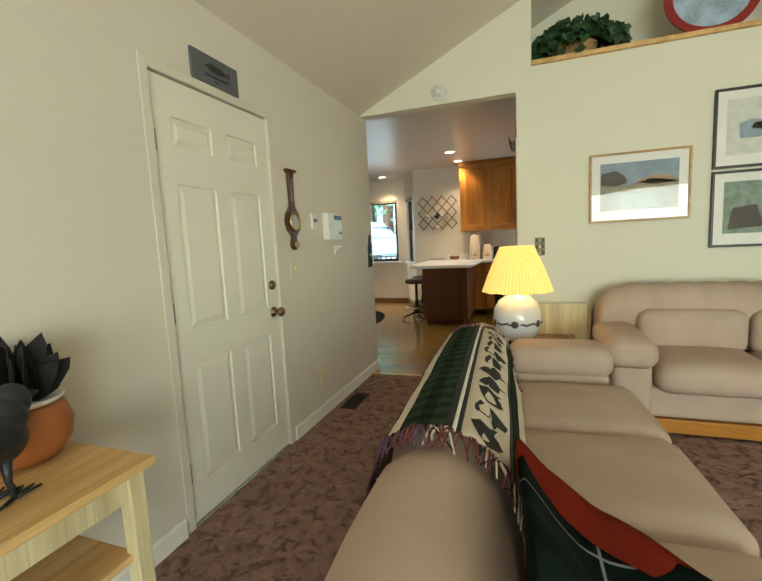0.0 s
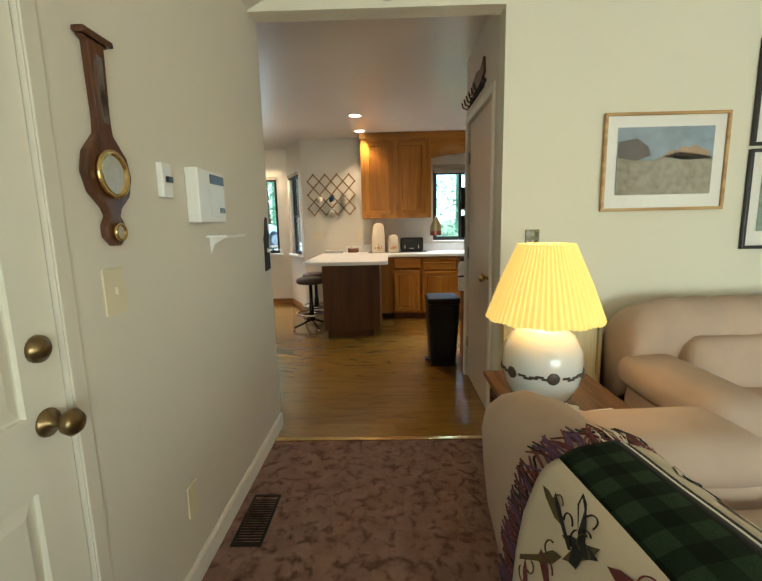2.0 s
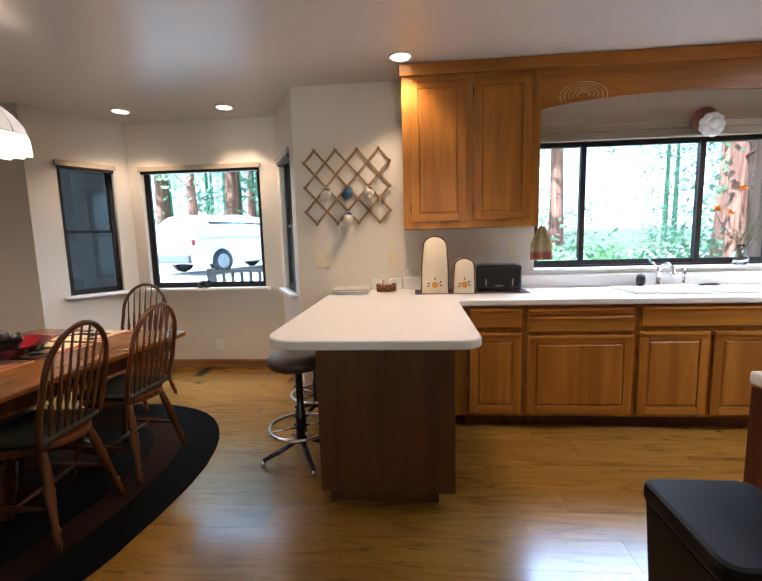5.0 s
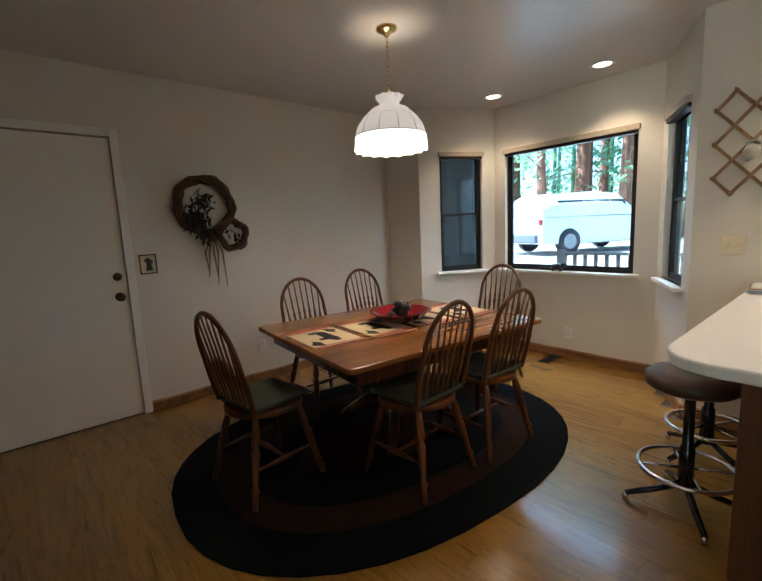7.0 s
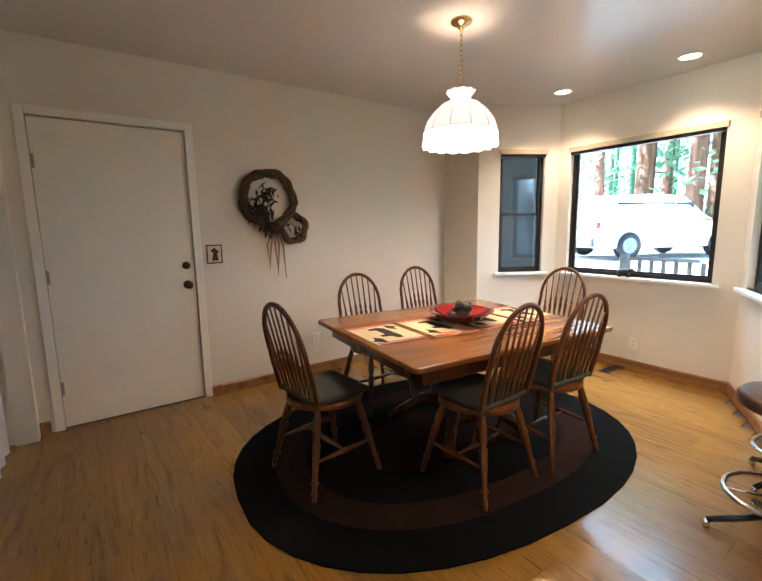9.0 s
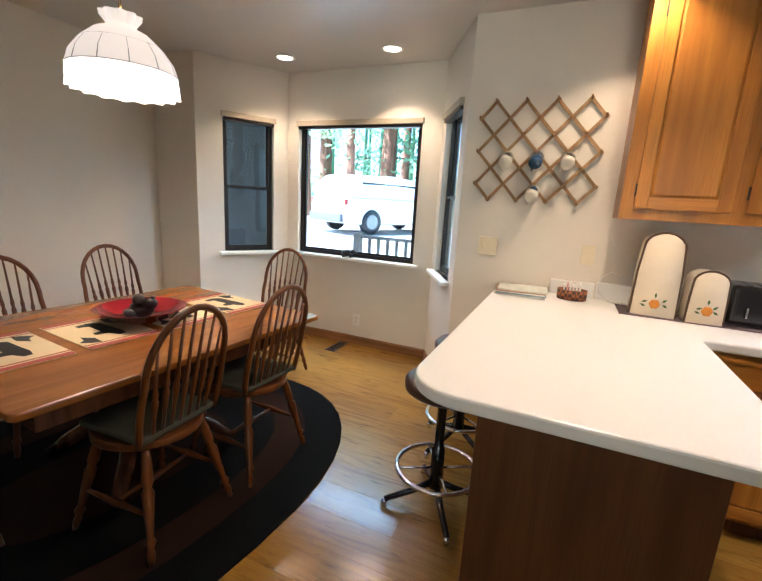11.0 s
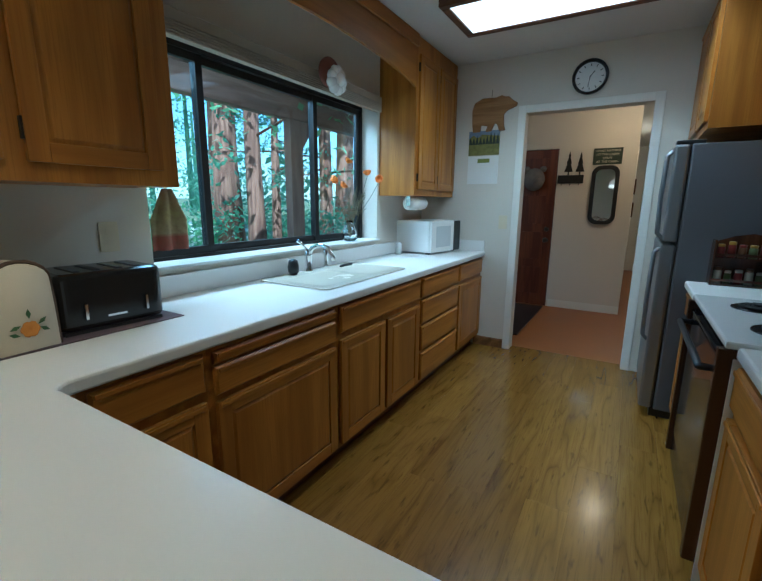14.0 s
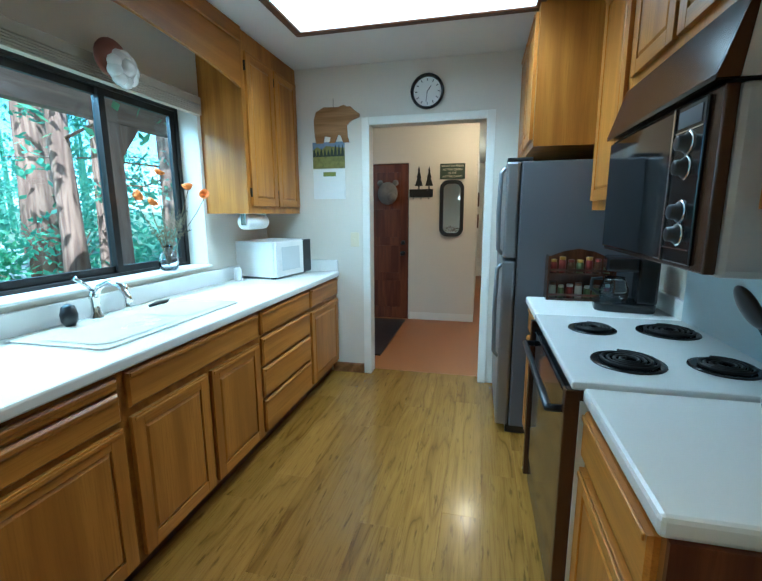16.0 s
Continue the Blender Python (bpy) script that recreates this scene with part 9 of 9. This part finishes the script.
def railing(x0, x1, y, z0, label, material):
    ob = thing("deck_railing", label, "railing", (0, 0, 0))
    part("top_rail", boxes((x0, x1, y - 0.045, y + 0.045, z0 + 0.88, z0 + 0.92)), material, ob)
    part("bottom_rail", boxes((x0, x1, y - 0.02, y + 0.02, z0 + 0.10, z0 + 0.15)), material, ob)
    n_ = int((x1 - x0) / 0.14)
    for i in range(n_):
        x = x0 + 0.05 + i * 0.14
        part("baluster", boxes((x, x + 0.04, y - 0.018, y + 0.018, z0 + 0.151, z0 + 0.879)), material, ob)
    for x in (x0, (x0 + x1) / 2, x1 - 0.09):
        part("post", boxes((x, x + 0.09, y - 0.11, y - 0.0205, z0 - 0.3, z0 + 0.95)), material, ob)
    return ob
def deck(x0, x1, y0, y1, z, label):
    ob = thing("deck", label, "deck", (0, 0, 0), kind="structure")
    n_ = int((y1 - y0) / 0.145)
    for i in range(n_):
        part("plank", boxes((x0, x1, y0 + i * 0.145, y0 + i * 0.145 + 0.138, z - 0.03, z)), DECKW, ob)
    part("joist", boxes((x0 + 0.1, x0 + 0.2, y0, y1 - 0.02, z - 0.31, z - 0.0305)), DECKW, ob)
    part("joist", boxes((x1 - 0.2, x1 - 0.1, y0, y1 - 0.02, z - 0.31, z - 0.0305)), DECKW, ob)
deck(-4.2, 6.4, 9.62, 11.36, 0.0, "weathered plank deck outside the kitchen")
railing(-4.15, -1.9, 11.3, 0.0, "weathered wooden deck railing outside the bay", DECKW)
deck(-2.0, 6.0, -5.2, -2.66, -0.02, "weathered plank deck outside the living room")
railing(-1.9, 5.9, -5.1, -0.02, "white wooden deck railing outside the living room", TRIM)

# porch over the kitchen window
PORW = wood("porch_redwood", (0.30, 0.15, 0.11), (0.42, 0.23, 0.17), 0, 0.7, 6.0, 0.0)
PORZ = wood("porch_post_wood", (0.32, 0.16, 0.12), (0.44, 0.24, 0.18), 2, 0.7, 6.0, 0.0)
po = thing("porch", "redwood porch with boarded roof, rafters, posts, beam and rail", "porch", (0, 0, 0), kind="structure")
part("beam", boxes((-1.2, 6.6, 10.94, 11.08, 2.44, 2.72)), PORW, po)
for i in range(9):
    part("rafter", boxes((-1.1 + 0.95 * i, -1.02 + 0.95 * i, 8.84, 11.65, 2.74, 2.915)), PORW, po)
for i in range(19):
    part("roof_board", boxes((-1.25, 6.65, 8.85 + 0.15 * i, 8.992 + 0.15 * i, 2.917, 2.94)), PORW, po)
for x in (-0.9, 3.28, 6.3):
    part("post", boxes((x, x + 0.24, 10.95, 11.07, -0.3, 2.4395)), PORZ, po)
    bm = bmesh.new()
    prism(bm, [(x + 0.2405, 2.05), (x + 0.2405, 2.439), (x + 0.55, 2.439)], 10.97, 11.05, XZ)
    part("brace", bm, PORZ, po)
part("rail", boxes((-0.65, 3.27, 10.93, 11.09, 0.70, 0.745)), PORW, po)
part("rail", boxes((3.53, 6.29, 10.93, 11.09, 0.70, 0.745)), PORW, po)

# parked car
car = thing("car", "white sport utility car parked on the drive", "car", (-6.92, 18.63, 0.44), 66)
CARW = plain("white_car_paint", (0.80, 0.80, 0.80), 0.2, var=0.02, fine=60, relief=0.0, coat=0.8)
TINT = plain("tinted_car_glass", (0.02, 0.03, 0.035), 0.08, var=0.1, relief=0.0)
def hull(sections):
    bm = bmesh.new()
    rings = []
    for x, w0, w1, z0, z1 in sections:
        rings.append([bm.verts.new(p) for p in ((x, -w0, z0), (x, -w0, (z0 + z1) / 2), (x, -w1, z1), (x, 0, z1 + 0.03), (x, w1, z1), (x, w0, (z0 + z1) / 2), (x, w0, z0))])
    for a, b in zip(rings, rings[1:]):
        for i in range(7):
            bm.faces.new((a[i], a[(i + 1) % 7], b[(i + 1) % 7], b[i]))
    bm.faces.new(rings[0][::-1])
    bm.faces.new(rings[-1])
    return bm
part("body", hull([(-2.35, 0.80, 0.74, 0.40, 0.90), (-2.25, 0.92, 0.88, 0.30, 1.02), (-1.2, 0.94, 0.90, 0.28, 1.04), (0.6, 0.94, 0.90, 0.28, 1.03), (1.5, 0.92, 0.86, 0.30, 0.98), (2.2, 0.86, 0.74, 0.36, 0.84), (2.35, 0.72, 0.60, 0.42, 0.70)]), CARW, car, bevel=0.04)
part("cabin", hull([(-2.22, 0.84, 0.72, 1.03, 1.42), (-1.9, 0.86, 0.68, 1.03, 1.66), (-0.4, 0.86, 0.68, 1.04, 1.72), (0.5, 0.86, 0.66, 1.04, 1.66), (1.25, 0.84, 0.70, 1.02, 1.08)]), CARW, car, bevel=0.04)
part("rear_window", boxes((-2.16, -2.06, -0.62, 0.62, 1.12, 1.45)), TINT, car, bevel=0.03)
for sy in (-1, 1):
    for x0, x1 in ((-1.7, -0.85), (-0.8, 0.05), (0.1, 0.65)):
        part("side_window", boxes((x0, x1, sy * 0.80 - 0.02, sy * 0.80 + 0.02, 1.10, 1.48)), TINT, car, bevel=0.01)
    part("tail_light", boxes((-2.31, -2.24, sy * 0.78 - 0.10, sy * 0.78 + 0.10, 0.82, 0.98)), plain("tail_red", (0.35, 0.02, 0.02), 0.2) if "tail_red" not in bpy.data.materials else bpy.data.materials["tail_red"], car, bevel=0.01)
    for x in (-1.40, 1.45):
        bm = bmesh.new()
        lathe(bm, [(0.20, -0.11), (0.34, -0.11), (0.36, -0.06), (0.36, 0.06), (0.34, 0.11), (0.20, 0.11)], 28, pose(x, sy * 0.86, 0.36, 90))
        wh = part("wheel", bm, BLACKP, car, "black tyre", smooth=True)
        bm = bmesh.new()
        lathe(bm, [(0.21, 0.112 * -1), (0.20, -0.118), (0.06, -0.10), (0.003, -0.105)], 24, pose(x, sy * 0.86, 0.36, 90 * sy))
        for a in range(6):
            box(bm, 0.05, 0.20, -0.018, 0.018, -0.125, -0.10, pose(x, sy * 0.86, 0.36, 90 * sy) @ Matrix.Rotation(radians(60 * a), 4, "Z"))
        part("rim", bm, STEEL, wh)
part("bumper", boxes((-2.43, -2.30, -0.80, 0.80, 0.34, 0.58)), STEELD, car, bevel=0.04)

# added: dark wall dims the side window's view, unseen roof blocks the sun
solid("garage_wall", boxes((-9.5, -4.45, 9.70, 9.85, -0.3, 3.0)), plain("dark_siding", (0.045, 0.038, 0.034), 0.8, var=0.2, scale=6, fine=60), "dark wall added to darken the view through the side bay window", "wall", kind="structure")
solid("garage_roof", boxes((-9.6, -4.45, 7.4, 10.6, 3.0, 3.1)), BARK, "low unseen roof added to keep sun out of the bay", "roof", kind="structure")
solid("roof", boxes((-5.2, 4.75, -2.75, 5.65, 4.02, 4.10)), BARK, "low dark main roof", "roof", kind="structure")
solid("roof_kitchen", boxes((-5.2, 9.2, 5.651, 9.10, 2.74, 2.82)), BARK, "low dark roof over the kitchen and hall", "roof", kind="structure")

# ---- floor planks, last ----
rng = random.Random(5)
plank_meshes = {}
for row in range(26):
    y0 = 4.80 + row * 0.182
    y1 = min(y0 + 0.1817, 9.44)
    if y0 > 9.44:
        break
    if y1 > 8.7:
        k = (y1 - 8.7) / 0.75
        xa, xb = -4.42 + 0.42 * k, -2.04 - 0.39 * k
    else:
        xa, xb = -4.92, 2.80
    x = xa - rng.uniform(0, 1.1)
    while x < xb:
        a, b = max(x, xa), min(x + 1.2162, xb)
        x += 1.2165
        if b - a < 0.03:
            continue
        key = (round(b - a, 3), round(y1 - y0, 3))
        if key not in plank_meshes:
            ln, wd = b - a, y1 - y0
            pm = bmesh.new()
            e = 0.0006
            lo = [pm.verts.new(p) for p in ((0, 0, -0.012), (ln, 0, -0.012), (ln, wd, -0.012), (0, wd, -0.012))]
            md = [pm.verts.new(p) for p in ((0, 0, -e), (ln, 0, -e), (ln, wd, -e), (0, wd, -e))]
            hi = [pm.verts.new(p) for p in ((e, e, 0), (ln - e, e, 0), (ln - e, wd - e, 0), (e, wd - e, 0))]
            for lower, upper in ((lo, md), (md, hi)):
                for i in range(4):
                    pm.faces.new((lower[i], lower[(i + 1) % 4], upper[(i + 1) % 4], upper[i]))
            pm.faces.new(hi)
            plank_meshes[key] = finish(pm, "plank", LAMINATE)
        ob = new("plank", plank_meshes[key])
        ob.parent = sub
        ob.location = (a, y0, 0)
